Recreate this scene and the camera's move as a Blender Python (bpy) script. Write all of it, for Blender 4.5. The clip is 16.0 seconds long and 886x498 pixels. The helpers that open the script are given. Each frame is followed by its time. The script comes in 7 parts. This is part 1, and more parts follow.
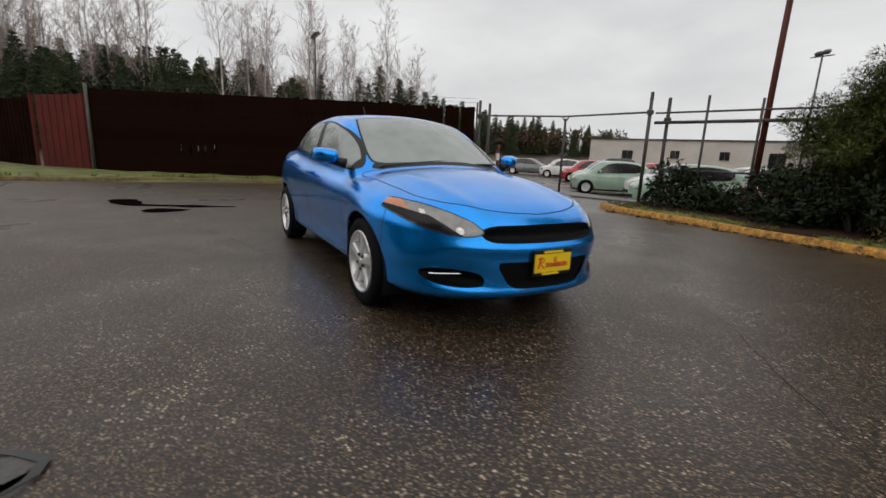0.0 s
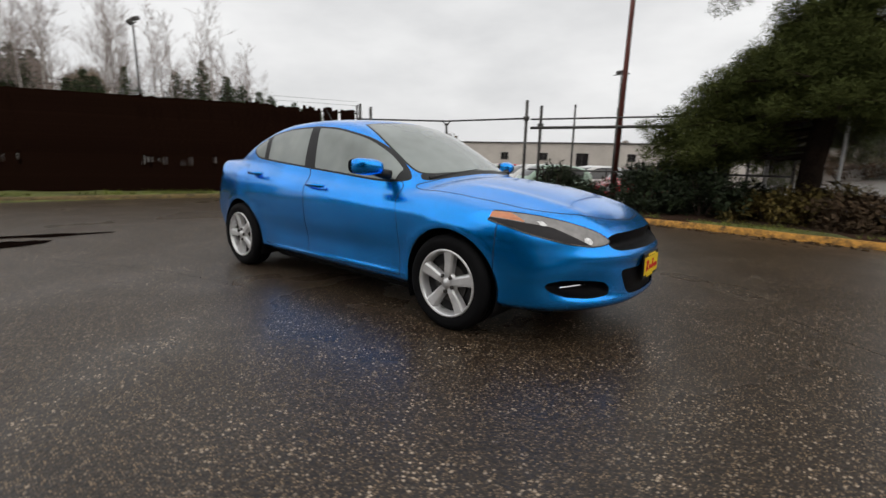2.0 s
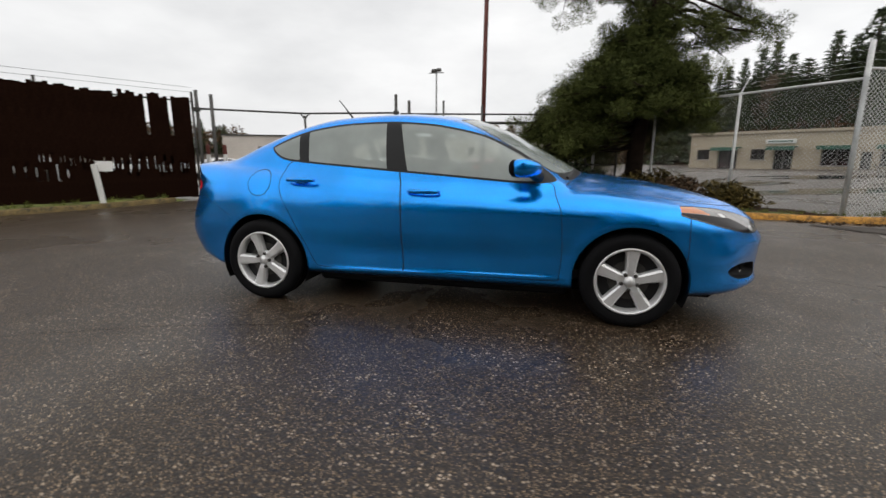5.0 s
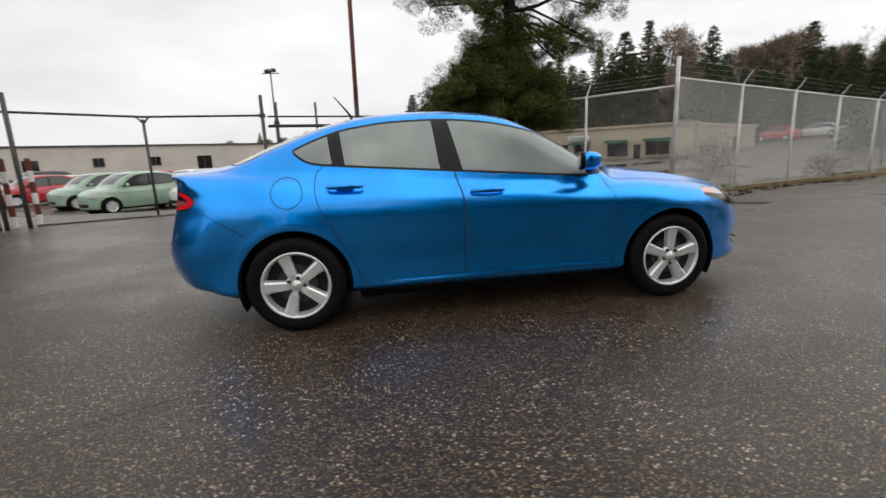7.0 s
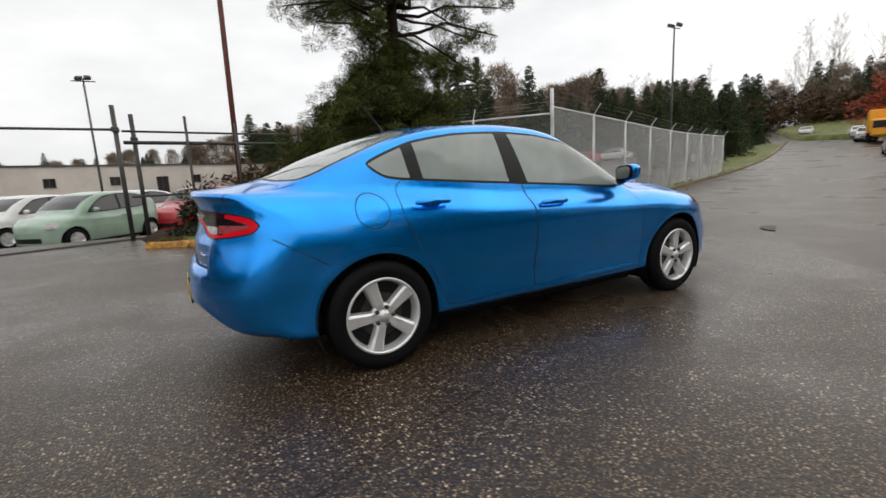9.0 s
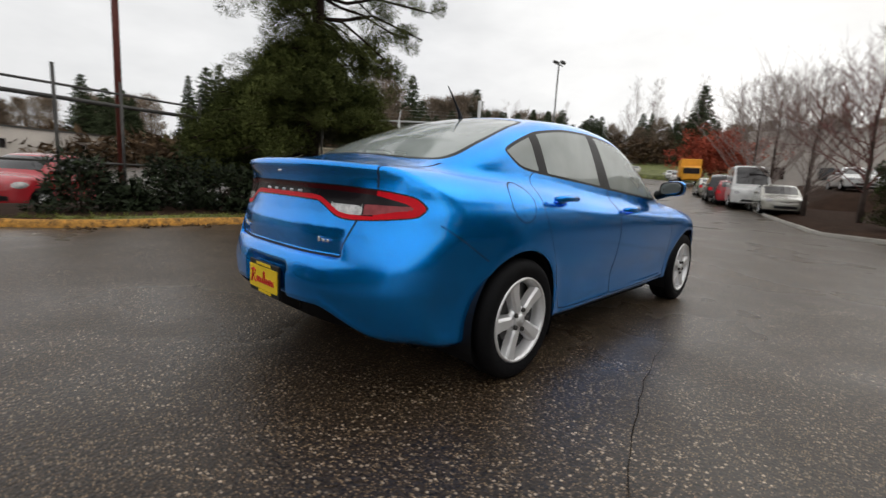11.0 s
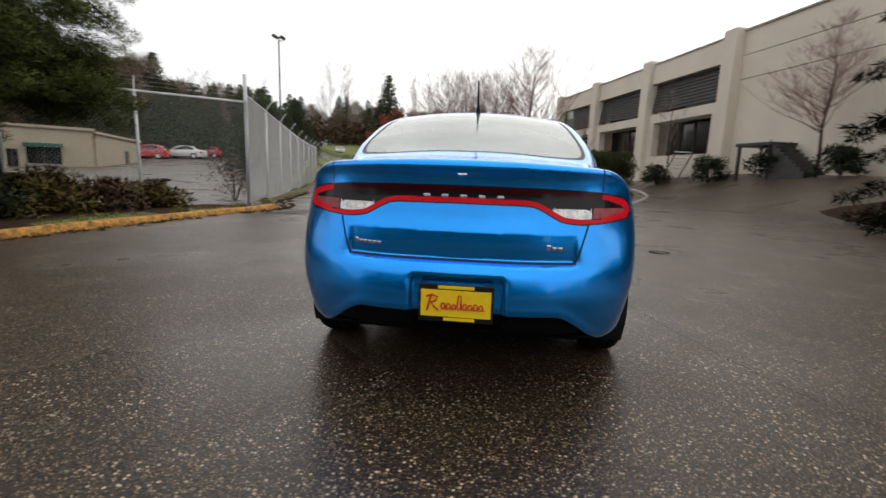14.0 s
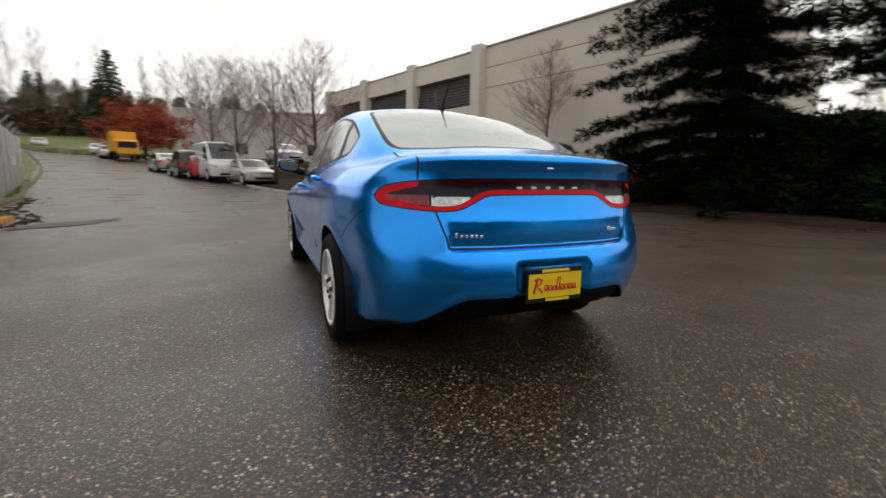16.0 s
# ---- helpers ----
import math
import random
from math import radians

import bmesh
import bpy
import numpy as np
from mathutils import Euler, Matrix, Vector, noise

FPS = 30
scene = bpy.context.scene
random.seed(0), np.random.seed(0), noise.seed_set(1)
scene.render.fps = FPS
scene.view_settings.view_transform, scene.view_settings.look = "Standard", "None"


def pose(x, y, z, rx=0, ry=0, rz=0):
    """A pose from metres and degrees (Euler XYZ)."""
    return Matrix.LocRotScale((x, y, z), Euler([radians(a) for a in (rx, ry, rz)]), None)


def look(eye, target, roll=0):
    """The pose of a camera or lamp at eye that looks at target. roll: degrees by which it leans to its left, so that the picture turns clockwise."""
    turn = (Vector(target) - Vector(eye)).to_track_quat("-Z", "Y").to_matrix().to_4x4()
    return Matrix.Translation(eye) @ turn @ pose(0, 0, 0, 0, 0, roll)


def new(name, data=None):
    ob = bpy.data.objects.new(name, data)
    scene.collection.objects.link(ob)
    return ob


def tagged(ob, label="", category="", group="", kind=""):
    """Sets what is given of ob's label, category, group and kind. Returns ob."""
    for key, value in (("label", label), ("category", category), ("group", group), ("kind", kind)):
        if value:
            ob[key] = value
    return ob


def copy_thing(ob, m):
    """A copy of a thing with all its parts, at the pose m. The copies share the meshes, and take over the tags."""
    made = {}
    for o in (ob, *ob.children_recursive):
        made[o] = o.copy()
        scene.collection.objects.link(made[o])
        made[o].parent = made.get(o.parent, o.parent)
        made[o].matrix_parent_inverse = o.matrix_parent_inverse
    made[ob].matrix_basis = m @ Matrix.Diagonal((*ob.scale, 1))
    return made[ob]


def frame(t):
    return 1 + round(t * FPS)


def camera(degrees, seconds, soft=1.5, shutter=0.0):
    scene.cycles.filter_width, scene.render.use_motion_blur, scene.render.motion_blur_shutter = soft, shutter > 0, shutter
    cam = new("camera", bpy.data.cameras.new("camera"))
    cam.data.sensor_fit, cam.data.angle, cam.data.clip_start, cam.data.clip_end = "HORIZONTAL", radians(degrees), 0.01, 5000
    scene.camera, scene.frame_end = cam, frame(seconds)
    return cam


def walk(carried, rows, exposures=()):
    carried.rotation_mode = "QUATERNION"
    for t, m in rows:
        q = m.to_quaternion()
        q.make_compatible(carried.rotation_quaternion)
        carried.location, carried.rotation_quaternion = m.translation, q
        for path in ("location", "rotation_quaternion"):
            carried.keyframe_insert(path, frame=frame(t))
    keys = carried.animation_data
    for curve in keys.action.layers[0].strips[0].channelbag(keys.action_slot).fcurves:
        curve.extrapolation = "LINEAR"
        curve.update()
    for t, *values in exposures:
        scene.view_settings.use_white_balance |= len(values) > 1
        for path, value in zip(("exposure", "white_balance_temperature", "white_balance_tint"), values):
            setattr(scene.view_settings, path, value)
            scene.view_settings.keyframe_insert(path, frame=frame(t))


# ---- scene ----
cam = camera(89.9, 16.0, shutter=0.5)
PATH = [
    (0, (4.324, -1.938, 1.096), (2.635, -0.951, 0.677), 2.5),
    (0.5, (4.05, -2.281, 1.095), (2.424, -1.18, 0.718), 3.1),
    (1, (3.785, -2.608, 1.1), (2.274, -1.36, 0.698), 2.2),
    (1.5, (3.442, -2.827, 1.092), (2.043, -1.464, 0.662), 3.1),
    (2, (3.09, -3.064, 1.087), (1.854, -1.54, 0.704), 1.4),
    (2.5, (2.729, -3.245, 1.068), (1.678, -1.589, 0.679), 1.3),
    (3, (2.354, -3.422, 1.073), (1.459, -1.677, 0.679), 2.6),
    (3.5, (1.973, -3.633, 1.084), (1.264, -1.805, 0.693), 1.7),
    (4, (1.579, -3.745, 1.079), (0.952, -1.891, 0.667), -0.1),
    (4.2, (1.422, -3.781, 1.087), (0.803, -1.925, 0.676), 0.1),
    (6.3, (-0.282, -3.954, 1.107), (-0.187, -1.991, 0.74), -1.8),
    (6.5, (-0.442, -3.923, 1.095), (-0.286, -1.961, 0.735), -2.1),
    (7, (-0.827, -3.816, 1.092), (-0.525, -1.879, 0.696), -2.3),
    (7.5, (-1.24, -3.724, 1.099), (-0.728, -1.823, 0.747), -3.2),
    (8, (-1.589, -3.551, 1.082), (-0.956, -1.684, 0.743), -2.4),
    (8.5, (-1.895, -3.364, 1.091), (-1.128, -1.543, 0.78), -1.2),
    (9, (-2.231, -3.192, 1.098), (-1.273, -1.468, 0.767), -2.9),
    (9.2, (-2.34, -3.104, 1.085), (-1.345, -1.398, 0.765), -2.2),
    (11.3, (-3.387, -1.942, 1.008), (-1.859, -0.688, 0.702), 2.6),
    (11.5, (-3.467, -1.84, 1.053), (-1.878, -0.664, 0.751), 1.8),
    (12, (-3.641, -1.509, 1.066), (-1.91, -0.544, 0.794), 0.5),
    (12.5, (-3.769, -1.136, 1.045), (-1.982, -0.289, 0.747), 0.9),
    (13, (-3.939, -0.794, 1.033), (-2.049, -0.197, 0.768), 2.5),
    (13.5, (-4.03, -0.465, 1.007), (-2.091, -0.081, 0.697), 1.6),
    (14, (-4.081, -0.131, 1.011), (-2.121, 0.081, 0.678), 2.0),
    (14.5, (-4.139, 0.219, 1.008), (-2.167, 0.137, 0.682), 0.6),
    (15, (-4.119, 0.557, 0.987), (-2.167, 0.269, 0.659), -0.4),
    (15.5, (-4.015, 0.888, 0.978), (-2.105, 0.388, 0.655), 0.9),
    (16, (-3.946, 1.273, 0.978), (-2.134, 0.495, 0.648), 0.8),
]
EXPOSURES = [(0, 0.04), (2, 0.18), (4, 0.27), (6.5, 0.36), (9, 0.36), (11.5, 0.17), (12.5, 0.16), (14, 0.38), (16, 0.24)]
walk(cam, [(t, look(eye, target, roll)) for t, eye, target, roll in PATH], EXPOSURES)

# ---- world, sun, exposure ----


def node(nt, kind, **inputs):
    n = nt.nodes.new(kind)
    for key, value in inputs.items():
        n.inputs[key.replace("_", " ")].default_value = value
    return n


world = bpy.data.worlds.new("overcast_sky")
scene.world = world
world.use_nodes = True
wn = world.node_tree
wn.nodes.clear()
sky = wn.nodes.new("ShaderNodeTexSky")
sky.sky_type, sky.sun_disc = "NISHITA", False
sky.sun_elevation, sky.sun_rotation = radians(50), radians(114)
sky.dust_density = 4.0
pale = node(wn, "ShaderNodeHueSaturation", Saturation=0.22, Value=1.0)
wn.links.new(sky.outputs[0], pale.inputs["Color"])
coord = wn.nodes.new("ShaderNodeTexCoord")
stretch = wn.nodes.new("ShaderNodeMapping")
stretch.inputs["Scale"].default_value = (1.0, 1.0, 2.6)
wn.links.new(coord.outputs["Generated"], stretch.inputs["Vector"])
cloud = node(wn, "ShaderNodeTexNoise", Scale=2.1, Detail=7.0, Roughness=0.55)
wn.links.new(stretch.outputs[0], cloud.inputs["Vector"])
cloud_ramp = wn.nodes.new("ShaderNodeValToRGB")
cloud_ramp.color_ramp.elements[0].position, cloud_ramp.color_ramp.elements[0].color = 0.3, (6.7, 6.75, 6.85, 1)
cloud_ramp.color_ramp.elements[1].position, cloud_ramp.color_ramp.elements[1].color = 0.68, (9.3, 9.3, 9.3, 1)
wn.links.new(cloud.outputs[0], cloud_ramp.inputs[0])
veil = wn.nodes.new("ShaderNodeMix")
veil.data_type = "RGBA"
veil.inputs[0].default_value = 0.93
wn.links.new(pale.outputs[0], veil.inputs["A"])
wn.links.new(cloud_ramp.outputs[0], veil.inputs["B"])
# the cloud is thinner, and brighter, towards the hidden sun in the south-east
toward = wn.nodes.new("ShaderNodeVectorMath")
toward.operation = "DOT_PRODUCT"
toward.inputs[1].default_value = (0.60, -0.75, 0.20)
wn.links.new(coord.outputs["Generated"], toward.inputs[0])
thin = node(wn, "ShaderNodeMapRange")
thin.inputs["From Min"].default_value, thin.inputs["From Max"].default_value = -1.0, 1.0
thin.inputs["To Min"].default_value, thin.inputs["To Max"].default_value = 0.088, 0.126
wn.links.new(toward.outputs["Value"], thin.inputs["Value"])
warm = wn.nodes.new("ShaderNodeValToRGB")
warm.color_ramp.elements[0].position, warm.color_ramp.elements[0].color = 0.45, (1.0, 1.0, 1.0, 1)
warm.color_ramp.elements[1].position, warm.color_ramp.elements[1].color = 0.95, (1.0, 0.975, 0.93, 1)
share = node(wn, "ShaderNodeMapRange")
share.inputs["From Min"].default_value, share.inputs["From Max"].default_value = -1.0, 1.0
wn.links.new(toward.outputs["Value"], share.inputs["Value"])
wn.links.new(share.outputs[0], warm.inputs[0])
glow = wn.nodes.new("ShaderNodeMix")
glow.data_type, glow.blend_type = "RGBA", "MULTIPLY"
glow.inputs[0].default_value = 1.0
wn.links.new(veil.outputs["Result"], glow.inputs["A"])
wn.links.new(warm.outputs[0], glow.inputs["B"])
back = node(wn, "ShaderNodeBackground")
wn.links.new(glow.outputs["Result"], back.inputs["Color"])
wn.links.new(thin.outputs[0], back.inputs["Strength"])
wout = wn.nodes.new("ShaderNodeOutputWorld")
wn.links.new(back.outputs[0], wout.inputs["Surface"])

sun = new("sun", bpy.data.lights.new("sun", "SUN"))
sun.data.energy, sun.data.angle, sun.data.color = 0.5, radians(110), (1.0, 0.97, 0.93)
sun.matrix_basis = look((18, -8, 24), (0, 0, 0))


# ---- materials ----
def material(name, colour, rough=0.6, metal=0.0, vary=0.25, scale=3.0, fine=40.0, bump=0.1, coat=0.0, tint=None, island=False, specular=0.5):
    """A procedural surface: two noises vary the colour and the roughness, a third gives relief."""
    m = bpy.data.materials.new(name)
    m.use_nodes = True
    nt = m.node_tree
    b = nt.nodes["Principled BSDF"]
    b.inputs["Roughness"].default_value, b.inputs["Metallic"].default_value = rough, metal
    b.inputs["Coat Weight"].default_value, b.inputs["Coat Roughness"].default_value = coat, 0.04
    b.inputs["Specular IOR Level"].default_value = specular
    tc = nt.nodes.new("ShaderNodeTexCoord")
    big = node(nt, "ShaderNodeTexNoise", Scale=scale, Detail=5.0)
    small = node(nt, "ShaderNodeTexNoise", Scale=fine, Detail=4.0)
    for n in (big, small):
        nt.links.new(tc.outputs["Object"], n.inputs["Vector"])
    both = nt.nodes.new("ShaderNodeMix")
    both.inputs[0].default_value = 0.45
    nt.links.new(big.outputs[0], both.inputs["A"])
    nt.links.new(small.outputs[0], both.inputs["B"])
    ramp = nt.nodes.new("ShaderNodeValToRGB")
    dark = [c * (1 - vary) for c in colour]
    light = [min(1.0, c * (1 + vary)) for c in (tint or colour)]
    ramp.color_ramp.elements[0].position, ramp.color_ramp.elements[0].color = 0.32, (*dark, 1)
    ramp.color_ramp.elements[1].position, ramp.color_ramp.elements[1].color = 0.68, (*light, 1)
    nt.links.new(both.outputs["Result"], ramp.inputs[0])
    colour_out = ramp.outputs[0]
    if island:
        geo = nt.nodes.new("ShaderNodeNewGeometry")
        hsv = node(nt, "ShaderNodeHueSaturation")
        rng = node(nt, "ShaderNodeMapRange")
        rng.inputs["To Min"].default_value, rng.inputs["To Max"].default_value = 0.55, 1.5
        nt.links.new(geo.outputs["Random Per Island"], rng.inputs["Value"])
        nt.links.new(rng.outputs[0], hsv.inputs["Value"])
        nt.links.new(colour_out, hsv.inputs["Color"])
        colour_out = hsv.outputs[0]
    nt.links.new(colour_out, b.inputs["Base Color"])
    if bump:
        bp = node(nt, "ShaderNodeBump", Strength=bump, Distance=0.02)
        nt.links.new(small.outputs[0], bp.inputs["Height"])
        nt.links.new(bp.outputs[0], b.inputs["Normal"])
    return m


def asphalt_material(name, wet=1.0):
    m = bpy.data.materials.new(name)
    m.use_nodes = True
    nt = m.node_tree
    L = nt.links.new
    b = nt.nodes["Principled BSDF"]
    tc = nt.nodes.new("ShaderNodeTexCoord")
    big = node(nt, "ShaderNodeTexNoise", Scale=0.42, Detail=3.0, Roughness=0.5)
    mid = node(nt, "ShaderNodeTexNoise", Scale=1.7, Detail=5.0, Roughness=0.65)
    grain = node(nt, "ShaderNodeTexNoise", Scale=70.0, Detail=3.0)
    stones = node(nt, "ShaderNodeTexVoronoi", Scale=62.0, Randomness=1.0)
    for n in (big, mid, grain, stones):
        L(tc.outputs["Object"], n.inputs["Vector"])
    base = nt.nodes.new("ShaderNodeValToRGB")
    base.color_ramp.elements[0].position, base.color_ramp.elements[0].color = 0.36, (0.004, 0.0027, 0.0018, 1)
    base.color_ramp.elements[1].position, base.color_ramp.elements[1].color = 0.74, (0.052, 0.033, 0.019, 1)
    L(grain.outputs[0], base.inputs[0])
    # pale aggregate: a share of the stones, in patches where the binder is worn
    sep = nt.nodes.new("ShaderNodeSeparateColor")
    L(stones.outputs["Color"], sep.inputs[0])
    pick = node(nt, "ShaderNodeMapRange")
    pick.inputs["From Min"].default_value, pick.inputs["From Max"].default_value = 0.81, 0.88
    L(sep.outputs[0], pick.inputs["Value"])
    core = node(nt, "ShaderNodeMapRange")
    core.inputs["From Min"].default_value, core.inputs["From Max"].default_value = 0.50, 0.24
    L(stones.outputs["Distance"], core.inputs["Value"])
    worn = node(nt, "ShaderNodeMapRange")
    worn.inputs["From Min"].default_value, worn.inputs["From Max"].default_value = 0.36, 0.62
    L(mid.outputs[0], worn.inputs["Value"])
    mul = nt.nodes.new("ShaderNodeMath")
    mul.operation = "MULTIPLY"
    L(pick.outputs[0], mul.inputs[0])
    L(core.outputs[0], mul.inputs[1])
    mul2 = nt.nodes.new("ShaderNodeMath")
    mul2.operation = "MULTIPLY"
    L(mul.outputs[0], mul2.inputs[0])
    L(worn.outputs[0], mul2.inputs[1])
    stone = nt.nodes.new("ShaderNodeMix")
    stone.data_type = "RGBA"
    L(mul2.outputs[0], stone.inputs[0])
    stone.inputs["B"].default_value = (0.56, 0.44, 0.32, 1)
    # finer chippings between them
    chips = node(nt, "ShaderNodeTexVoronoi", Scale=105.0, Randomness=1.0)
    L(tc.outputs["Object"], chips.inputs["Vector"])
    sep2 = nt.nodes.new("ShaderNodeSeparateColor")
    L(chips.outputs["Color"], sep2.inputs[0])
    pick2 = node(nt, "ShaderNodeMapRange")
    pick2.inputs["From Min"].default_value, pick2.inputs["From Max"].default_value = 0.48, 0.95
    L(sep2.outputs[1], pick2.inputs["Value"])
    core2 = node(nt, "ShaderNodeMapRange")
    core2.inputs["From Min"].default_value, core2.inputs["From Max"].default_value = 0.55, 0.30
    L(chips.outputs["Distance"], core2.inputs["Value"])
    mul3 = nt.nodes.new("ShaderNodeMath")
    mul3.operation = "MULTIPLY"
    L(pick2.outputs[0], mul3.inputs[0])
    L(core2.outputs[0], mul3.inputs[1])
    chip = nt.nodes.new("ShaderNodeMix")
    chip.data_type = "RGBA"
    L(mul3.outputs[0], chip.inputs[0])
    L(base.outputs[0], chip.inputs["A"])
    chip.inputs["B"].default_value = (0.27, 0.185, 0.108, 1)
    L(chip.outputs["Result"], stone.inputs["A"])
    L(stone.outputs["Result"], b.inputs["Base Color"])
    rough = node(nt, "ShaderNodeMapRange")
    rough.inputs["From Min"].default_value, rough.inputs["From Max"].default_value = 0.3, 0.7
    rough.inputs["To Min"].default_value, rough.inputs["To Max"].default_value = 0.34, 0.58
    add = nt.nodes.new("ShaderNodeMix")
    add.inputs[0].default_value = 0.15
    L(big.outputs[0], add.inputs["A"])
    L(mid.outputs[0], add.inputs["B"])
    L(add.outputs["Result"], rough.inputs["Value"])
    L(rough.outputs[0], b.inputs["Roughness"])
    b.inputs["Specular IOR Level"].default_value = 0.25
    # a film of rain water that lies deeper in some places
    film = node(nt, "ShaderNodeMapRange")
    film.inputs["From Min"].default_value, film.inputs["From Max"].default_value = 0.40, 0.60
    film.inputs["To Min"].default_value, film.inputs["To Max"].default_value = 0.21, 0.60
    L(add.outputs["Result"], film.inputs["Value"])
    L(film.outputs[0], b.inputs["Coat Weight"])
    slick = node(nt, "ShaderNodeMapRange")
    slick.inputs["From Min"].default_value, slick.inputs["From Max"].default_value = 0.40, 0.60
    slick.inputs["To Min"].default_value, slick.inputs["To Max"].default_value = 0.50, 0.26
    L(add.outputs["Result"], slick.inputs["Value"])
    L(slick.outputs[0], b.inputs["Coat Roughness"])
    b.inputs["Coat IOR"].default_value = 1.4
    ripple = node(nt, "ShaderNodeBump", Strength=0.12, Distance=0.004)
    L(stones.outputs["Distance"], ripple.inputs["Height"])
    L(ripple.outputs[0], b.inputs["Coat Normal"])
    bp = node(nt, "ShaderNodeBump", Strength=0.5, Distance=0.006)
    L(stones.outputs["Distance"], bp.inputs["Height"])
    bp2 = node(nt, "ShaderNodeBump", Strength=0.25, Distance=0.004)
    L(grain.outputs[0], bp2.inputs["Height"])
    L(bp.outputs[0], bp2.inputs["Normal"])
    L(bp2.outputs[0], b.inputs["Normal"])
    return m


def paint_material(name, colour, flake=0.5):
    m = bpy.data.materials.new(name)
    m.use_nodes = True
    nt = m.node_tree
    b = nt.nodes["Principled BSDF"]
    tc = nt.nodes.new("ShaderNodeTexCoord")
    drops = node(nt, "ShaderNodeTexNoise", Scale=260.0, Detail=2.0)
    film = node(nt, "ShaderNodeTexNoise", Scale=2.4, Detail=3.0)
    for n in (drops, film):
        nt.links.new(tc.outputs["Object"], n.inputs["Vector"])
    ramp = nt.nodes.new("ShaderNodeValToRGB")
    ramp.color_ramp.elements[0].position, ramp.color_ramp.elements[0].color = 0.3, (*[c * 0.86 for c in colour], 1)
    ramp.color_ramp.elements[1].position, ramp.color_ramp.elements[1].color = 0.7, (*[c * 1.08 for c in colour], 1)
    nt.links.new(film.outputs[0], ramp.inputs[0])
    nt.links.new(ramp.outputs[0], b.inputs["Base Color"])
    b.inputs["Metallic"].default_value, b.inputs["Roughness"].default_value = flake, 0.26
    b.inputs["Coat Weight"].default_value, b.inputs["Coat Roughness"].default_value = 0.7, 0.05
    bp = node(nt, "ShaderNodeBump", Strength=0.12, Distance=0.001)
    nt.links.new(drops.outputs[0], bp.inputs["Height"])
    nt.links.new(bp.outputs[0], b.inputs["Normal"])
    return m


def glass_material(name, tint=(0.80, 0.85, 0.82), haze=0.38):
    """A thin pane: clear, mirror gloss by Fresnel, and a misted film with drops, paled to stand in for bright sky."""
    m = bpy.data.materials.new(name)
    m.use_nodes = True
    nt = m.node_tree
    nt.nodes.clear()
    out = nt.nodes.new("ShaderNodeOutputMaterial")
    clear = node(nt, "ShaderNodeBsdfTransparent", Color=(*tint, 1))
    gloss = node(nt, "ShaderNodeBsdfGlossy", Color=(1, 1, 1, 1), Roughness=0.04)
    # pale diffuse share: misting, plus sky sheen put into the colour
    mist_and_sheen = node(nt, "ShaderNodeBsdfDiffuse", Color=(0.70, 0.775, 0.745, 1))
    tc = nt.nodes.new("ShaderNodeTexCoord")
    spots = node(nt, "ShaderNodeTexNoise", Scale=3.0, Detail=6.0)
    nt.links.new(tc.outputs["Object"], spots.inputs["Vector"])
    rng = node(nt, "ShaderNodeMapRange")
    rng.inputs["To Min"].default_value, rng.inputs["To Max"].default_value = haze * 0.6, haze * 1.4
    nt.links.new(spots.outputs[0], rng.inputs["Value"])
    one = nt.nodes.new("ShaderNodeMixShader")
    nt.links.new(rng.outputs[0], one.inputs[0])
    nt.links.new(clear.outputs[0], one.inputs[1])
    nt.links.new(mist_and_sheen.outputs[0], one.inputs[2])
    fres = node(nt, "ShaderNodeFresnel", IOR=1.55)
    two = nt.nodes.new("ShaderNodeMixShader")
    nt.links.new(fres.outputs[0], two.inputs[0])
    nt.links.new(one.outputs[0], two.inputs[1])
    nt.links.new(gloss.outputs[0], two.inputs[2])
    nt.links.new(two.outputs[0], out.inputs["Surface"])
    return m


ASPHALT = asphalt_material("wet_asphalt")
BLUE = paint_material("blue_metallic_paint", (0.001, 0.315, 0.98), 0.90)
GLASS = glass_material("misted_sheen_glass")
RUBBER = material("tyre_rubber", (0.006, 0.006, 0.007), rough=0.7, fine=120, bump=0.2, specular=0.12)
BLACK = material("black_plastic", (0.008, 0.008, 0.009), rough=0.45, vary=0.3, fine=200, bump=0.05, specular=0.3)
GRILLE = material("grille_black", (0.004, 0.004, 0.005), rough=0.6, vary=0.3, bump=0.05, specular=0.12)
CRACK = material("dark_crack", (0.014, 0.011, 0.009), rough=0.9, vary=0.4, scale=8, bump=0, specular=0.1)
SEAM = material("panel_gap", (0.003, 0.012, 0.04), rough=0.8, bump=0)
ALLOY = material("silver_alloy", (0.76, 0.76, 0.77), rough=0.30, metal=0.5, vary=0.08, bump=0.02)
# metal colour lowered to stand in for a dark reflection
MIRROR = material("darkened_mirror", (0.26, 0.27, 0.28), rough=0.06, metal=1.0, vary=0.05, bump=0)
CHROME = material("chrome", (0.8, 0.8, 0.82), rough=0.12, metal=1.0, vary=0.05, bump=0)
IRON = material("brake_iron", (0.07, 0.067, 0.064), rough=0.5, metal=0.8, vary=0.3)
RED_LENS = material("red_lens", (0.70, 0.004, 0.016), rough=0.3, vary=0.12, scale=9, bump=0.02, specular=0.15)
DEEP_RED = material("unlit_red_strip", (0.045, 0.002, 0.004), rough=0.2, vary=0.2, scale=12, bump=0.02, specular=0.25)
DARK_RED = material("deep_red_lens", (0.30, 0.062, 0.070), rough=0.2, vary=0.35, scale=12, bump=0.02, specular=0.25)
DARK_LENS = material("smoked_lens", (0.012, 0.010, 0.012), rough=0.12, vary=0.2, bump=0, specular=0.25)
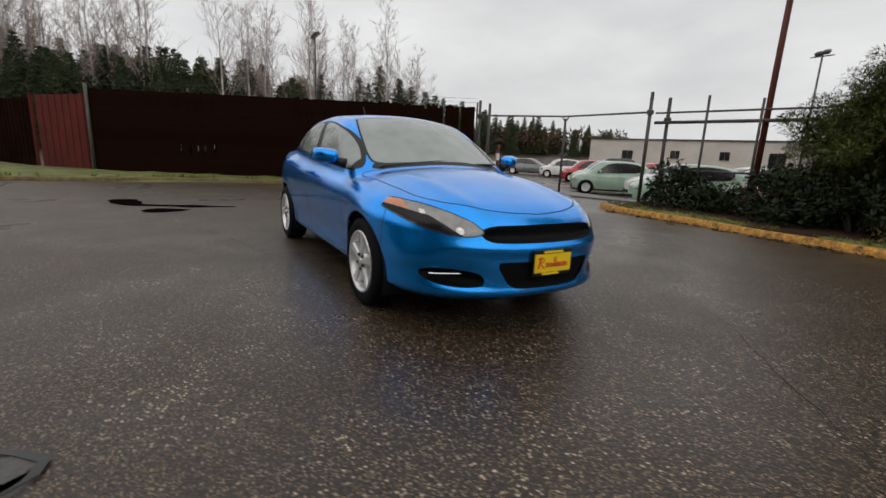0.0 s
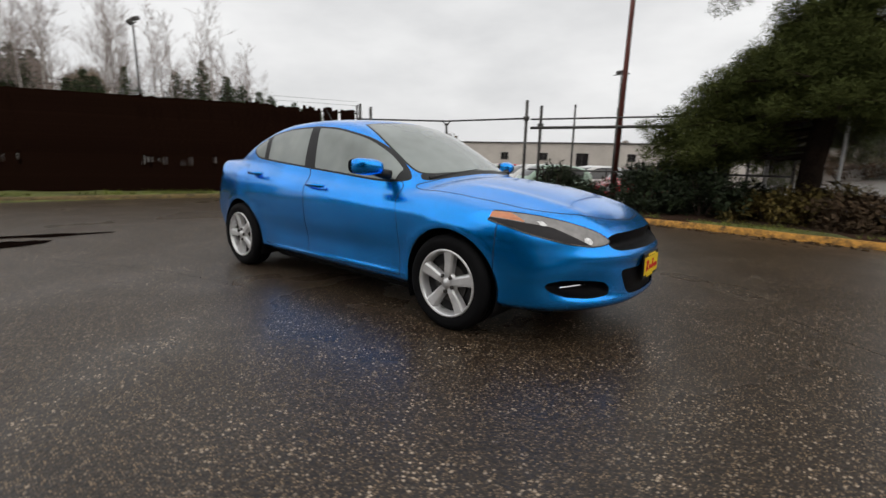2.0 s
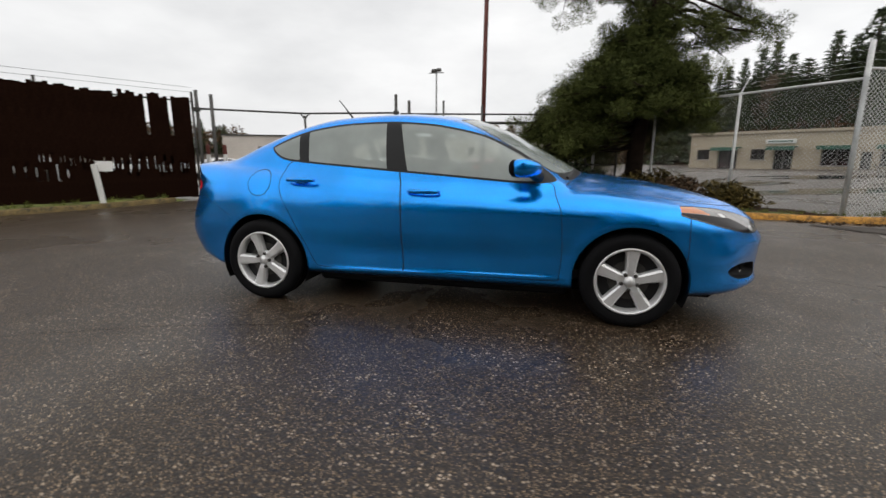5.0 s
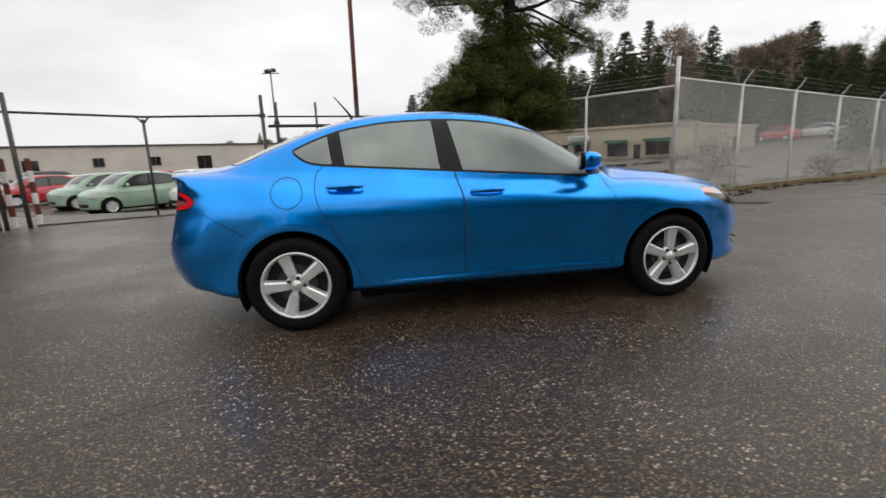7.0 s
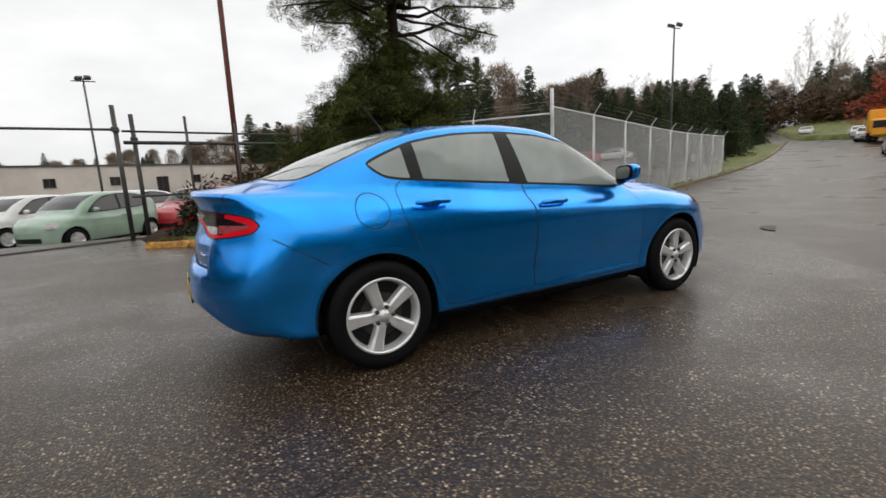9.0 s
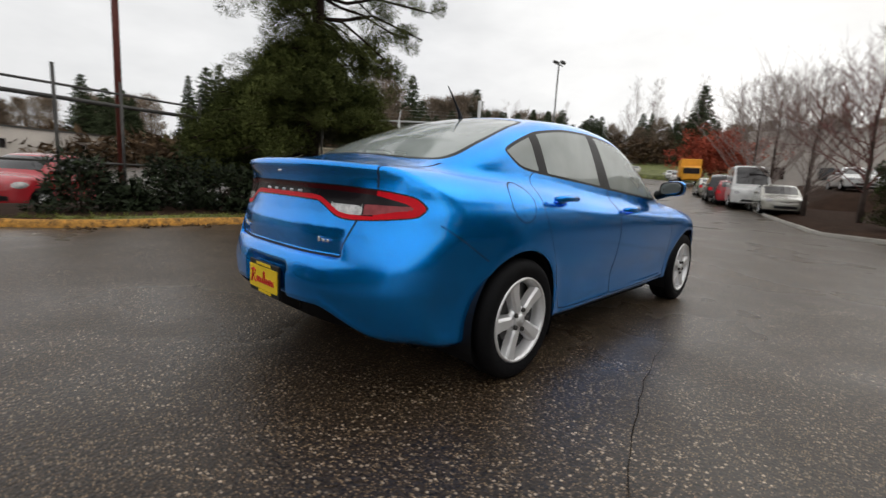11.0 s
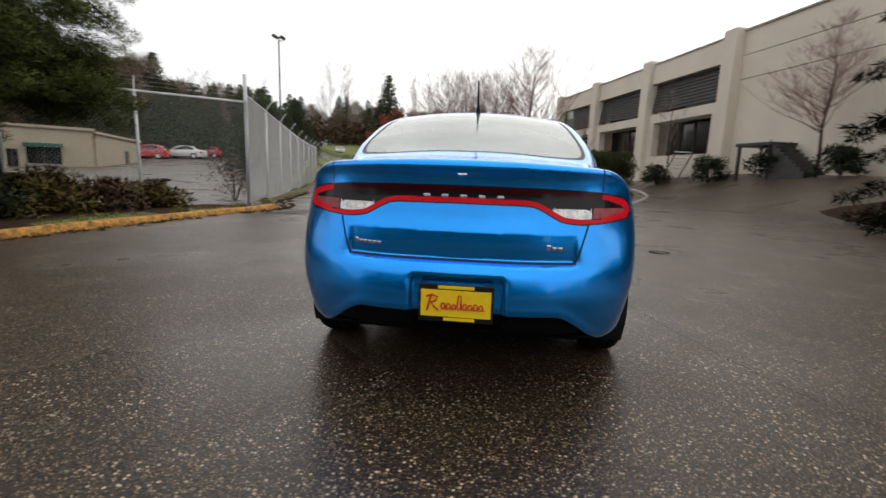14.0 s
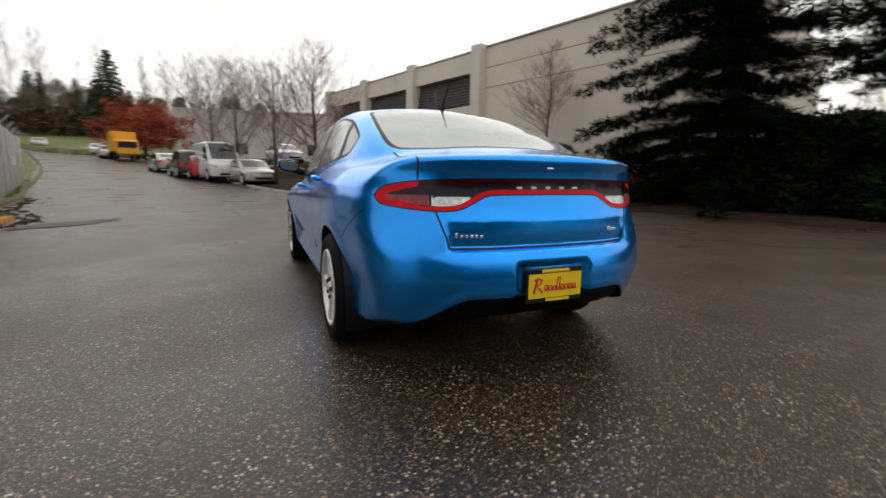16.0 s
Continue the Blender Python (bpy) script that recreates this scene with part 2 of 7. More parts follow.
CLEAR_LENS = material("clear_lens_reflector", (0.36, 0.35, 0.35), rough=0.2, metal=0.5, vary=0.5, scale=22, fine=90, bump=0.1, coat=1.0)
WHITE_LENS = material("white_reversing_lens", (0.78, 0.77, 0.76), rough=0.25, metal=0.3, vary=0.5, scale=45, fine=120, bump=0.1, coat=1.0)
LAMP_GREY = material("clear_lamp_housing", (0.20, 0.19, 0.185), rough=0.14, metal=0.45, vary=0.35, scale=9, fine=20, bump=0.0, coat=1.0)
AMBER = material("amber_lens", (0.62, 0.20, 0.06), rough=0.15, vary=0.15, bump=0.05, coat=1.0)
YELLOW = material("plate_yellow", (0.92, 0.64, 0.015), rough=0.4, vary=0.08, bump=0.02)
RED_INK = material("red_lettering", (0.6, 0.03, 0.02), rough=0.5, vary=0.1, bump=0)
SEAT = material("grey_seat_cloth", (0.09, 0.088, 0.085), rough=0.9, fine=160)
CONCRETE = material("kerb_concrete", (0.30, 0.28, 0.25), rough=0.8, vary=0.3, fine=60, bump=0.4)
KERB_YELLOW = material("worn_yellow_kerb_paint", (0.07, 0.045, 0.016), rough=0.7, vary=0.7, scale=9, fine=30, bump=0.5, tint=(0.44, 0.21, 0.03))
KERB_MOSS = material("mossy_kerb", (0.065, 0.052, 0.024), rough=0.8, vary=0.6, scale=6, fine=24, bump=0.5, tint=(0.13, 0.09, 0.03))
GRASS = material("wet_grass", (0.050, 0.054, 0.014), rough=0.8, vary=0.5, scale=1.5, fine=35, bump=0.6, tint=(0.13, 0.145, 0.032))
BLADE = material("grass_blades", (0.060, 0.080, 0.018), rough=0.7, vary=0.5, scale=1.5, fine=20, bump=0, island=True, tint=(0.15, 0.17, 0.04), specular=0.1)
PUDDLE = material("rain_puddle", (0.020, 0.018, 0.016), rough=0.05, vary=0.3, scale=1.5, fine=8, bump=0.0, specular=0.7)
BARK_MULCH = material("bark_mulch", (0.036, 0.020, 0.013), specular=0.1, rough=0.95, vary=0.5, scale=2, fine=30, bump=0.8)
SLAT = material("brown_fence_slat", (0.013, 0.006, 0.004), specular=0.0, rough=0.8, vary=0.45, scale=1.2, fine=18, bump=0.1)
RED_WALL = material("red_painted_panel", (0.085, 0.011, 0.008), specular=0.2, rough=0.7, vary=0.35, scale=1.5, fine=25)
STEEL = material("galvanised_steel", (0.66, 0.67, 0.67), rough=0.5, metal=0.15, vary=0.25, fine=50)
DARK_STEEL = material("dark_weathered_steel", (0.075, 0.072, 0.068), rough=0.6, metal=0.4, vary=0.4, fine=50)
RUST_RED = material("red_oxide_paint", (0.12, 0.024, 0.015), rough=0.55, vary=0.35, scale=2, fine=30)
# whitened copy of the galvanised steel, in place of its sky-lit sheen
WIRE = material("sky_lit_wire", (0.82, 0.83, 0.83), rough=0.6, vary=0.15, fine=30, bump=0)
STUCCO = material("beige_stucco", (0.68, 0.605, 0.51), rough=0.85, vary=0.10, scale=0.4, fine=25, bump=0.3)
STUCCO_PALE = material("pale_weathered_wall", (0.52, 0.48, 0.44), rough=0.85, vary=0.2, scale=0.5, fine=12, bump=0.2)
STUCCO_TAN = material("tan_block_wall", (0.40, 0.345, 0.26), rough=0.85, vary=0.14, scale=0.5, fine=20, bump=0.2)
WINDOW_DARK = material("dark_window_glass", (0.016, 0.014, 0.016), rough=0.12, vary=0.3, scale=0.6, bump=0, coat=0.6)
BARK = material("tree_bark", (0.065, 0.045, 0.036), rough=0.9, vary=0.45, scale=3, fine=25, bump=0.7)
PINE_BARK = material("dark_pine_bark", (0.026, 0.018, 0.014), rough=0.95, vary=0.45, scale=3, fine=25, bump=0.7, specular=0.05)
BARK_PALE = material("pale_birch_bark", (0.40, 0.37, 0.35), rough=0.85, vary=0.35, scale=3, fine=25)
TWIG = material("bare_twigs", (0.27, 0.22, 0.20), rough=0.9, vary=0.3, bump=0)
TWIG_RED = material("reddish_twigs", (0.20, 0.095, 0.085), rough=0.9, vary=0.3, bump=0)
PINE = material("pine_needles", (0.038, 0.050, 0.016), rough=0.75, vary=0.35, scale=0.8, fine=12, bump=0, island=True, tint=(0.105, 0.120, 0.036), specular=0.03)
# needle green darkened to near black, for the shade of backlit trees
SPRUCE_BACKLIT = material("backlit_spruce_needles", (0.0055, 0.009, 0.004), rough=0.95, vary=0.35, scale=0.6, fine=10, bump=0, island=True, specular=0.0)
# far needles lightened, so the colour carries the distance haze
HAZED_FIR = material("hazed_fir_needles", (0.056, 0.072, 0.036), rough=0.85, vary=0.35, scale=0.1, fine=2, bump=0, island=True, specular=0.1)
SHRUB = material("shrub_leaves", (0.042, 0.042, 0.013), rough=0.7, vary=0.4, scale=1.5, fine=12, bump=0, island=True, tint=(0.12, 0.085, 0.025), specular=0.1)
CLIPPED = material("clipped_hedge_leaves", (0.046, 0.056, 0.018), rough=0.7, vary=0.4, scale=1, fine=12, bump=0, island=True, specular=0.1)
HEDGE = material("hedge_leaves", (0.018, 0.028, 0.010), rough=0.7, vary=0.4, scale=2, fine=12, bump=0, island=True, specular=0.25)
RED_LEAF = material("russet_foliage", (0.32, 0.075, 0.045), rough=0.8, vary=0.4, scale=1, fine=8, bump=0, island=True, specular=0.15)
# twig brown paled to take in the haze over the woods
HAZED_TWIG = material("hazed_winter_twigs", (0.20, 0.155, 0.115), rough=0.9, vary=0.35, scale=0.1, fine=2, bump=0, island=True, specular=0.1)
BROWN_LEAF = material("brown_dead_foliage", (0.085, 0.055, 0.032), rough=0.85, vary=0.4, scale=1, fine=8, bump=0, island=True, specular=0.15)
STAIN = material("oil_stain", (0.004, 0.003, 0.003), specular=0.4, rough=0.04, vary=0.3, scale=4, fine=20, bump=0)
GREEN_PAINT = material("dark_green_canvas", (0.03, 0.10, 0.07), rough=0.7)
DAMP = material("damp_earth_patch", (0.035, 0.026, 0.019), rough=0.55, vary=0.4, scale=3, fine=24, bump=0.3, specular=0.3)
LAUREL = material("dark_laurel_leaves", (0.014, 0.022, 0.008), rough=0.8, vary=0.4, scale=2, fine=12, bump=0, island=True, specular=0.05)
ORANGE = material("orange_lorry_paint", (0.80, 0.36, 0.02), rough=0.5, vary=0.1, bump=0.02)
WHITE = material("white_paint", (0.72, 0.72, 0.70), rough=0.45, vary=0.08)


# ---- mesh helpers ----
def terrain(x, y):
    """Height of the ground: level round the car, lower in the dealer's lot, a little higher in the shop yard, rising gently up the road and towards the office building."""
    x, y = np.asarray(x, float), np.asarray(y, float)
    a = np.maximum(0, x - 14)
    b = np.clip((-y - 8.5) / 6.0, 0, 1) * np.clip((x - 3) / 8, 0, 1)
    r = np.hypot(x, y)
    far = np.maximum(0, r - 75)
    near = 0.06 * a * a / (a + 12) + 1.5 * b * b * (3 - 2 * b)
    lot = -0.38 * np.clip((y - 9.8) / 3.0, 0, 1) * np.clip((3.0 - x) / 4.0, 0, 1)
    yard = 0.5 * np.clip((y - 12) / 12, 0, 1) * np.clip((x - 4) / 6, 0, 1)
    return lot + yard + np.minimum(near, 5.0) + 9.0 * far / (far + 90)


def mesh_from(name, verts, faces, mat, smooth=False):
    me = bpy.data.meshes.new(name)
    me.from_pydata([tuple(map(float, v)) for v in verts], [], [tuple(map(int, f)) for f in faces])
    me.materials.append(mat)
    if smooth:
        me.polygons.foreach_set("use_smooth", [True] * len(me.polygons))
    me.update()
    return me


def part_mesh(name, me, parent, label="", kind=""):
    ob = new(name, me)
    ob.parent = parent
    return tagged(ob, label=label, kind=kind)


def part(name, bm, mat, parent, label="", smooth=False):
    me = bpy.data.meshes.new(name)
    bm.to_mesh(me)
    bm.free()
    me.materials.append(mat)
    if smooth:
        me.polygons.foreach_set("use_smooth", [True] * len(me.polygons))
    return part_mesh(name, me, parent, label)


def thing(name, label, category, m=None, group="", kind=""):
    ob = new(name)
    ob.empty_display_size = 0.2
    if m is not None:
        ob.matrix_basis = m
    return tagged(ob, label, category, group, kind)


def box(bm, lo, hi, bevel=0.0, m=None):
    """Adds an upright box between two corners; m turns and moves it."""
    made = bmesh.ops.create_cube(bm, size=1.0)["verts"]
    for v in made:
        v.co = Vector(((lo[i] + hi[i]) / 2 + v.co[i] * (hi[i] - lo[i]) for i in range(3)))
    if bevel:
        edges = list({e for v in made for e in v.link_edges})
        made = bmesh.ops.bevel(bm, geom=edges, offset=bevel, segments=1, affect="EDGES")["verts"]
        made = list({v for v in made} | {v for v in bm.verts if False})
    if m is not None:
        bmesh.ops.transform(bm, matrix=m, verts=[v for v in made if v.is_valid])
    return made


def tube(bm, points, radii, sides=8, cap=True):
    """A tapered tube through points."""
    rings = []
    pts = [Vector(p) for p in points]
    for i, p in enumerate(pts):
        d = (pts[min(i + 1, len(pts) - 1)] - pts[max(i - 1, 0)])
        d = d.normalized() if d.length > 1e-9 else Vector((0, 0, 1))
        a = d.orthogonal().normalized() if abs(d.z) > 0.99 else d.cross(Vector((0, 0, 1))).normalized()
        b = d.cross(a)
        r = radii[i] if isinstance(radii, (list, tuple)) else radii
        rings.append([bm.verts.new(p + (a * math.cos(k * 2 * math.pi / sides) + b * math.sin(k * 2 * math.pi / sides)) * r) for k in range(sides)])
    for q, s in zip(rings, rings[1:]):
        for k in range(sides):
            bm.faces.new((q[k], q[(k + 1) % sides], s[(k + 1) % sides], s[k]))
    if cap:
        bm.faces.new(rings[0][::-1])
        bm.faces.new(rings[-1])


def lathe(bm, profile, segments=32, axis="y", m=None):
    """Turns (radius, along) pairs round an axis."""
    rings = []
    for r, h in profile:
        ring = []
        for k in range(segments):
            c, s = math.cos(k * 2 * math.pi / segments) * r, math.sin(k * 2 * math.pi / segments) * r
            co = Vector((c, h, s)) if axis == "y" else Vector((c, s, h))
            ring.append(bm.verts.new(m @ co if m is not None else co))
        rings.append(ring)
    for q, s in zip(rings, rings[1:]):
        for k in range(segments):
            bm.faces.new((q[k], s[k], s[(k + 1) % segments], q[(k + 1) % segments]))
    return rings


# ---- smooth solids for car bodies ----
def curve(xs, ys):
    """A smooth curve through knots, without overshoot."""
    xs, ys = np.array(xs, float), np.array(ys, float)
    d = np.diff(ys) / np.diff(xs)
    s = np.zeros(len(xs))
    s[1:-1] = np.where(d[:-1] * d[1:] > 0, 2 * d[:-1] * d[1:] / (d[:-1] + d[1:] + 1e-12), 0)
    s[0], s[-1] = d[0], d[-1]

    def f(x):
        x = np.clip(x, xs[0] - 0.3, xs[-1] + 0.3)
        i = np.clip(np.searchsorted(xs, x) - 1, 0, len(xs) - 2)
        w = xs[i + 1] - xs[i]
        t = np.clip((x - xs[i]) / w, 0, 1)
        base = (2 * t**3 - 3 * t**2 + 1) * ys[i] + (t**3 - 2 * t**2 + t) * w * s[i] + (3 * t**2 - 2 * t**3) * ys[i + 1] + (t**3 - t**2) * w * s[i + 1]
        return base + np.where(x < xs[0], (x - xs[0]) * s[0], 0) + np.where(x > xs[-1], (x - xs[-1]) * s[-1], 0)

    return f


def smax(a, b, k):
    h = np.maximum(k - np.abs(a - b), 0) / k
    return np.maximum(a, b) + h * h * k / 4


def smin(a, b, k):
    return -smax(-a, -b, k)


def step01(x, a, b):
    t = np.clip((x - a) / (b - a), 0, 1)
    return t * t * (3 - 2 * t)


def surface_net(F, lo, hi, step):
    """Quads on the zero surface of F, pulled onto it."""
    n = [int(math.ceil((h - l) / step)) + 1 for l, h in zip(lo, hi)]
    axes = [lo[i] + step * np.arange(n[i]) for i in range(3)]
    X, Y, Z = np.meshgrid(*axes, indexing="ij")
    V = F(np.stack([X, Y, Z], -1).reshape(-1, 3)).reshape(n)
    inside = V < 0
    total, count = np.zeros((n[0] - 1, n[1] - 1, n[2] - 1, 3)), np.zeros((n[0] - 1, n[1] - 1, n[2] - 1))
    for ax in range(3):
        o1, o2 = [a for a in range(3) if a != ax]
        for i in (0, 1):
            for j in (0, 1):
                off = [0, 0, 0]
                off[o1], off[o2] = i, j
                end = off.copy()
                end[ax] = 1
                sl = tuple(slice(off[k], off[k] + n[k] - 1) for k in range(3))
                se = tuple(slice(end[k], end[k] + n[k] - 1) for k in range(3))
                a, b = V[sl], V[se]
                cross = (a < 0) != (b < 0)
                t = np.where(cross, a / np.where(a == b, 1, a - b), 0)
                p = np.zeros(a.shape + (3,))
                p[..., o1], p[..., o2], p[..., ax] = i, j, t
                total += p * cross[..., None]
                count += cross
    cells = count > 0
    index = -np.ones(cells.shape, int)
    index[cells] = np.arange(cells.sum())
    ijk = np.argwhere(cells)
    verts = np.array(lo) + (ijk + total[cells] / count[cells][:, None]) * step
    tris = []
    for ax in range(3):
        o1, o2 = (ax + 1) % 3, (ax + 2) % 3
        sl = [slice(None)] * 3
        sl[ax] = slice(0, n[ax] - 1)
        se = sl.copy()
        se[ax] = slice(1, n[ax])
        e = np.argwhere(inside[tuple(sl)] != inside[tuple(se)])
        e = e[(e[:, o1] > 0) & (e[:, o2] > 0) & (e[:, o1] < n[o1] - 1) & (e[:, o2] < n[o2] - 1)]
        q = []
        for d1, d2 in ((-1, -1), (0, -1), (0, 0), (-1, 0)):
            c = e.copy()
            c[:, o1] += d1
            c[:, o2] += d2
            q.append(index[tuple(c.T)])
        q = np.stack(q, 1)
        flip = ~inside[tuple(e.T)]
        q[flip] = q[flip][:, ::-1]
        tris += [q[:, [0, 1, 2]], q[:, [0, 2, 3]]]
    tris = np.concatenate(tris)
    for _ in range(4):
        g = gradient(F, verts)
        verts = verts - np.clip(F(verts) / np.maximum((g * g).sum(1), 1e-6), -step, step)[:, None] * g
    return verts, tris


def gradient(F, v, e=0.002):
    return np.stack([(F(v + d) - F(v - d)) / (2 * e) for d in np.eye(3) * e], 1)


def cut(verts, tris, labels, f, where=None):
    """Splits the triangles along f = 0 (where is a mask of triangles)."""
    val = np.array(f(verts), float)
    val[np.abs(val) < 1e-6] = 1e-6
    s = val > 0
    k = s[tris].sum(1)
    hit = (k == 1) | (k == 2)
    if where is not None:
        hit &= where
    if not hit.any():
        return verts, tris, labels
    t = tris[hit].copy()
    lab = labels[hit]
    odd = np.where(k[hit] == 1, True, False)
    lone = np.argmax(s[t] == odd[:, None], 1)
    t = np.stack([t[np.arange(len(t)), (lone + i) % 3] for i in range(3)], 1)
    pairs = np.concatenate([t[:, [0, 1]], t[:, [0, 2]]])
    key = np.sort(pairs, 1)
    uniq, inv = np.unique(key, axis=0, return_inverse=True)
    inv = inv.reshape(-1)
    a, b = uniq[:, 0], uniq[:, 1]
    w = (val[a] / (val[a] - val[b]))[:, None]
    fresh = verts[a] * (1 - w) + verts[b] * w
    ab, ac = len(verts) + inv[: len(t)], len(verts) + inv[len(t) :]
    more = np.concatenate([np.stack([t[:, 0], ab, ac], 1), np.stack([ab, t[:, 1], t[:, 2]], 1), np.stack([ab, t[:, 2], ac], 1)])
    return np.concatenate([verts, fresh]), np.concatenate([tris[~hit], more]), np.concatenate([labels[~hit], lab, lab, lab])


def outline(points, per=8):
    """A closed smooth outline through the points."""
    p = np.array(points, float)
    n, out = len(p), []
    for i in range(n):
        a, b, c, d = p[i - 1], p[i], p[(i + 1) % n], p[(i + 2) % n]
        for k in range(per):
            t = k / per
            m1, m2 = (c - a) * 0.35, (d - b) * 0.35
            out.append((2 * t**3 - 3 * t**2 + 1) * b + (t**3 - 2 * t**2 + t) * m1 + (3 * t**2 - 2 * t**3) * c + (t**3 - t**2) * m2)
    return np.array(out)


def inside_of(poly):
    """Signed distance to a polygon, below zero inside."""
    a, b = poly, np.roll(poly, -1, 0)

    def f(uv):
        best = np.full(len(uv), 1e9)
        odd = np.zeros(len(uv), bool)
        for (ax, ay), (bx, by) in zip(a, b):
            dx, dy = bx - ax, by - ay
            t = np.clip(((uv[:, 0] - ax) * dx + (uv[:, 1] - ay) * dy) / (dx * dx + dy * dy + 1e-12), 0, 1)
            best = np.minimum(best, np.hypot(uv[:, 0] - ax - t * dx, uv[:, 1] - ay - t * dy))
            cross = (ay > uv[:, 1]) != (by > uv[:, 1])
            odd ^= cross & (uv[:, 0] < (bx - ax) * (uv[:, 1] - ay) / (by - ay + 1e-12) + ax)
        return np.where(odd, -best, best)

    return f


class Shell:
    """Half of a car's skin, cut into labelled pieces."""

    def __init__(self, F, lo, hi, step):
        self.F = F
        self.v, self.t = surface_net(F, lo, hi, step)
        self.lab = np.zeros(len(self.t), int)
        self.keep(lambda v: v[:, 1])

    def keep(self, f):
        self.v, self.t, self.lab = cut(self.v, self.t, self.lab, f)
        ok = f(self.v[self.t].mean(1)) > 0
        self.t, self.lab = self.t[ok], self.lab[ok]

    def mark(self, label, f, zone, only=(0,)):
        """Gives the label to what lies within f < 0 in the zone (a test on triangle middles), of the labels in only."""
        mid = self.v[self.t].mean(1)
        ok = zone(mid) & np.isin(self.lab, only)
        self.v, self.t, self.lab = cut(self.v, self.t, self.lab, f, ok)
        mid = self.v[self.t].mean(1)
        ok = zone(mid) & np.isin(self.lab, only) & (f(mid) < 0)
        self.lab[ok] = label

    def line(self, label, f, zone, only=(0,), half=0.003):
        """A thin gap along f = 0."""
        for g in (half, -half):
            mid = self.v[self.t].mean(1)
            self.v, self.t, self.lab = cut(self.v, self.t, self.lab, lambda v: f(v) + g, zone(mid) & np.isin(self.lab, only))
        mid = self.v[self.t].mean(1)
        self.lab[zone(mid) & np.isin(self.lab, only) & (np.abs(f(mid)) < half)] = label

    def seam(self, label, f, zone, only=(0,), gap=0.004, into=0):
        self.mark(into, lambda v: f(v) + gap / 2, zone, only)
        self.mark(label, lambda v: f(v) - gap / 2, zone, only)

    def mesh(self, name, labels, mat, side=0, push=None):
        """A mesh of the pieces with these labels: side 1 left, -1 right, 0 both."""
        t = self.t[np.isin(self.lab, labels)]
        used, inv = np.unique(t, return_inverse=True)
        v, t = self.v[used], inv.reshape(-1, 3)
        nor = gradient(self.F, v)
        nor /= np.maximum(np.linalg.norm(nor, axis=1), 1e-9)[:, None]
        if push is not None:
            v = v + push(v)[:, None] * nor
        flip = np.array([1, -1, 1])
        if side == -1:
            v, nor, t = v * flip, nor * flip, t[:, ::-1]
        elif side == 0:
            t = np.concatenate([t, t[:, ::-1] + len(v)])
            v, nor = np.concatenate([v, v * flip]), np.concatenate([nor, nor * flip])
            on = np.abs(v[:, 1]) < 1e-5
            v[on, 1] = 0
        me = bpy.data.meshes.new(name)
        me.from_pydata(v.tolist(), [], t.tolist())
        me.materials.append(mat)
        me.polygons.foreach_set("use_smooth", [True] * len(me.polygons))
        me.update()
        if push is None:
            me.normals_split_custom_set_from_vertices(nor.tolist())
        return me


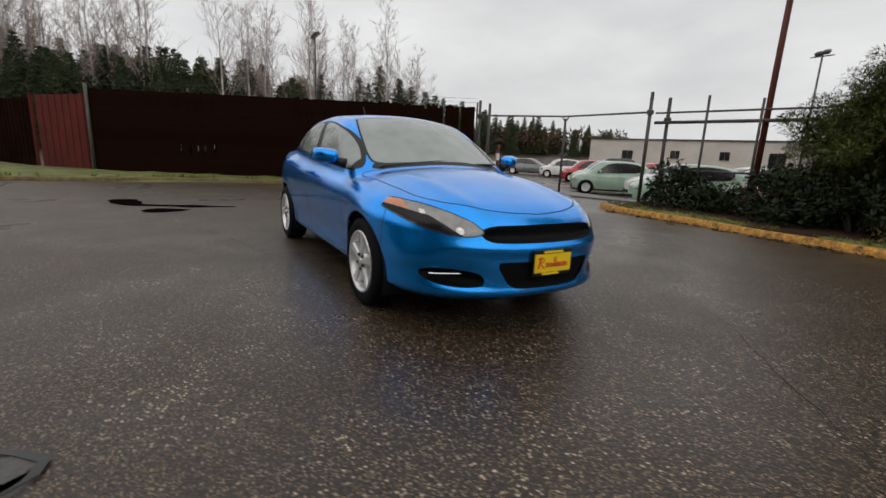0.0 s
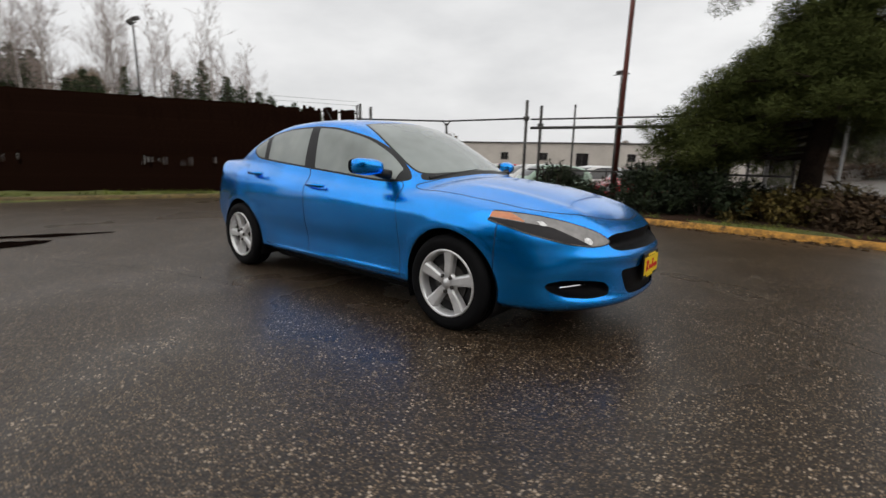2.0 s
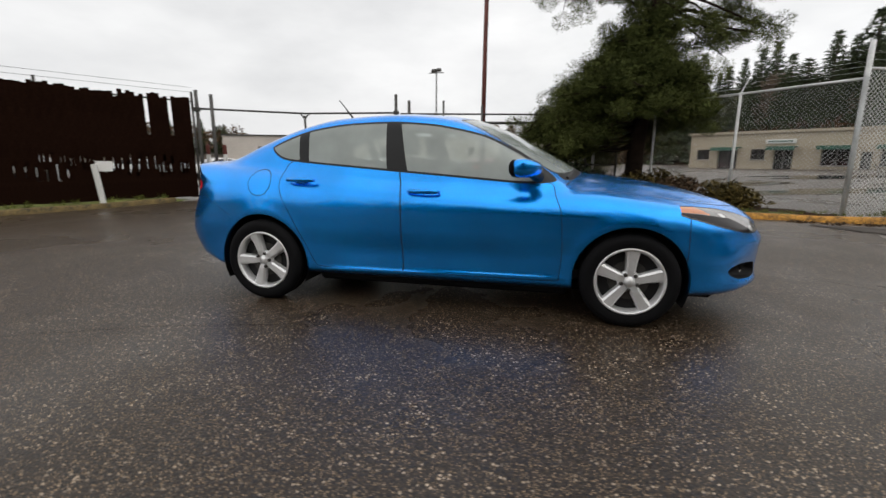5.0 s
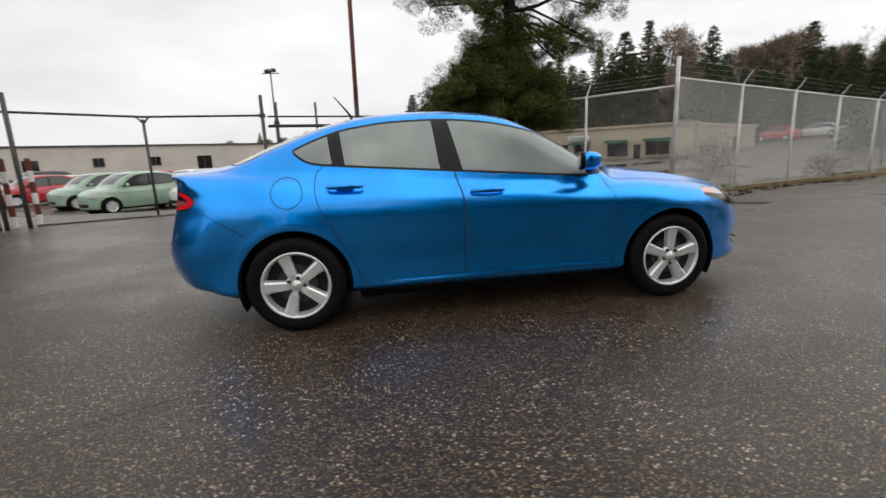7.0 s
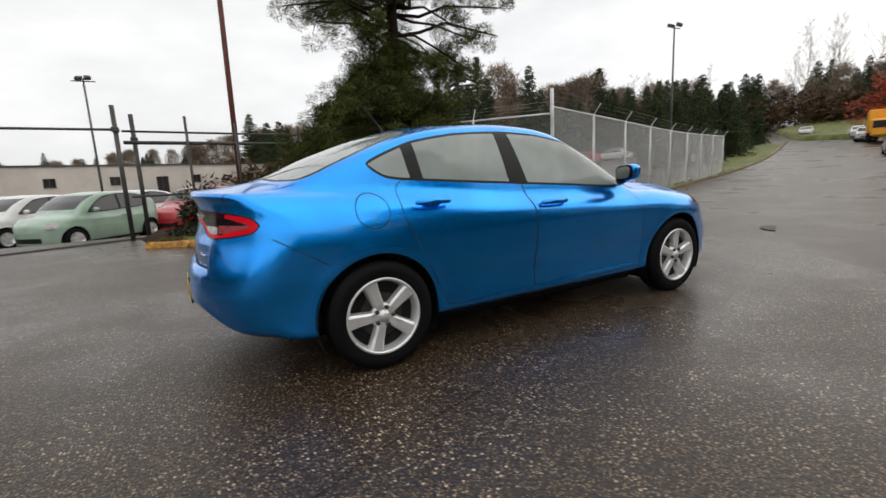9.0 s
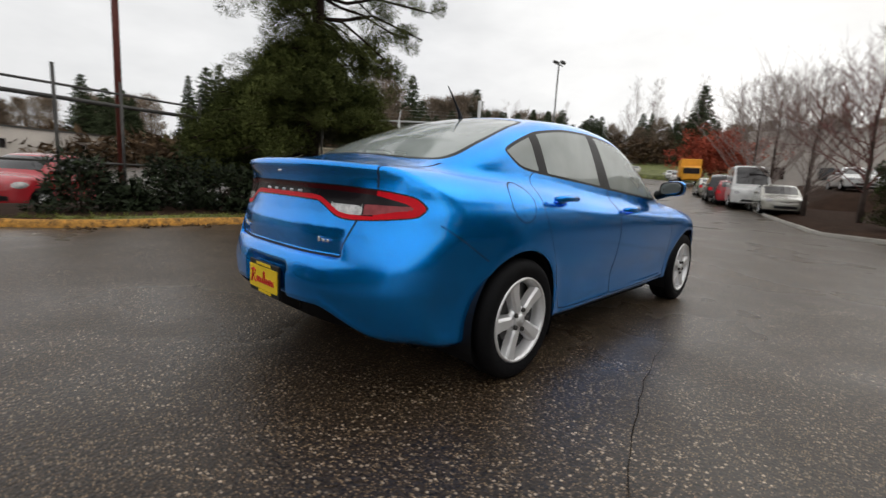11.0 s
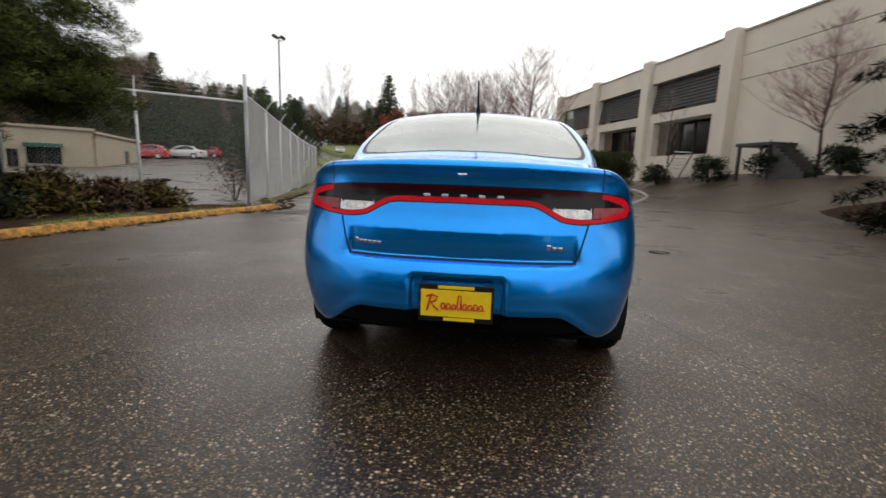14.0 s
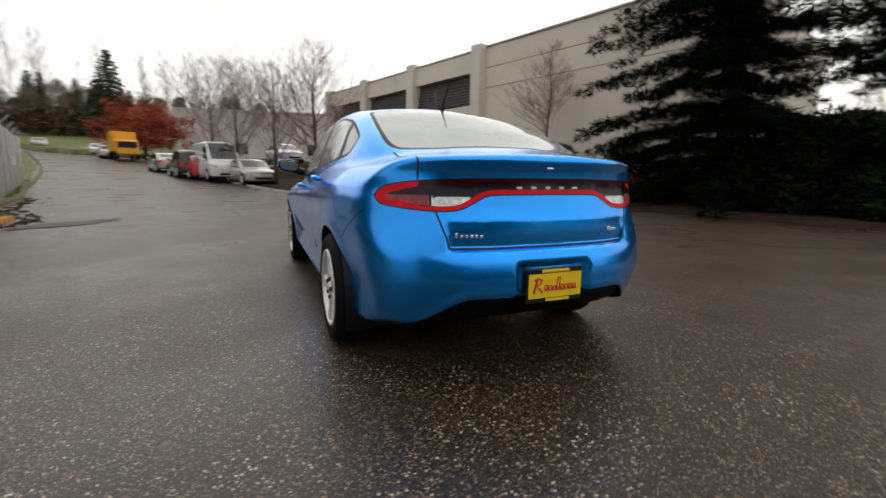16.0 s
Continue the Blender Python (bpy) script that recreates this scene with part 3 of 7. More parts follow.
def wheel_parts(parent, spin, r=0.318, rim=0.222, width=0.205, spokes=5, detail=True):
    """A wheel standing on its own origin, its outer face towards -y: tyre, rim, spokes, cap, disc and nuts."""
    bm = bmesh.new()
    h = width / 2
    lathe(bm, [(rim - 0.005, -h + 0.012), (rim + 0.012, -h + 0.002), (rim + 0.05, -h - 0.004), (r - 0.03, -h), (r - 0.010, -h + 0.014), (r, -h + 0.035), (r, -0.03),
               (r - 0.006, -0.027), (r - 0.006, -0.021), (r, -0.018), (r, 0.018), (r - 0.006, 0.021), (r - 0.006, 0.027), (r, 0.03), (r, h - 0.035), (r - 0.010, h - 0.014), (r - 0.03, h), (rim + 0.01, h)], 48)
    part("tyre", bm, RUBBER, parent, "wet black rubber tyre", smooth=True)
    bm = bmesh.new()
    lathe(bm, [(rim + 0.004, -h + 0.006), (rim, -h - 0.002), (rim - 0.010, -h), (rim - 0.016, -h + 0.016), (rim - 0.024, -h + 0.05), (rim - 0.03, h - 0.01), (rim + 0.004, h)], 48)
    part("rim", bm, ALLOY, parent, "silver alloy rim", smooth=True)
    bm = bmesh.new()
    lathe(bm, [(0.03, -0.046), (0.13, -0.046), (0.13, -0.036), (0.03, -0.036)], 32)
    part("brake_disc", bm, IRON, parent)
    # black disc put in for the shade between the spokes
    bm = bmesh.new()
    lathe(bm, [(0.001, -0.034), (rim - 0.022, -0.034)], 32)
    part("gap_shade_disc", bm, BLACK, parent)
    for k in range(spokes):
        bm = bmesh.new()
        turn = Matrix.Rotation(2 * math.pi * k / spokes + spin, 4, "Y")
        rows = [(0.035, 0.030, -h + 0.022), (0.075, 0.034, -h + 0.014), (0.14, 0.040, -h + 0.016), (rim - 0.010, 0.050, -h + 0.010)]
        rings = []
        for z, w, y in rows:
            ring = [(-w * 0.86, y + 0.006, z), (-w * 0.55, y - 0.004, z), (w * 0.55, y - 0.004, z), (w * 0.86, y + 0.006, z), (w, y + 0.04, z), (-w, y + 0.04, z)]
            rings.append([bm.verts.new(turn @ Vector(p)) for p in ring])
        for q, s in zip(rings, rings[1:]):
            for i in range(6):
                bm.faces.new((q[i], q[(i + 1) % 6], s[(i + 1) % 6], s[i]))
        part("spoke", bm, ALLOY, parent)
    bm = bmesh.new()
    lathe(bm, [(0.075, -h + 0.045), (0.070, -h + 0.022), (0.036, -h + 0.020), (0.032, -h + 0.006), (0.001, -h + 0.003)], 24)
    part("hub_cap", bm, ALLOY, parent, smooth=True)
    if detail:
        for k in range(5):
            bm = bmesh.new()
            a = 2 * math.pi * (k + 0.5) / 5 + spin
            lathe(bm, [(0.013, 0), (0.013, -0.012), (0.008, -0.015), (0.001, -0.015)], 8, m=Matrix.Translation((math.sin(a) * 0.054, -h + 0.014, math.cos(a) * 0.054)))
            part("wheel_nut", bm, IRON, parent)


# ---- the blue sedan ----
def sedan_field():
    top = curve([-2.45, -2.20, -2.05, -1.85, -1.5, -1.1, -0.8, -0.35, 0.0, 0.2, 0.4, 0.67, 0.9, 1.15, 1.4], [0.98, 1.05, 1.075, 1.122, 1.262, 1.392, 1.446, 1.468, 1.450, 1.420, 1.355, 1.222, 1.092, 0.952, 0.80])
    deck = curve([-2.5, -2.20, -2.0, -1.6, -1.15, -0.25, 0.5, 1.1, 1.485, 1.87, 2.1, 2.22, 2.32, 2.42], [1.075, 1.074, 1.080, 1.085, 1.075, 0.995, 0.965, 0.985, 0.945, 0.868, 0.80, 0.752, 0.69, 0.6])
    width = curve([0.10, 0.17, 0.22, 0.27, 0.33, 0.45, 0.60, 0.74, 0.84, 0.91, 0.95, 1.02, 1.12, 1.25], [0.66, 0.72, 0.800, 0.856, 0.860, 0.870, 0.893, 0.902, 0.891, 0.868, 0.850, 0.810, 0.735, 0.62])
    plan = curve([-2.4, -1.9, -1.35, -0.6, 0.3, 0.9, 1.35, 1.8, 2.2, 2.5], [0.86, 0.915, 0.983, 0.992, 0.995, 0.992, 1.005, 0.97, 0.90, 0.82])
    glass_w = curve([0.8, 1.0, 1.18, 1.37, 1.5], [0.835, 0.782, 0.725, 0.645, 0.57])
    glass_plan = curve([-2.4, -1.8, -1.3, -0.6, 0.2, 0.8, 1.2], [0.62, 0.83, 0.955, 1.0, 1.0, 0.975, 0.93])
    nose = curve([0.08, 0.15, 0.20, 0.26, 0.34, 0.45, 0.56, 0.64, 0.70, 0.76, 0.85, 1.0], [1.95, 2.10, 2.20, 2.30, 2.325, 2.335, 2.335, 2.322, 2.298, 2.262, 2.20, 2.1])
    tail = curve([0.1, 0.2, 0.28, 0.36, 0.44, 0.52, 0.585, 0.62, 0.645, 0.70, 0.725, 0.76, 0.84, 0.95, 1.0, 1.045, 1.12], [-2.03, -2.14, -2.205, -2.255, -2.292, -2.310, -2.300, -2.288, -2.272, -2.264, -2.260, -2.246, -2.214, -2.196, -2.206, -2.236, -2.236])

    tail_side = curve([0.1, 0.2, 0.28, 0.36, 0.44, 0.52, 0.60, 0.70, 0.84, 0.95, 1.0, 1.045, 1.12], [-2.03, -2.14, -2.205, -2.255, -2.290, -2.308, -2.300, -2.280, -2.242, -2.222, -2.218, -2.228, -2.228])

    def F(p):
        x, y, z = p[:, 0], np.abs(p[:, 1]), p[:, 2]
        arch_f, arch_r = np.hypot(x - 1.352, z - 0.315), np.hypot(x + 1.352, z - 0.315)
        flare = 0.007 * (np.exp(-(((arch_f - 0.385) / 0.045) ** 2)) + np.exp(-(((arch_r - 0.385) / 0.045) ** 2))) * step01(z, 0.16, 0.3)
        crease = 0.002 * np.exp(-(((z - (0.925 - 0.028 * (x + 1.0))) / 0.034) ** 2)) * step01(x, -1.75, -1.3) * step01(-x, -1.15, -0.7)
        haunch = 0.0015 * np.exp(-(((x + 1.35) / 0.55) ** 2) - ((z - 0.86) / 0.14) ** 2)
        scoop = -0.009 * np.exp(-(((z - 0.425) / 0.085) ** 2)) * step01(x, -0.85, -0.5) * step01(-x, -0.95, -0.6)
        sill = 0.008 * np.exp(-(((z - 0.285 - 0.02 * x) / 0.018) ** 2)) * step01(x, -0.95, -0.7) * step01(-x, -1.0, -0.8)
        tuck = -0.012 * step01(-z, -0.53, -0.32) * step01(-x, 1.76, 1.92)
        side = y - (width(z) * plan(x) + sill + flare + crease + haunch + scoop + tuck)
        k = 0.66 - 0.10 * step01(-z, -0.62, -0.42)
        front = (x - (nose(z) - k * (y / 0.9) ** 2.8)) * 0.8
        lip = 0.05 * np.exp(-(((z - 0.28) / 0.035) ** 2)) * step01(y, 0.9, 0.5)
        cheek = 0.05 * np.exp(-(((z - 0.395) / 0.075) ** 2) - ((y - 0.61) / 0.17) ** 2)
        bar = 0.014 * np.exp(-(((z - 0.555) / 0.035) ** 2)) * step01(y, 0.75, 0.5)
        front = front - lip * 0.4 + (cheek - bar) * 0.8
        recess = 0.028 * step01(0.215 - y, 0, 0.035) * step01(z, 0.36, 0.39) * step01(-z, -0.60, -0.565)
        sunk_lid = 0.030 * np.clip((0.775 - z) / 0.11, 0, 1) * step01(z, 0.638, 0.662) * step01(-y, -0.515, -0.475)
        blend = step01(y, 0.40, 0.62)
        edge = 0.438 - 0.15 * step01(y, 0.40, 0.68)
        flick = 0.011 * np.exp(-(((z - edge - 0.012) / 0.032) ** 2)) * step01(-y, -0.74, -0.62)
        rear = (-x - flick + (tail(z) * (1 - blend) + tail_side(z) * blend + recess + sunk_lid + (0.40 + 0.05 * step01(z, 0.6, 0.8)) * (y / 0.9) ** 3)) * 0.85
        crown = (0.06 + 0.055 * step01(x, 0.2, 1.2) - 0.015 * step01(-x, 1.6, 2.0)) * (y / 0.8) ** 2.4
        swage = 0.010 * np.exp(-(((y - (0.52 - 0.10 * (x - 1.2))) / 0.07) ** 2)) * step01(x, 1.1, 1.5)
        lid = (z - (deck(x) - crown + swage)) * 0.96
        low = smax(side, lid, 0.11)
        low = smax(low, front, 0.13)
        low = smax(low, rear, 0.10 - 0.07 * step01(z, 0.9, 1.0))
        low = smax(low, 0.205 + 0.055 * step01(-x, 1.72, 1.98) - z, 0.04 + 0.05 * step01(-x, 1.72, 1.98))
        shift = y * y * (0.30 * step01(x, -0.5, 0.5) - 0.16 * step01(-x, 0.5, 1.5))
        roof = (z - (top(x + shift) - 0.052 * (y / 0.6) ** 2)) * 0.87
        cab = smax(y - glass_w(z) * glass_plan(x), roof, 0.085)
        cab = smax(smax(cab, 0.75 - z, 0.02), smax(rear + 0.01, x - 1.3, 0.05), 0.06)
        return smin(low, cab, 0.035)

    return F


def build_sedan():
    car = thing("blue_sedan", "bright blue metallic four-door sedan parked on wet asphalt", "car")
    F = sedan_field()
    sh = Shell(F, (-2.42, -0.06, 0.10), (2.42, 0.99, 1.52), 0.02)
    for wx in (-1.352, 1.352):
        sh.v, sh.t, sh.lab = cut(sh.v, sh.t, sh.lab, lambda v: np.hypot(v[:, 0] - wx, v[:, 2] - 0.315) - 0.366)
        mid = sh.v[sh.t].mean(1)
        ok = (np.hypot(mid[:, 0] - wx, mid[:, 2] - 0.315) > 0.366) | (mid[:, 1] < 0.5)
        sh.t, sh.lab = sh.t[ok], sh.lab[ok]
    side = lambda v: (v[:, 1] > 0.55) & (v[:, 0] > -1.75) & (v[:, 0] < 1.15)
    xz = lambda poly: (lambda f: (lambda v: f(v[:, [0, 2]])))(inside_of(poly))
    yz = lambda poly: (lambda f: (lambda v: f(v[:, [1, 2]])))(inside_of(poly))
    xy = lambda poly: (lambda f: (lambda v: f(v[:, [0, 1]])))(inside_of(poly))
    # daylight opening and panes
    dlo = outline([(0.86, 0.962), (0.62, 1.140), (0.345, 1.272), (0.0, 1.347), (-0.33, 1.372), (-0.70, 1.360), (-1.0, 1.315), (-1.2, 1.248), (-1.325, 1.185), (-1.265, 1.118), (-1.13, 1.078), (-0.36, 1.015), (0.2, 0.972), (0.63, 0.940)])
    fd = xz(dlo)
    sh.mark(2, fd, side)
    pane = lambda f, a, b: (lambda v: np.maximum(f(v) + 0.015, np.maximum(a(v), b(v))))
    sh.mark(3, pane(fd, lambda v: -0.19 - 0.23 * (v[:, 2] - 1.0) - v[:, 0], lambda v: v[:, 0] - 0.76), side, (2,))
    sh.mark(4, pane(fd, lambda v: -1.0 - v[:, 0] - 0.12 * (v[:, 2] - 1.2), lambda v: v[:, 0] - (-0.35 - 0.10 * (v[:, 2] - 1.0))), side, (2,))
    sh.mark(5, pane(fd, lambda v: -9.0 - v[:, 0], lambda v: v[:, 0] - (-1.085 - 0.12 * (v[:, 2] - 1.2))), side, (2,))
    # windscreen and rear window
    up = lambda v: (v[:, 2] > 0.97) & (v[:, 1] < 0.80)
    ws = outline([(1.02, -0.2), (1.02, 0.0), (0.99, 0.30), (0.92, 0.51), (0.84, 0.60), (0.70, 0.605), (0.42, 0.565), (0.18, 0.51), (0.158, 0.46), (0.19, 0.3), (0.215, 0.0), (0.215, -0.2)])
    sh.seam(6, xy(ws), lambda v: up(v) & (v[:, 0] > 0.0), (0,), 0.018, 7)
    rw = outline([(-1.84, -0.2), (-1.84, 0.0), (-1.80, 0.36), (-1.71, 0.555), (-1.58, 0.595), (-1.3, 0.575), (-1.02, 0.535), (-0.965, 0.48), (-0.985, 0.25), (-0.99, 0.0), (-0.99, -0.2)])
    sh.seam(6, xy(rw), lambda v: up(v) & (v[:, 0] < -0.8), (0,), 0.022, 8)
    # doors, fuel flap
    low = lambda v: side(v) & (v[:, 2] < 1.10)
    door_f = outline([(0.80, 0.95), (0.855, 0.86), (0.895, 0.75), (0.912, 0.5), (0.90, 0.31), (0.86, 0.285), (0.3, 0.285), (-0.17, 0.285), (-0.205, 0.31), (-0.21, 0.55), (-0.21, 0.83), (-0.245, 1.0), (-0.20, 1.06), (0.3, 1.02)], 5)
    door_r = outline([(-0.26, 1.05), (-0.252, 0.99), (-0.217, 0.83), (-0.217, 0.55), (-0.212, 0.31), (-0.25, 0.285), (-0.6, 0.285), (-0.88, 0.29), (-0.925, 0.33), (-0.985, 0.46), (-1.09, 0.68), (-1.165, 0.83), (-1.185, 0.93), (-1.155, 1.06), (-0.9, 1.13)], 5)
    sh.seam(1, xz(door_f), low, (0,), 0.005, 10)
    sh.seam(1, xz(door_r), low, (0, 1), 0.005, 11)
    flap = lambda v: np.hypot(v[:, 0] + 1.36, v[:, 2] - 0.918) - 0.098
    sh.seam(12, flap, side, (0,), 0.005, 13)
    # bonnet and boot lid
    hood = outline([(2.20, -0.2), (2.20, 0.0), (2.17, 0.22), (2.09, 0.40), (1.93, 0.56), (1.75, 0.655), (1.45, 0.70), (1.1, 0.725), (0.93, 0.72), (0.96, 0.60), (1.04, 0.3), (1.06, 0.0), (1.06, -0.2)])
    sh.seam(1, xy(hood), lambda v: (v[:, 0] > 0.85) & (v[:, 2] > 0.70), (0,), 0.008, 14)
    sh.mark(9, xy(outline([(1.06, -0.2), (1.06, 0.0), (1.04, 0.3), (0.96, 0.57), (0.91, 0.63), (0.87, 0.60), (0.92, 0.50), (0.99, 0.3), (1.02, 0.0), (1.02, -0.2)])), lambda v: (v[:, 2] > 0.9) & (v[:, 0] > 0.7), (0,))
    back = lambda v: v[:, 0] < -1.72
    bar = outline([(-0.3, 0.968), (0.0, 0.968), (0.3, 0.966), (0.52, 0.960), (0.64, 0.950), (0.725, 0.930), (0.762, 0.885), (0.74, 0.842), (0.62, 0.822), (0.50, 0.815), (0.42, 0.826), (0.34, 0.868), (0.28, 0.886), (0.0, 0.889), (-0.3, 0.889)])
    fb = yz(bar)
    sh.mark(20, fb, back)
    sh.mark(21, lambda v: fb(v) + 0.006, back, (20,))
    sh.mark(22, lambda v: fb(v) + 0.026 + 0.010 * step01(v[:, 1], 0.58, 0.70), back, (21,))
    sh.mark(27, lambda v: np.maximum(0.930 - 0.15 * np.clip((v[:, 1] - 0.34) / 0.3, 0, 0.6) - v[:, 2], v[:, 1] - 0.60), back, (21,))
    sh.mark(23, lambda v: np.maximum(0.56 - v[:, 1], v[:, 2] - 0.889), back, (22,))
    sh.mark(24, lambda v: np.maximum(np.maximum(0.385 + 0.6 * np.maximum(v[:, 2] - 0.88, 0) - v[:, 1], v[:, 1] - 0.553), v[:, 2] - 0.882), back, (22,))
    lid_low = lambda v: np.maximum(v[:, 1] - (0.488 + 0.32 * np.maximum(v[:, 2] - 0.655, 0)), 0.655 - v[:, 2])
    sh.seam(1, lid_low, lambda v: back(v) & (v[:, 2] < 0.86), (0,), 0.009, 15)
    sh.seam(1, lambda v: v[:, 1] - 0.60, lambda v: back(v) & (v[:, 2] > 0.96), (0,), 0.008, 15)
    sh.mark(25, lambda v: v[:, 2] - (0.438 - 0.15 * step01(v[:, 1], 0.40, 0.68) - 2.0 * np.maximum(v[:, 1] - 0.66, 0)), lambda v: v[:, 0] < -1.95)
    # nose
    ahead = lambda v: (v[:, 0] > 1.5) & (v[:, 2] < 0.86)
    lamp = outline([(0.43, 0.655), (0.47, 0.705), (0.56, 0.755), (0.66, 0.792), (0.76, 0.812), (0.835, 0.812), (0.858, 0.785), (0.835, 0.738), (0.76, 0.680), (0.66, 0.638), (0.55, 0.620), (0.465, 0.630)])
    fl = yz(lamp)
    in_lamp = lambda v: ahead(v) & (v[:, 0] > 1.63)
    sh.mark(30, fl, in_lamp)
    sh.mark(31, lambda v: fl(v) + 0.006, in_lamp, (30,))
    mid_lamp = lambda v: 0.665 + 0.275 * (v[:, 1] - 0.45)
    sh.mark(37, lambda v: np.maximum(fl(v) + 0.008, np.maximum(0.585 - v[:, 1] + 1.2 * (v[:, 2] - 0.66), v[:, 2] - mid_lamp(v) - 0.004)), in_lamp, (31,))
    sh.mark(32, lambda v: np.maximum(fl(v) + 0.008, np.maximum(0.745 - v[:, 1], mid_lamp(v) + 0.008 - v[:, 2])), in_lamp, (31,))
    sh.mark(33, lambda v: np.maximum(fl(v) + 0.012, np.hypot(v[:, 1] - 0.55, v[:, 2] - 0.655) - 0.020), in_lamp, (31,))
    sh.mark(38, lambda v: np.maximum(np.abs(v[:, 1] - 0.690), np.abs(v[:, 2] - 0.748)) - 0.012, in_lamp, (31, 32, 37))
    grille = yz(outline([(-0.3, 0.694), (0.0, 0.694), (0.34, 0.690), (0.43, 0.672), (0.455, 0.645), (0.43, 0.612), (0.36, 0.595), (0.0, 0.590), (-0.3, 0.590)]))
    sh.mark(34, grille, ahead)
    sh.mark(35, yz(outline([(-0.3, 0.478), (0.0, 0.478), (0.31, 0.480), (0.36, 0.468), (0.35, 0.43), (0.29, 0.34), (0.22, 0.312), (0.0, 0.305), (-0.3, 0.305)])), ahead)
    fog = yz(outline([(0.44, 0.33), (0.43, 0.375), (0.47, 0.41), (0.58, 0.422), (0.68, 0.422), (0.735, 0.40), (0.725, 0.36), (0.66, 0.325), (0.55, 0.315)]))
    sh.mark(36, fog, ahead)
    sh.mark(26, lambda v: v[:, 2] - 0.226, lambda v: v[:, 2] < 0.28)
    # bumper seams
    sh.line(1, lambda v: v[:, 2] - (0.835 - 0.62 * (v[:, 0] + 1.93)), lambda v: (v[:, 1] > 0.6) & (v[:, 0] < -1.62) & (v[:, 0] > -1.9) & (v[:, 2] < 0.84))
    sh.line(1, lambda v: v[:, 0] - 1.69, lambda v: (v[:, 1] > 0.6) & (v[:, 2] < 0.79) & (v[:, 2] > 0.45) & (v[:, 0] > 1.6))

    def piece(name, labels, mat, parent=car, label="", sd=0, push=None):
        return part_mesh(name, sh.mesh(name, labels, mat, sd, push), parent, label)

    def pieces(name, labels, mat):
        """The same, with every separate piece a part of its own."""
        me = sh.mesh(name, labels, mat, 0)
        n = len(me.vertices)
        tri = np.array([p.vertices[:] for p in me.polygons])
        co = np.round(np.array([v.co[:] for v in me.vertices]), 4)
        _, same = np.unique(co, axis=0, return_inverse=True)
        same = same.reshape(-1)
        root = np.arange(same.max() + 1)
        for _ in range(400):
            low_ = root[same[tri]].min(1)
            nxt = root.copy()
            for k in range(3):
                np.minimum.at(nxt, same[tri[:, k]], low_)
            nxt = nxt[nxt]
            if (nxt == root).all():
                break
            root = nxt
        owner = root[same[tri[:, 0]]]
        v = np.array([q.co[:] for q in me.vertices])
        for o in np.unique(owner):
            t = tri[owner == o]
            used, inv = np.unique(t, return_inverse=True)
            part_mesh(name, mesh_from(name, v[used].tolist(), inv.reshape(-1, 3).tolist(), mat, True), car)

    sunk = lambda f, d: (lambda v: -np.minimum(d, np.maximum(0, -f(v)) * 1.5))
    piece("body", [0], BLUE)
    pieces("panel_gap", [1], SEAM)
    piece("hood", [14], BLUE, label="blue metallic bonnet")
    piece("trunk_lid", [15], BLUE, label="blue boot lid with a spoiler edge")
    part_mesh("fuel_flap", sh.mesh("fuel_flap", [13], BLUE, -1), car, "round fuel flap")
    part_mesh("fuel_flap_gap", sh.mesh("fuel_flap_gap", [12], SEAM, -1), car)
    part_mesh("quarter_panel", sh.mesh("quarter_panel", [12, 13], BLUE, 1), car)
    piece("windshield", [7], GLASS, label="misted windscreen, paled further for sky sheen")
    piece("rear_window", [8], GLASS, label="misted rear window, paled further for sky sheen")
    piece("cowl_panel", [9], BLACK)
    front = sh.v[sh.t].mean(1)[:, 0] > 0
    sh.lab[(sh.lab == 6) & front] = 60
    pieces("windshield_seal", [60], BLACK)
    piece("rear_window_seal", [6], BLACK)
    piece("underbody", [26], BLACK)
    piece("diffuser", [25], GRILLE, label="black lower rear valance", push=lambda v: np.full(len(v), -0.035))
    piece("upper_grille", [34], GRILLE, label="black grille", push=sunk(grille, 0.05))
    piece("lower_grille", [35], GRILLE, push=lambda v: np.full(len(v), -0.012))
    lightbar = piece("tail_light_bar", [20, 22], DARK_LENS, label="smoked full-width tail light bar")
    part_mesh("red_surround", sh.mesh("red_surround", [21], RED_LENS, 0), lightbar, "bright red racetrack surround")
    part_mesh("upper_strip", sh.mesh("upper_strip", [27], DEEP_RED, 0), lightbar, "deep red upper strip")
    for sd in (-1, 1):
        part_mesh("red_lens", sh.mesh("red_lens", [23], DARK_RED, sd), lightbar, "translucent pinkish red outer lens")
        part_mesh("reversing_lens", sh.mesh("reversing_lens", [24], WHITE_LENS, sd), lightbar, "clear reversing lamp")
        frame_ = part_mesh("window_frame", sh.mesh("window_frame", [2], BLACK, sd), car, "black window surround")
        part_mesh("quarter_window", sh.mesh("quarter_window", [5], GLASS, sd), frame_)
        for nm, lab, win, hx, hz in (("front_door", 10, 3, -0.045, 0.878), ("rear_door", 11, 4, -0.992, 0.945)):
            door = part_mesh(nm, sh.mesh(nm, [lab], BLUE, sd), car, "blue car door with a painted handle")
            part_mesh("side_window", sh.mesh("side_window", [win], GLASS, sd), door, "misted side window, paled further for sky sheen")
            bm = bmesh.new()
            pts = [(hx - 0.115, 0.874, hz - 0.004), (hx - 0.09, 0.898, hz), (hx, 0.910, hz + 0.003), (hx + 0.09, 0.900, hz), (hx + 0.115, 0.876, hz - 0.004)]
            tube(bm, [(a, b * sd, c) for a, b, c in pts], [0.010, 0.016, 0.018, 0.016, 0.010], 12)
            part("handle", bm, BLUE, door, smooth=True)
            bm = bmesh.new()
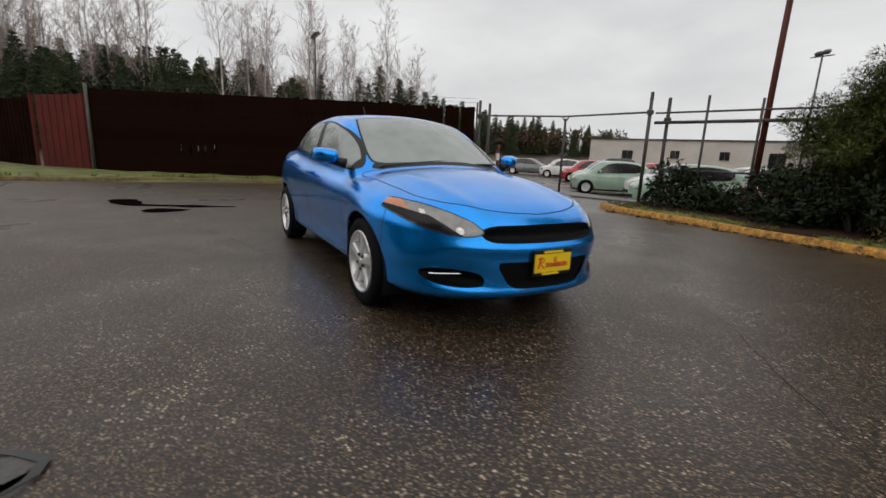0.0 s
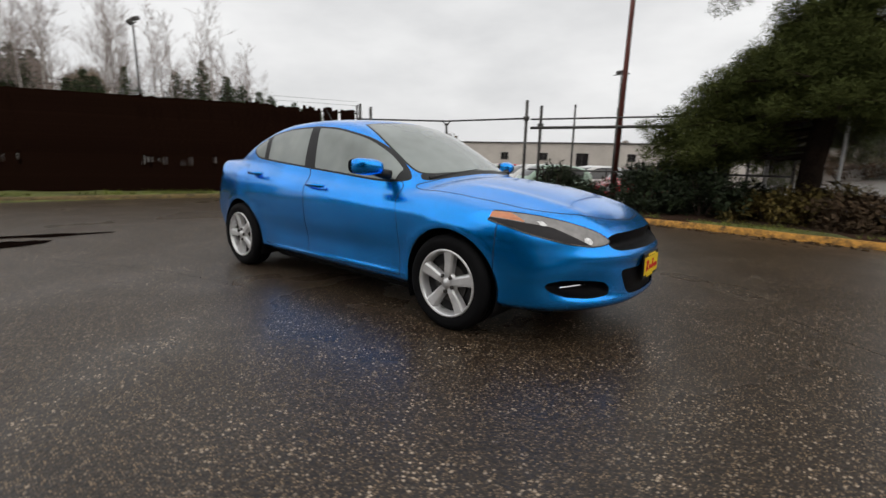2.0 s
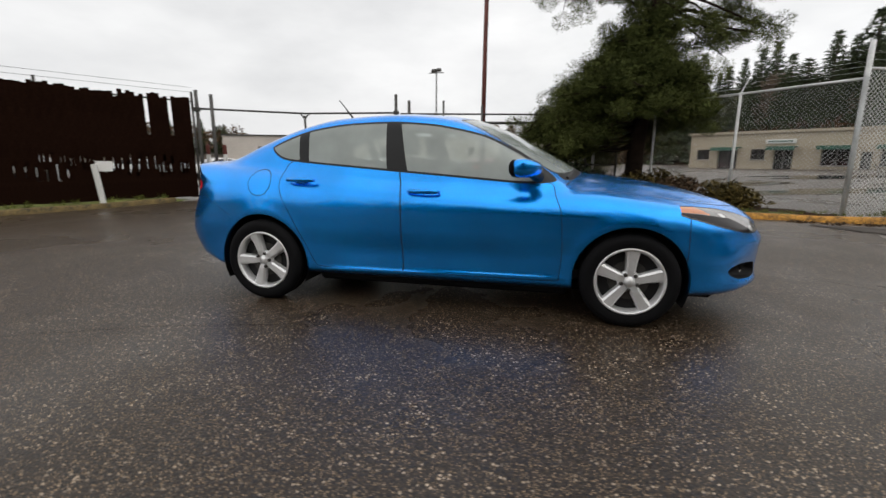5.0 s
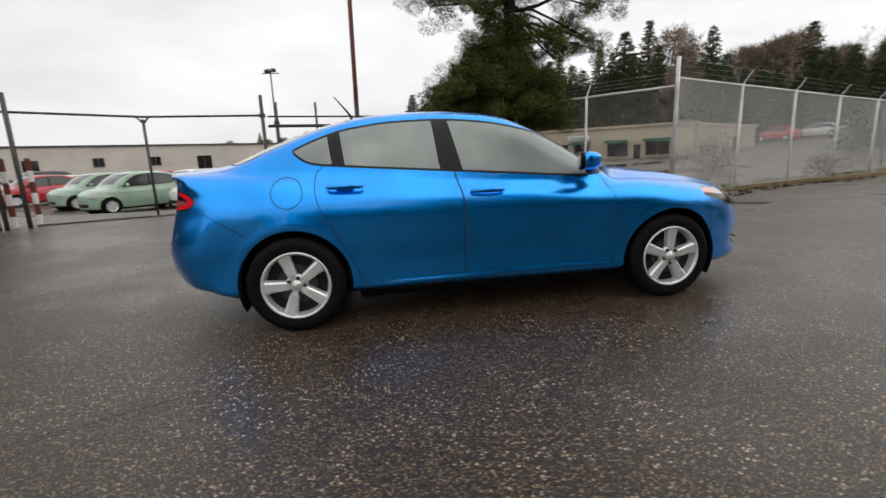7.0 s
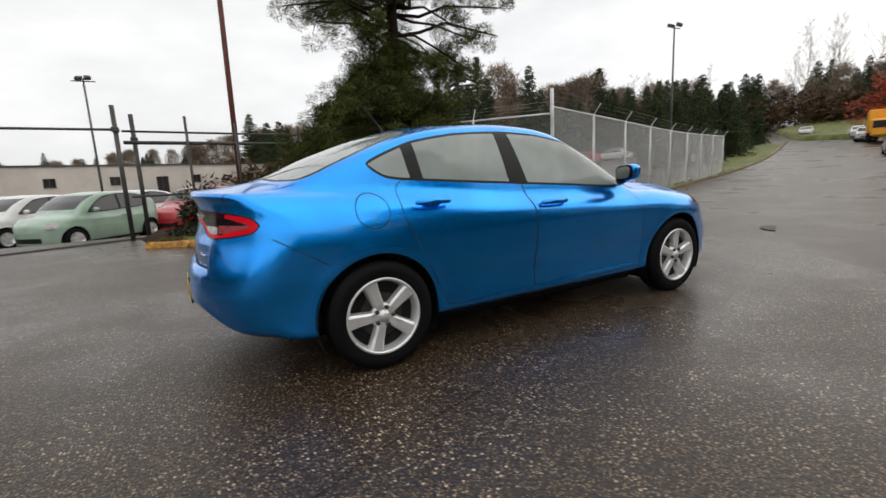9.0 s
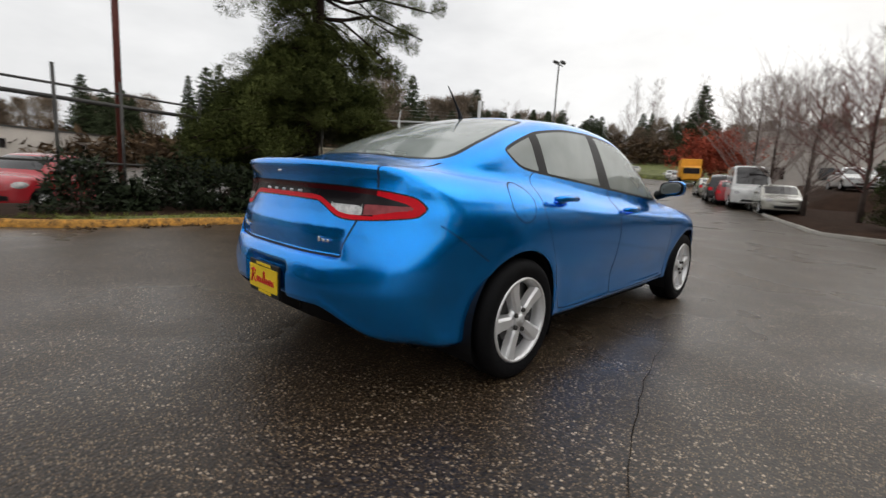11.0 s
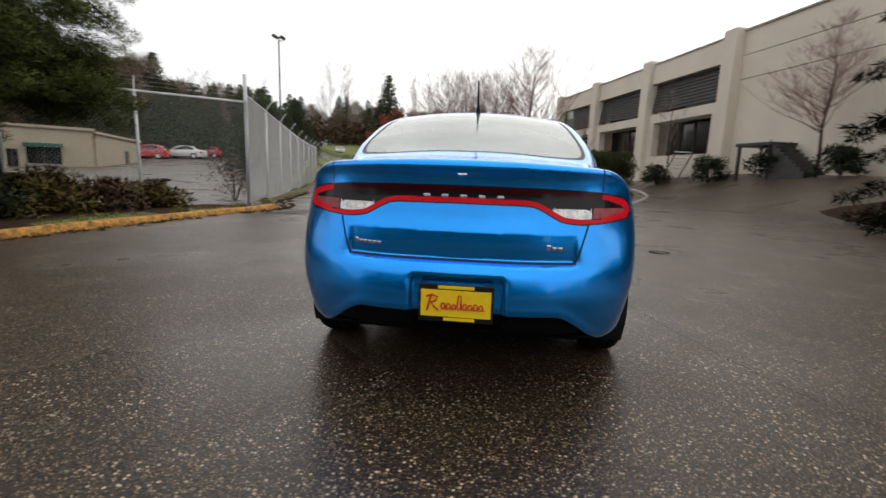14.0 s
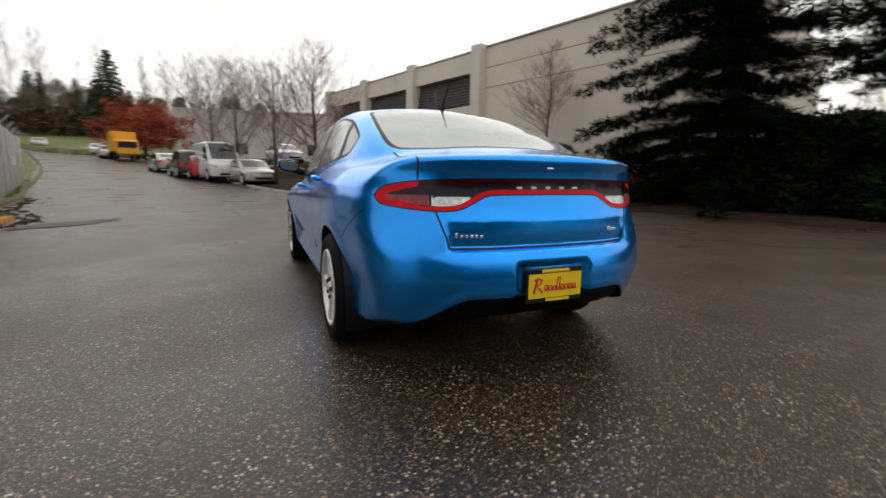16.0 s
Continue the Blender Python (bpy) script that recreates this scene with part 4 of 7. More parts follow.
            bmesh.ops.create_uvsphere(bm, u_segments=16, v_segments=8, radius=1.0, matrix=Matrix.Translation((hx, 0.862 * sd, hz - 0.012)) @ Matrix.Diagonal((0.062, 0.009, 0.018, 1)))
            part("handle_recess", bm, BLUE, door, smooth=True)
        lampo = part_mesh("headlight", sh.mesh("headlight", [31], LAMP_GREY, sd), car, "clear headlight with amber corner")
        part_mesh("lamp_rim", sh.mesh("lamp_rim", [30], DARK_LENS, sd), lampo)
        part_mesh("projector_recess", sh.mesh("projector_recess", [37], DARK_LENS, sd), lampo, "black projector recess")
        part_mesh("amber_reflector", sh.mesh("amber_reflector", [32], AMBER, sd), lampo)
        part_mesh("lamp_reflector", sh.mesh("lamp_reflector", [38], WHITE_LENS, sd), lampo)
        part_mesh("lamp_reflector", sh.mesh("lamp_reflector", [33], WHITE_LENS, sd), lampo)
        fogo = part_mesh("fog_lamp_recess", sh.mesh("fog_lamp_recess", [36], GRILLE, sd, sunk(fog, 0.05)), car)
        bm = bmesh.new()
        tube(bm, [(2.13 - 0.35 * (t * 0.28) ** 1.2, (0.475 + 0.23 * t) * sd, 0.385 + 0.006 * t) for t in (0, 0.33, 0.66, 1)], 0.006, 8)
        part("chrome_strip", bm, CHROME, fogo, "thin chrome strip")
        # mirror
        def rounded(centre, size, power, taper=0.0):
            bm = bmesh.new()
            bmesh.ops.create_uvsphere(bm, u_segments=28, v_segments=18, radius=1.0)
            for v in bm.verts:
                c = [math.copysign(abs(a) ** power, a) for a in v.co]
                slim = 1 - taper * max(0.0, c[0])
                v.co = Vector((centre[0] + size[0] * c[0] - 0.03 * c[1], (centre[1] + size[1] * c[1] * slim) * sd, centre[2] + size[2] * c[2] * slim + 0.006 * c[1]))
            return bm

        mir = part("door_mirror", rounded((0.665, 0.935, 1.044), (0.082, 0.100, 0.060), 0.62, 0.28), BLUE, car, "blue door mirror with black foot", smooth=True)
        part("mirror_bezel", rounded((0.600, 0.935, 1.042), (0.020, 0.097, 0.057), 0.62), GRILLE, mir, smooth=True)
        part("mirror_glass", rounded((0.583, 0.935, 1.042), (0.005, 0.084, 0.045), 0.62), MIRROR, mir, "mirror glass with a dark reflection in its colour", smooth=True)
        bm = bmesh.new()
        tube(bm, [(0.74, 0.79 * sd, 0.985), (0.715, 0.84 * sd, 0.997), (0.69, 0.90 * sd, 1.010), (0.66, 0.97 * sd, 1.012)], [0.040, 0.036, 0.030, 0.018], 12)
        part("mirror_foot", bm, BLACK, mir, smooth=True)
    # wheels and wells
    for i, (wx, sd, spin) in enumerate(((1.352, -1, 0.06), (-1.352, -1, -0.34), (1.352, 1, 0.4), (-1.352, 1, 0.9))):
        wheel = new("wheel")
        wheel.parent = car
        wheel.matrix_basis = pose(wx, 0.790 * sd, 0.316) @ (Matrix.Identity(4) if sd < 0 else pose(0, 0, 0, 0, 0, 180))
        wheel_parts(wheel, spin)
        bm = bmesh.new()
        rows = []
        for y in (0.905, 0.52):
            rows.append([bm.verts.new((wx + math.cos(a) * 0.372, y * sd, 0.315 + math.sin(a) * 0.372)) for a in np.linspace(-0.45, math.pi + 0.45, 30)])
        for k in range(29):
            bm.faces.new((rows[0][k], rows[0][k + 1], rows[1][k + 1], rows[1][k]))
        bm.faces.new(rows[1])
        bm.verts.ensure_lookup_table()
        for v in rows[0]:
            v.co.y = sd * 0.86
        part("wheel_well", bm, BLACK, car)
    # plates, badges, wipers, antenna
    for nm, x, z0, z1, turn in (("front_plate", 2.352, 0.392, 0.546, 1), ("rear_plate", -2.300, 0.405, 0.558, -1)):
        bm = bmesh.new()
        box(bm, (x - 0.006, -0.156, z0 - 0.004), (x + 0.006, 0.156, z1 + 0.004), 0.003)
        plate = part(nm, bm, BLACK, car, "black-framed yellow dealer plate with red script strokes")
        face = x + 0.0085 * turn
        bm = bmesh.new()
        box(bm, (face - 0.003, -0.146, z0 + 0.020), (face + 0.003, 0.146, z1 - 0.020))
        part("yellow_card", bm, YELLOW, plate)
        for k, (a, b, c, d) in enumerate(((-0.075, 0.075, 0.139, 0.152), (-0.08, 0.05, 0.003, 0.016))):
            bm = bmesh.new()
            box(bm, (face - 0.002, a, z0 + c), (face + 0.002, b, z0 + d))
            part("frame_strip", bm, YELLOW, plate)
        # red script drawn as plain loops and strokes
        def stroke(pts, r):
            bm = bmesh.new()
            tube(bm, [(face + 0.004 * turn, (-0.128 + 0.256 * u) * turn, z0 + 0.040 + 0.075 * w) for u, w in pts], r, 6)
            part("red_stroke", bm, RED_INK, plate)

        stroke([(0.03, 0.05), (0.10, 0.95)], 0.0050)
        stroke([(0.02, 0.85), (0.12, 1.0), (0.20, 0.85), (0.17, 0.62), (0.09, 0.55), (0.15, 0.30), (0.22, 0.10)], 0.0042)
        for k in range(8):
            u = 0.26 + 0.088 * k
            h = (0.50, 0.48, 0.42, 0.95, 0.48, 0.46, 0.50, 0.46)[k]
            stroke([(u + 0.060, h), (u + 0.020, h + 0.03), (u, 0.34), (u + 0.020, 0.18), (u + 0.055, 0.22), (u + 0.064, h), (u + 0.068, 0.20), (u + 0.088, 0.20)], 0.0034)
    # letter bars in plain white, in place of chrome's bright reflection
    for k in range(5):
        bm = bmesh.new()
        box(bm, (-2.209, 0.134 - 0.078 * k, 0.916), (-2.190, 0.164 - 0.078 * k, 0.929), 0.004)
        part("white_letter_bar", bm, WHITE_LENS, car)
    for y0, w, z, n in ((0.40, 0.130, 0.71, 6), (-0.40, 0.075, 0.718, 3)):
        for k in range(n):
            bm = bmesh.new()
            yy = y0 + w / 2 - w * k / n
            xx = -2.252 + 0.42 * (abs(yy) / 0.9) ** 3
            box(bm, (xx - 0.003, yy - 0.72 * w / n, z - 0.007), (xx + 0.012, yy, z + (0.015 if k == 0 else 0.007)), 0.002)
            part("badge_letter_bar", bm, CHROME, car)
    for y0, y1 in ((-0.58, 0.02), (0.02, 0.60)):
        bm = bmesh.new()
        pts = []
        for t in np.linspace(0, 1, 8):
            y = y0 + (y1 - y0) * t
            pts.append((1.035 - 0.30 * y * y - 0.05 * t, y, 0.992 + 0.045 * t - 0.06 * y * y))
        tube(bm, pts, [0.012] * 7 + [0.007], 6)
        part("wiper", bm, BLACK, car)
    bm = bmesh.new()
    tube(bm, [(-0.93, 0, 1.425), (-0.95, 0, 1.47), (-1.03, 0, 1.57), (-1.07, 0, 1.615)], [0.018, 0.009, 0.005, 0.004], 8)
    part("antenna", bm, BLACK, car, "black roof aerial")
    bm = bmesh.new()
    tube(bm, [(-2.218, 0.018, 1.012), (-2.218, -0.018, 1.012)], 0.007, 6)
    part("spoiler_emblem", bm, CHROME, car)
    # underside: black trays added to keep light out from below the car
    for lo_, hi_ in (((0.98, -0.60, 0.160), (1.95, 0.60, 0.235)), ((-0.95, -0.72, 0.150), (0.97, 0.72, 0.225)), ((-1.85, -0.62, 0.190), (-0.96, 0.62, 0.30))):
        bm = bmesh.new()
        box(bm, lo_, hi_, 0.02)
        part("light_block_tray", bm, GRILLE, car)
    # cabin
    bm = bmesh.new()
    box(bm, (-1.75, -0.72, 0.28), (1.05, 0.72, 0.34), 0.0)
    part("cabin_floor", bm, BLACK, car)
    bm = bmesh.new()
    box(bm, (0.55, -0.70, 0.62), (0.98, 0.70, 0.935), 0.06)
    part("dashboard", bm, BLACK, car)
    bm = bmesh.new()
    box(bm, (-1.80, -0.62, 0.86), (-1.30, 0.62, 0.99), 0.03)
    part("parcel_shelf", bm, BLACK, car)
    for y in (-0.36, 0.36):
        for nm, x, zt in (("front_seat", -0.02, 1.12), ("rear_seat", -0.98, 1.10)):
            bm = bmesh.new()
            box(bm, (x - 0.10, y - 0.24, 0.42), (x + 0.40, y + 0.24, 0.56), 0.05)
            box(bm, (-0.08, -0.23, 0.0), (0.08, 0.23, zt - 0.55), 0.05, pose(x - 0.10, y, 0.55, 0, -14, 0))
            box(bm, (-0.05, -0.13, zt - 0.52), (0.05, 0.13, zt - 0.34), 0.04, pose(x - 0.10, y, 0.55, 0, -14, 0))
            part(nm, bm, SEAT, car, "grey cloth seat", smooth=False)
    bm = bmesh.new()
    tube(bm, [(0.42 + 0.07 * math.sin(a), 0.36 + 0.18 * math.cos(a), 0.90 + 0.165 * math.sin(a)) for a in np.linspace(0, 2 * math.pi, 25)], 0.014, 8, cap=False)
    part("steering_wheel", bm, BLACK, car, smooth=True)
    return car


build_sedan()


# ---- ground, kerbs, beds ----
def build_ground():
    near = np.concatenate([-np.geomspace(700, 32, 26), np.arange(-30, 62, 1.0), np.geomspace(64, 700, 24)])
    X, Y = np.meshgrid(near, near, indexing="ij")
    n = len(near)
    idx = np.arange(n * n).reshape(n, n)
    faces = np.stack([idx[:-1, :-1], idx[1:, :-1], idx[1:, 1:], idx[:-1, 1:]], -1).reshape(-1, 4)
    ob = new("ground", mesh_from("ground", np.stack([X, Y, terrain(X, Y)], -1).reshape(-1, 3), faces, ASPHALT, True))
    tagged(ob, "dark wet asphalt with pale aggregate and damp patches", "asphalt", kind="structure")


def on_ground(x, y, up=0.0):
    return (x, y, float(terrain(x, y)) + up)


def smooth_line(points, gap=0.5):
    pts = [Vector((*p, 0)) for p in points]
    out = []
    for i in range(len(pts) - 1):
        a, b, c, d = pts[max(i - 1, 0)], pts[i], pts[i + 1], pts[min(i + 2, len(pts) - 1)]
        n = max(2, int((c - b).length / gap))
        for k in range(n):
            t = k / n
            out.append(0.5 * ((2 * b) + (c - a) * t + (2 * a - 5 * b + 4 * c - d) * t * t + (3 * b - a - 3 * c + d) * t**3))
    out.append(pts[-1])
    return [(p.x, p.y) for p in out]


def build_kerb(name, points, mat, label, height=0.11, width=0.16):
    """A kerb swept along a line; its face is to the right of the way."""
    line = smooth_line(points)
    rnd = random.Random(name)
    verts, faces = [], []
    for i, (x, y) in enumerate(line):
        a, b = Vector(line[max(i - 1, 0)]), Vector(line[min(i + 1, len(line) - 1)])
        d = (b - a).normalized()
        left = Vector((-d.y, d.x))
        z = float(terrain(x, y))
        wob = rnd.uniform(-0.008, 0.008)
        for off, up in ((-0.02, -0.3), (0.0, 0.0), (0.018, height * 0.75 + wob), (0.045, height + wob), (width - 0.03, height + wob), (width, height - 0.02), (width, -0.3)):
            verts.append((x + left.x * off, y + left.y * off, z + up))
    for i in range(len(line) - 1):
        for k in range(6):
            faces.append((i * 7 + k, i * 7 + k + 1, i * 7 + 7 + k + 1, i * 7 + 7 + k))
    for k, e in ((0, 1), ((len(line) - 1) * 7, -1)):
        faces.append([k + i for i in range(7)][::e])
    return tagged(new(name, mesh_from(name, verts, faces, mat, True)), label, "kerb", kind="structure")


def build_bed(name, poly, mat, label, up=0.10, rough=0.03, ramp=0.15):
    """A slightly raised, uneven bed filled over a polygon."""
    xs, ys = [p[0] for p in poly], [p[1] for p in poly]
    gap = max(0.4, (max(xs) - min(xs)) / 40)
    f = inside_of(np.array(poly, float))
    gx, gy = np.arange(min(xs) - gap, max(xs) + 2 * gap, gap), np.arange(min(ys) - gap, max(ys) + 2 * gap, gap)
    X, Y = np.meshgrid(gx, gy, indexing="ij")
    v = np.stack([X, Y], -1).reshape(-1, 2)
    n = len(gy)
    idx = np.arange(len(v)).reshape(len(gx), n)
    q = np.stack([idx[:-1, :-1], idx[1:, :-1], idx[1:, 1:], idx[:-1, 1:]], -1).reshape(-1, 4)
    t = np.concatenate([q[:, [0, 1, 2]], q[:, [0, 2, 3]]])
    v3 = np.concatenate([v, np.zeros((len(v), 1))], 1)
    v3, t, _ = cut(v3, t, np.zeros(len(t), int), lambda p: f(p[:, :2]))
    t = t[f(v3[t].mean(1)[:, :2]) < 0]
    used, inv = np.unique(t, return_inverse=True)
    v3, t = v3[used], inv.reshape(-1, 3)
    d = np.clip(-f(v3[:, :2]) / ramp, 0, 1)
    z = terrain(v3[:, 0], v3[:, 1]) + up * d - 0.02 * (1 - d) + rough * d * np.array([noise.noise(Vector((x * 1.3, y * 1.3, 2.0))) for x, y in v3[:, :2]])
    v3[:, 2] = z
    return tagged(new(name, mesh_from(name, v3, t, mat, True)), label, "ground", kind="structure")


build_ground()
KERB_RIGHT = [(-3.1, 6.75), (-2.4, 6.35), (-1.2, 6.25), (0.5, 6.1), (2.5, 5.9), (4.5, 5.65), (6.2, 5.35), (7.0, 5.45)]
build_kerb("kerb_yellow", KERB_RIGHT, KERB_YELLOW, "worn yellow-painted concrete kerb with mossy edge")
build_kerb("kerb_road", [(7.0, 5.45), (8.0, 6.1), (9.5, 6.8), (12, 7.5), (15.2, 8.3), (20, 9.9), (25, 11.3), (40, 16), (66, 26)], KERB_MOSS, "worn mossy yellow kerb along the road")
build_kerb("kerb_lot", [(-10.9, -14), (-10.5, -5.5), (-10.35, -1.5), (-9.7, 1.2), (-8.7, 3.8), (-8.3, 5.6)], KERB_MOSS, "worn mossy yellow kerb below the slat fence")
build_kerb("kerb_island", [(34, -8.6), (24, -8.9), (17, -6.6), (14.0, -4.6), (13.2, -3.0), (14.2, -1.3), (16.5, -0.6), (21, 0.9), (30, 3.6), (50, 9.5)], CONCRETE, "grey concrete kerb round the hedge bed")
build_bed("verge_bed", [(-3.0, 6.9), (-2.3, 6.5), (0.5, 6.25), (4.5, 5.8), (6.2, 5.5), (6.9, 5.6), (6.2, 6.4), (5.1, 8.6), (4.0, 11.5), (-3.2, 11.0), (-3.4, 8.8)], BARK_MULCH, "brown planting bed with fallen leaves", 0.11)
build_bed("verge_grass", [(-2.9, 6.95), (-2.3, 6.52), (0.5, 6.27), (4.5, 5.82), (6.3, 5.5), (6.7, 5.65), (4.6, 6.3), (0.6, 6.8), (-2.0, 7.0)], GRASS, "thin wet grass strip behind the kerb", 0.135)
build_bed("road_verge", [(6.8, 5.6), (8.0, 6.25), (9.5, 6.95), (12, 7.65), (15.2, 8.45), (20, 10.05), (25, 11.5), (40, 16.2), (60, 24), (58, 30), (38, 20), (24.8, 12.6), (6.4, 6.3)], GRASS, "wet grass verge at the foot of the mesh fence", 0.12)
build_bed("lot_verge", [(-10.8, -14), (-10.45, -5.5), (-10.3, -1.4), (-9.75, 1.2), (-8.75, 3.8), (-8.35, 5.7), (-8.6, 6.4), (-14.3, -4.3), (-20, -9.6), (-19, -14)], GRASS, "mossy grass strip below the slat fence", 0.12)
build_bed("hedge_bed", [(33, -8.3), (24, -8.6), (17, -6.4), (14.2, -4.5), (13.45, -3.0), (14.4, -1.6), (16.5, -0.9), (21, 0.6), (30, 3.3), (40, 6), (40, -7)], BARK_MULCH, "brown bark bed under the bare trees", 0.14)
build_bed("spruce_bed", [(10.9, -10.1), (9.2, -9.7), (6.6, -9.6), (4.4, -9.4), (2.2, -10.0), (0.6, -10.2), (-4, -11.5), (-6, -24), (9, -24), (9.2, -15), (10.0, -13.0), (10.2, -11.8)], BARK_MULCH, "dark bark bed under the spruces", 0.12)
build_bed("upper_lot", [(26, -6), (28, 1.0), (33, 2.5), (44, 5.0), (46, -3.5), (34, -6.8)], BARK_MULCH, "raised bark bank of the upper parking lot", 1.05, 0.05, 2.4)
build_bed("far_lawn", [(65, 24), (62, 12), (75, 6), (92, 12), (93, 32), (80, 34)], GRASS, "pale green lawn at the end of the road", 0.6)


# ---- fences and gate ----
def strut(bm, a, b, r, sides=8):
    tube(bm, [a, b], r, sides)


def fence_line(name, a, b, label, posts, height, arm=True, mesh_gap=0.06, mat=STEEL, wire=0.0015, tall=0.0, drop=0.0):
    """A chain-link fence between two ground points, with posts, top rail, barbed arms and woven wires."""
    fence = thing(name, label, "fence")
    a, b = Vector(a), Vector(b)
    d = (b - a)
    length = d.length
    u = d.normalized()
    side = Vector((-u.y, u.x))

    def at(s, z):
        x, y = a.x + u.x * s, a.y + u.y * s
        return Vector((x, y, float(terrain(x, y)) + z * (1 - drop * s / length)))

    for k in range(posts + 1):
        s = length * k / posts
        bm = bmesh.new()
        top = height + (tall if k == 0 else 0.0)
        strut(bm, at(s, -0.2), at(s, top), 0.045 if k in (0, posts) else 0.032)
        post = part("post", bm, mat, fence, smooth=True)
        if arm and k > 0:
            bm = bmesh.new()
            strut(bm, at(s, height - 0.02), at(s, height + 0.30) + Vector((side.x, side.y, 0)) * -0.22, 0.014, 6)
            part("barb_arm", bm, mat, post)
    bm = bmesh.new()
    tube(bm, [at(s, height - 0.03) for s in np.linspace(0, length, posts * 2 + 1)], 0.024, 8)
    part("top_rail", bm, mat, fence, smooth=True)
    if arm:
        for k in range(3):
            bm = bmesh.new()
            f = (k + 1) / 3
            tube(bm, [at(s, height + 0.30 * f) + Vector((side.x, side.y, 0)) * -0.22 * f for s in np.linspace(0, length, posts * 2 + 1)], 0.0014, 4)
            part("barbed_wire", bm, mat, fence)
    # woven wires: two families of slanting strips
    verts, faces = [], []
    h = height - 0.08
    step = mesh_gap * 1.4142
    for fam in (1, -1):
        s0 = -h
        while s0 < length + h:
            s1 = s0 + h
            lo, hi = max(s0, 0.0), min(s1, length)
            if hi - lo > 0.05:
                z0, z1 = (lo - s0), (hi - s0)
                if fam < 0:
                    z0, z1 = h - z0, h - z1
                p, q = at(lo, 0.05 + z0), at(hi, 0.05 + z1)
                off = Vector((side.x, side.y, 0)) * 0.004 * fam
                along = (q - p).normalized()
                across = along.cross(Vector((side.x, side.y, 0))) * wire
                thick = Vector((side.x, side.y, 0)) * wire
                base = len(verts)
                for c in (p, q):
                    verts += [c + off + across, c + off - across * 0.5 + thick, c + off - across * 0.5 - thick]
                for i in range(3):
                    faces.append((base + i, base + (i + 1) % 3, base + 3 + (i + 1) % 3, base + 3 + i))
            s0 += step
    part_mesh("wire_mesh", mesh_from("wire_mesh", verts, faces, WIRE), fence, "galvanised chain-link mesh", "stuff")
    return fence


TALL, FAR_END = (6.2, 5.78, 0), (25.2, 11.85, 0)
fence_line("mesh_fence", TALL, FAR_END, "galvanised chain-link fence with barbed wire arms along the road", 8, 2.72, tall=0.42, wire=0.0042, drop=0.2)
fence_line("mesh_fence", TALL, (2.2, 10.9, 0), "galvanised chain-link fence running back beside the pine", 3, 2.55, arm=True, wire=0.0011)


def build_slat_fence():
    fence = thing("slat_fence", "tall dark brown slat fence with broken gaps", "fence")
    a, b = Vector((-14.15, -4.45)), Vector((-8.35, 6.55))
    d = b - a
    u = d.normalized()
    rnd = random.Random(5)
    turn = math.degrees(math.atan2(u.y, u.x))
    meshes = {}

    def slat(s, z0, z1, lean=0.0, w=0.047):
        key = (round((z1 - z0) * 12), w)
        if key not in meshes:
            bm = bmesh.new()
            box(bm, (-w, -0.006, 0), (w, 0.006, key[0] / 12), 0.002)
            me = bpy.data.meshes.new("slat")
            bm.to_mesh(me)
            bm.free()
            me.materials.append(SLAT)
            meshes[key] = me
        ob = new("slat", meshes[key])
        ob.parent = fence
        p = a + u * s
        ob.matrix_basis = pose(p.x, p.y, z0, 0, lean, turn)

    s, k = 0.05, 0
    while s < d.length - 0.05:
        r = s / d.length
        hole = (0.18 < r < 0.34 and rnd.random() < 0.25) or (0.44 < r < 0.70 and rnd.random() < 0.3) or (r > 0.72 and rnd.random() < 0.7)
        top = 2.66 + rnd.uniform(-0.012, 0.012)
        if r > 0.8:
            top -= rnd.uniform(0, 0.12)
        mid = 1.08 + 0.10 * math.sin(r * 19) - 0.25 * max(0, r - 0.55)
        if r > 0.70 and k % 2 == 0 and math.sin(r * 37) > -0.55:
            z0 = 0.72 + 0.12 * math.sin(r * 23)
            slat(s, 0.08, z0)
            slat(s + 0.012, z0 - 0.02, z0 + 0.4, 0, 0.032)
            slat(s, z0 + rnd.uniform(0.2, 0.36), top, 0.0)
        elif hole:
            slat(s, 0.08, mid - rnd.uniform(0.08, 0.2))
            slat(s + rnd.uniform(-0.01, 0.01), mid - 0.25, mid + 0.08, 0, 0.034)
            slat(s, mid + rnd.uniform(0.0, 0.07), top, rnd.uniform(-0.2, 0.2))
        elif r > 0.86 and k % 3 == 0:
            slat(s, 0.08, 1.7)
        else:
            slat(s, 0.06, top, rnd.uniform(-0.1, 0.1))
        s += 0.0875
        k += 1
    for k in range(5):
        bm = bmesh.new()
        p = a + u * (d.length * k / 4)
        o = 0.05 if k == 0 else -0.06
        strut(bm, (p.x + u.y * o, p.y - u.x * o, -0.2), (p.x + u.y * o, p.y - u.x * o, 2.80), 0.05 if k == 0 else 0.03)
        part("post", bm, DARK_STEEL, fence, smooth=True)
    for z in (0.35, 1.35, 2.55):
        bm = bmesh.new()
        strut(bm, (a.x - u.y * 0.03, a.y + u.x * 0.03, z), (b.x - u.y * 0.03, b.y + u.x * 0.03, z), 0.022)
        part("rail", bm, DARK_STEEL, fence, smooth=True)
    for z in (2.78, 2.9):
        bm = bmesh.new()
        strut(bm, (a.x, a.y, z), (b.x, b.y, z), 0.004, 4)
        part("barbed_wire", bm, DARK_STEEL, fence)


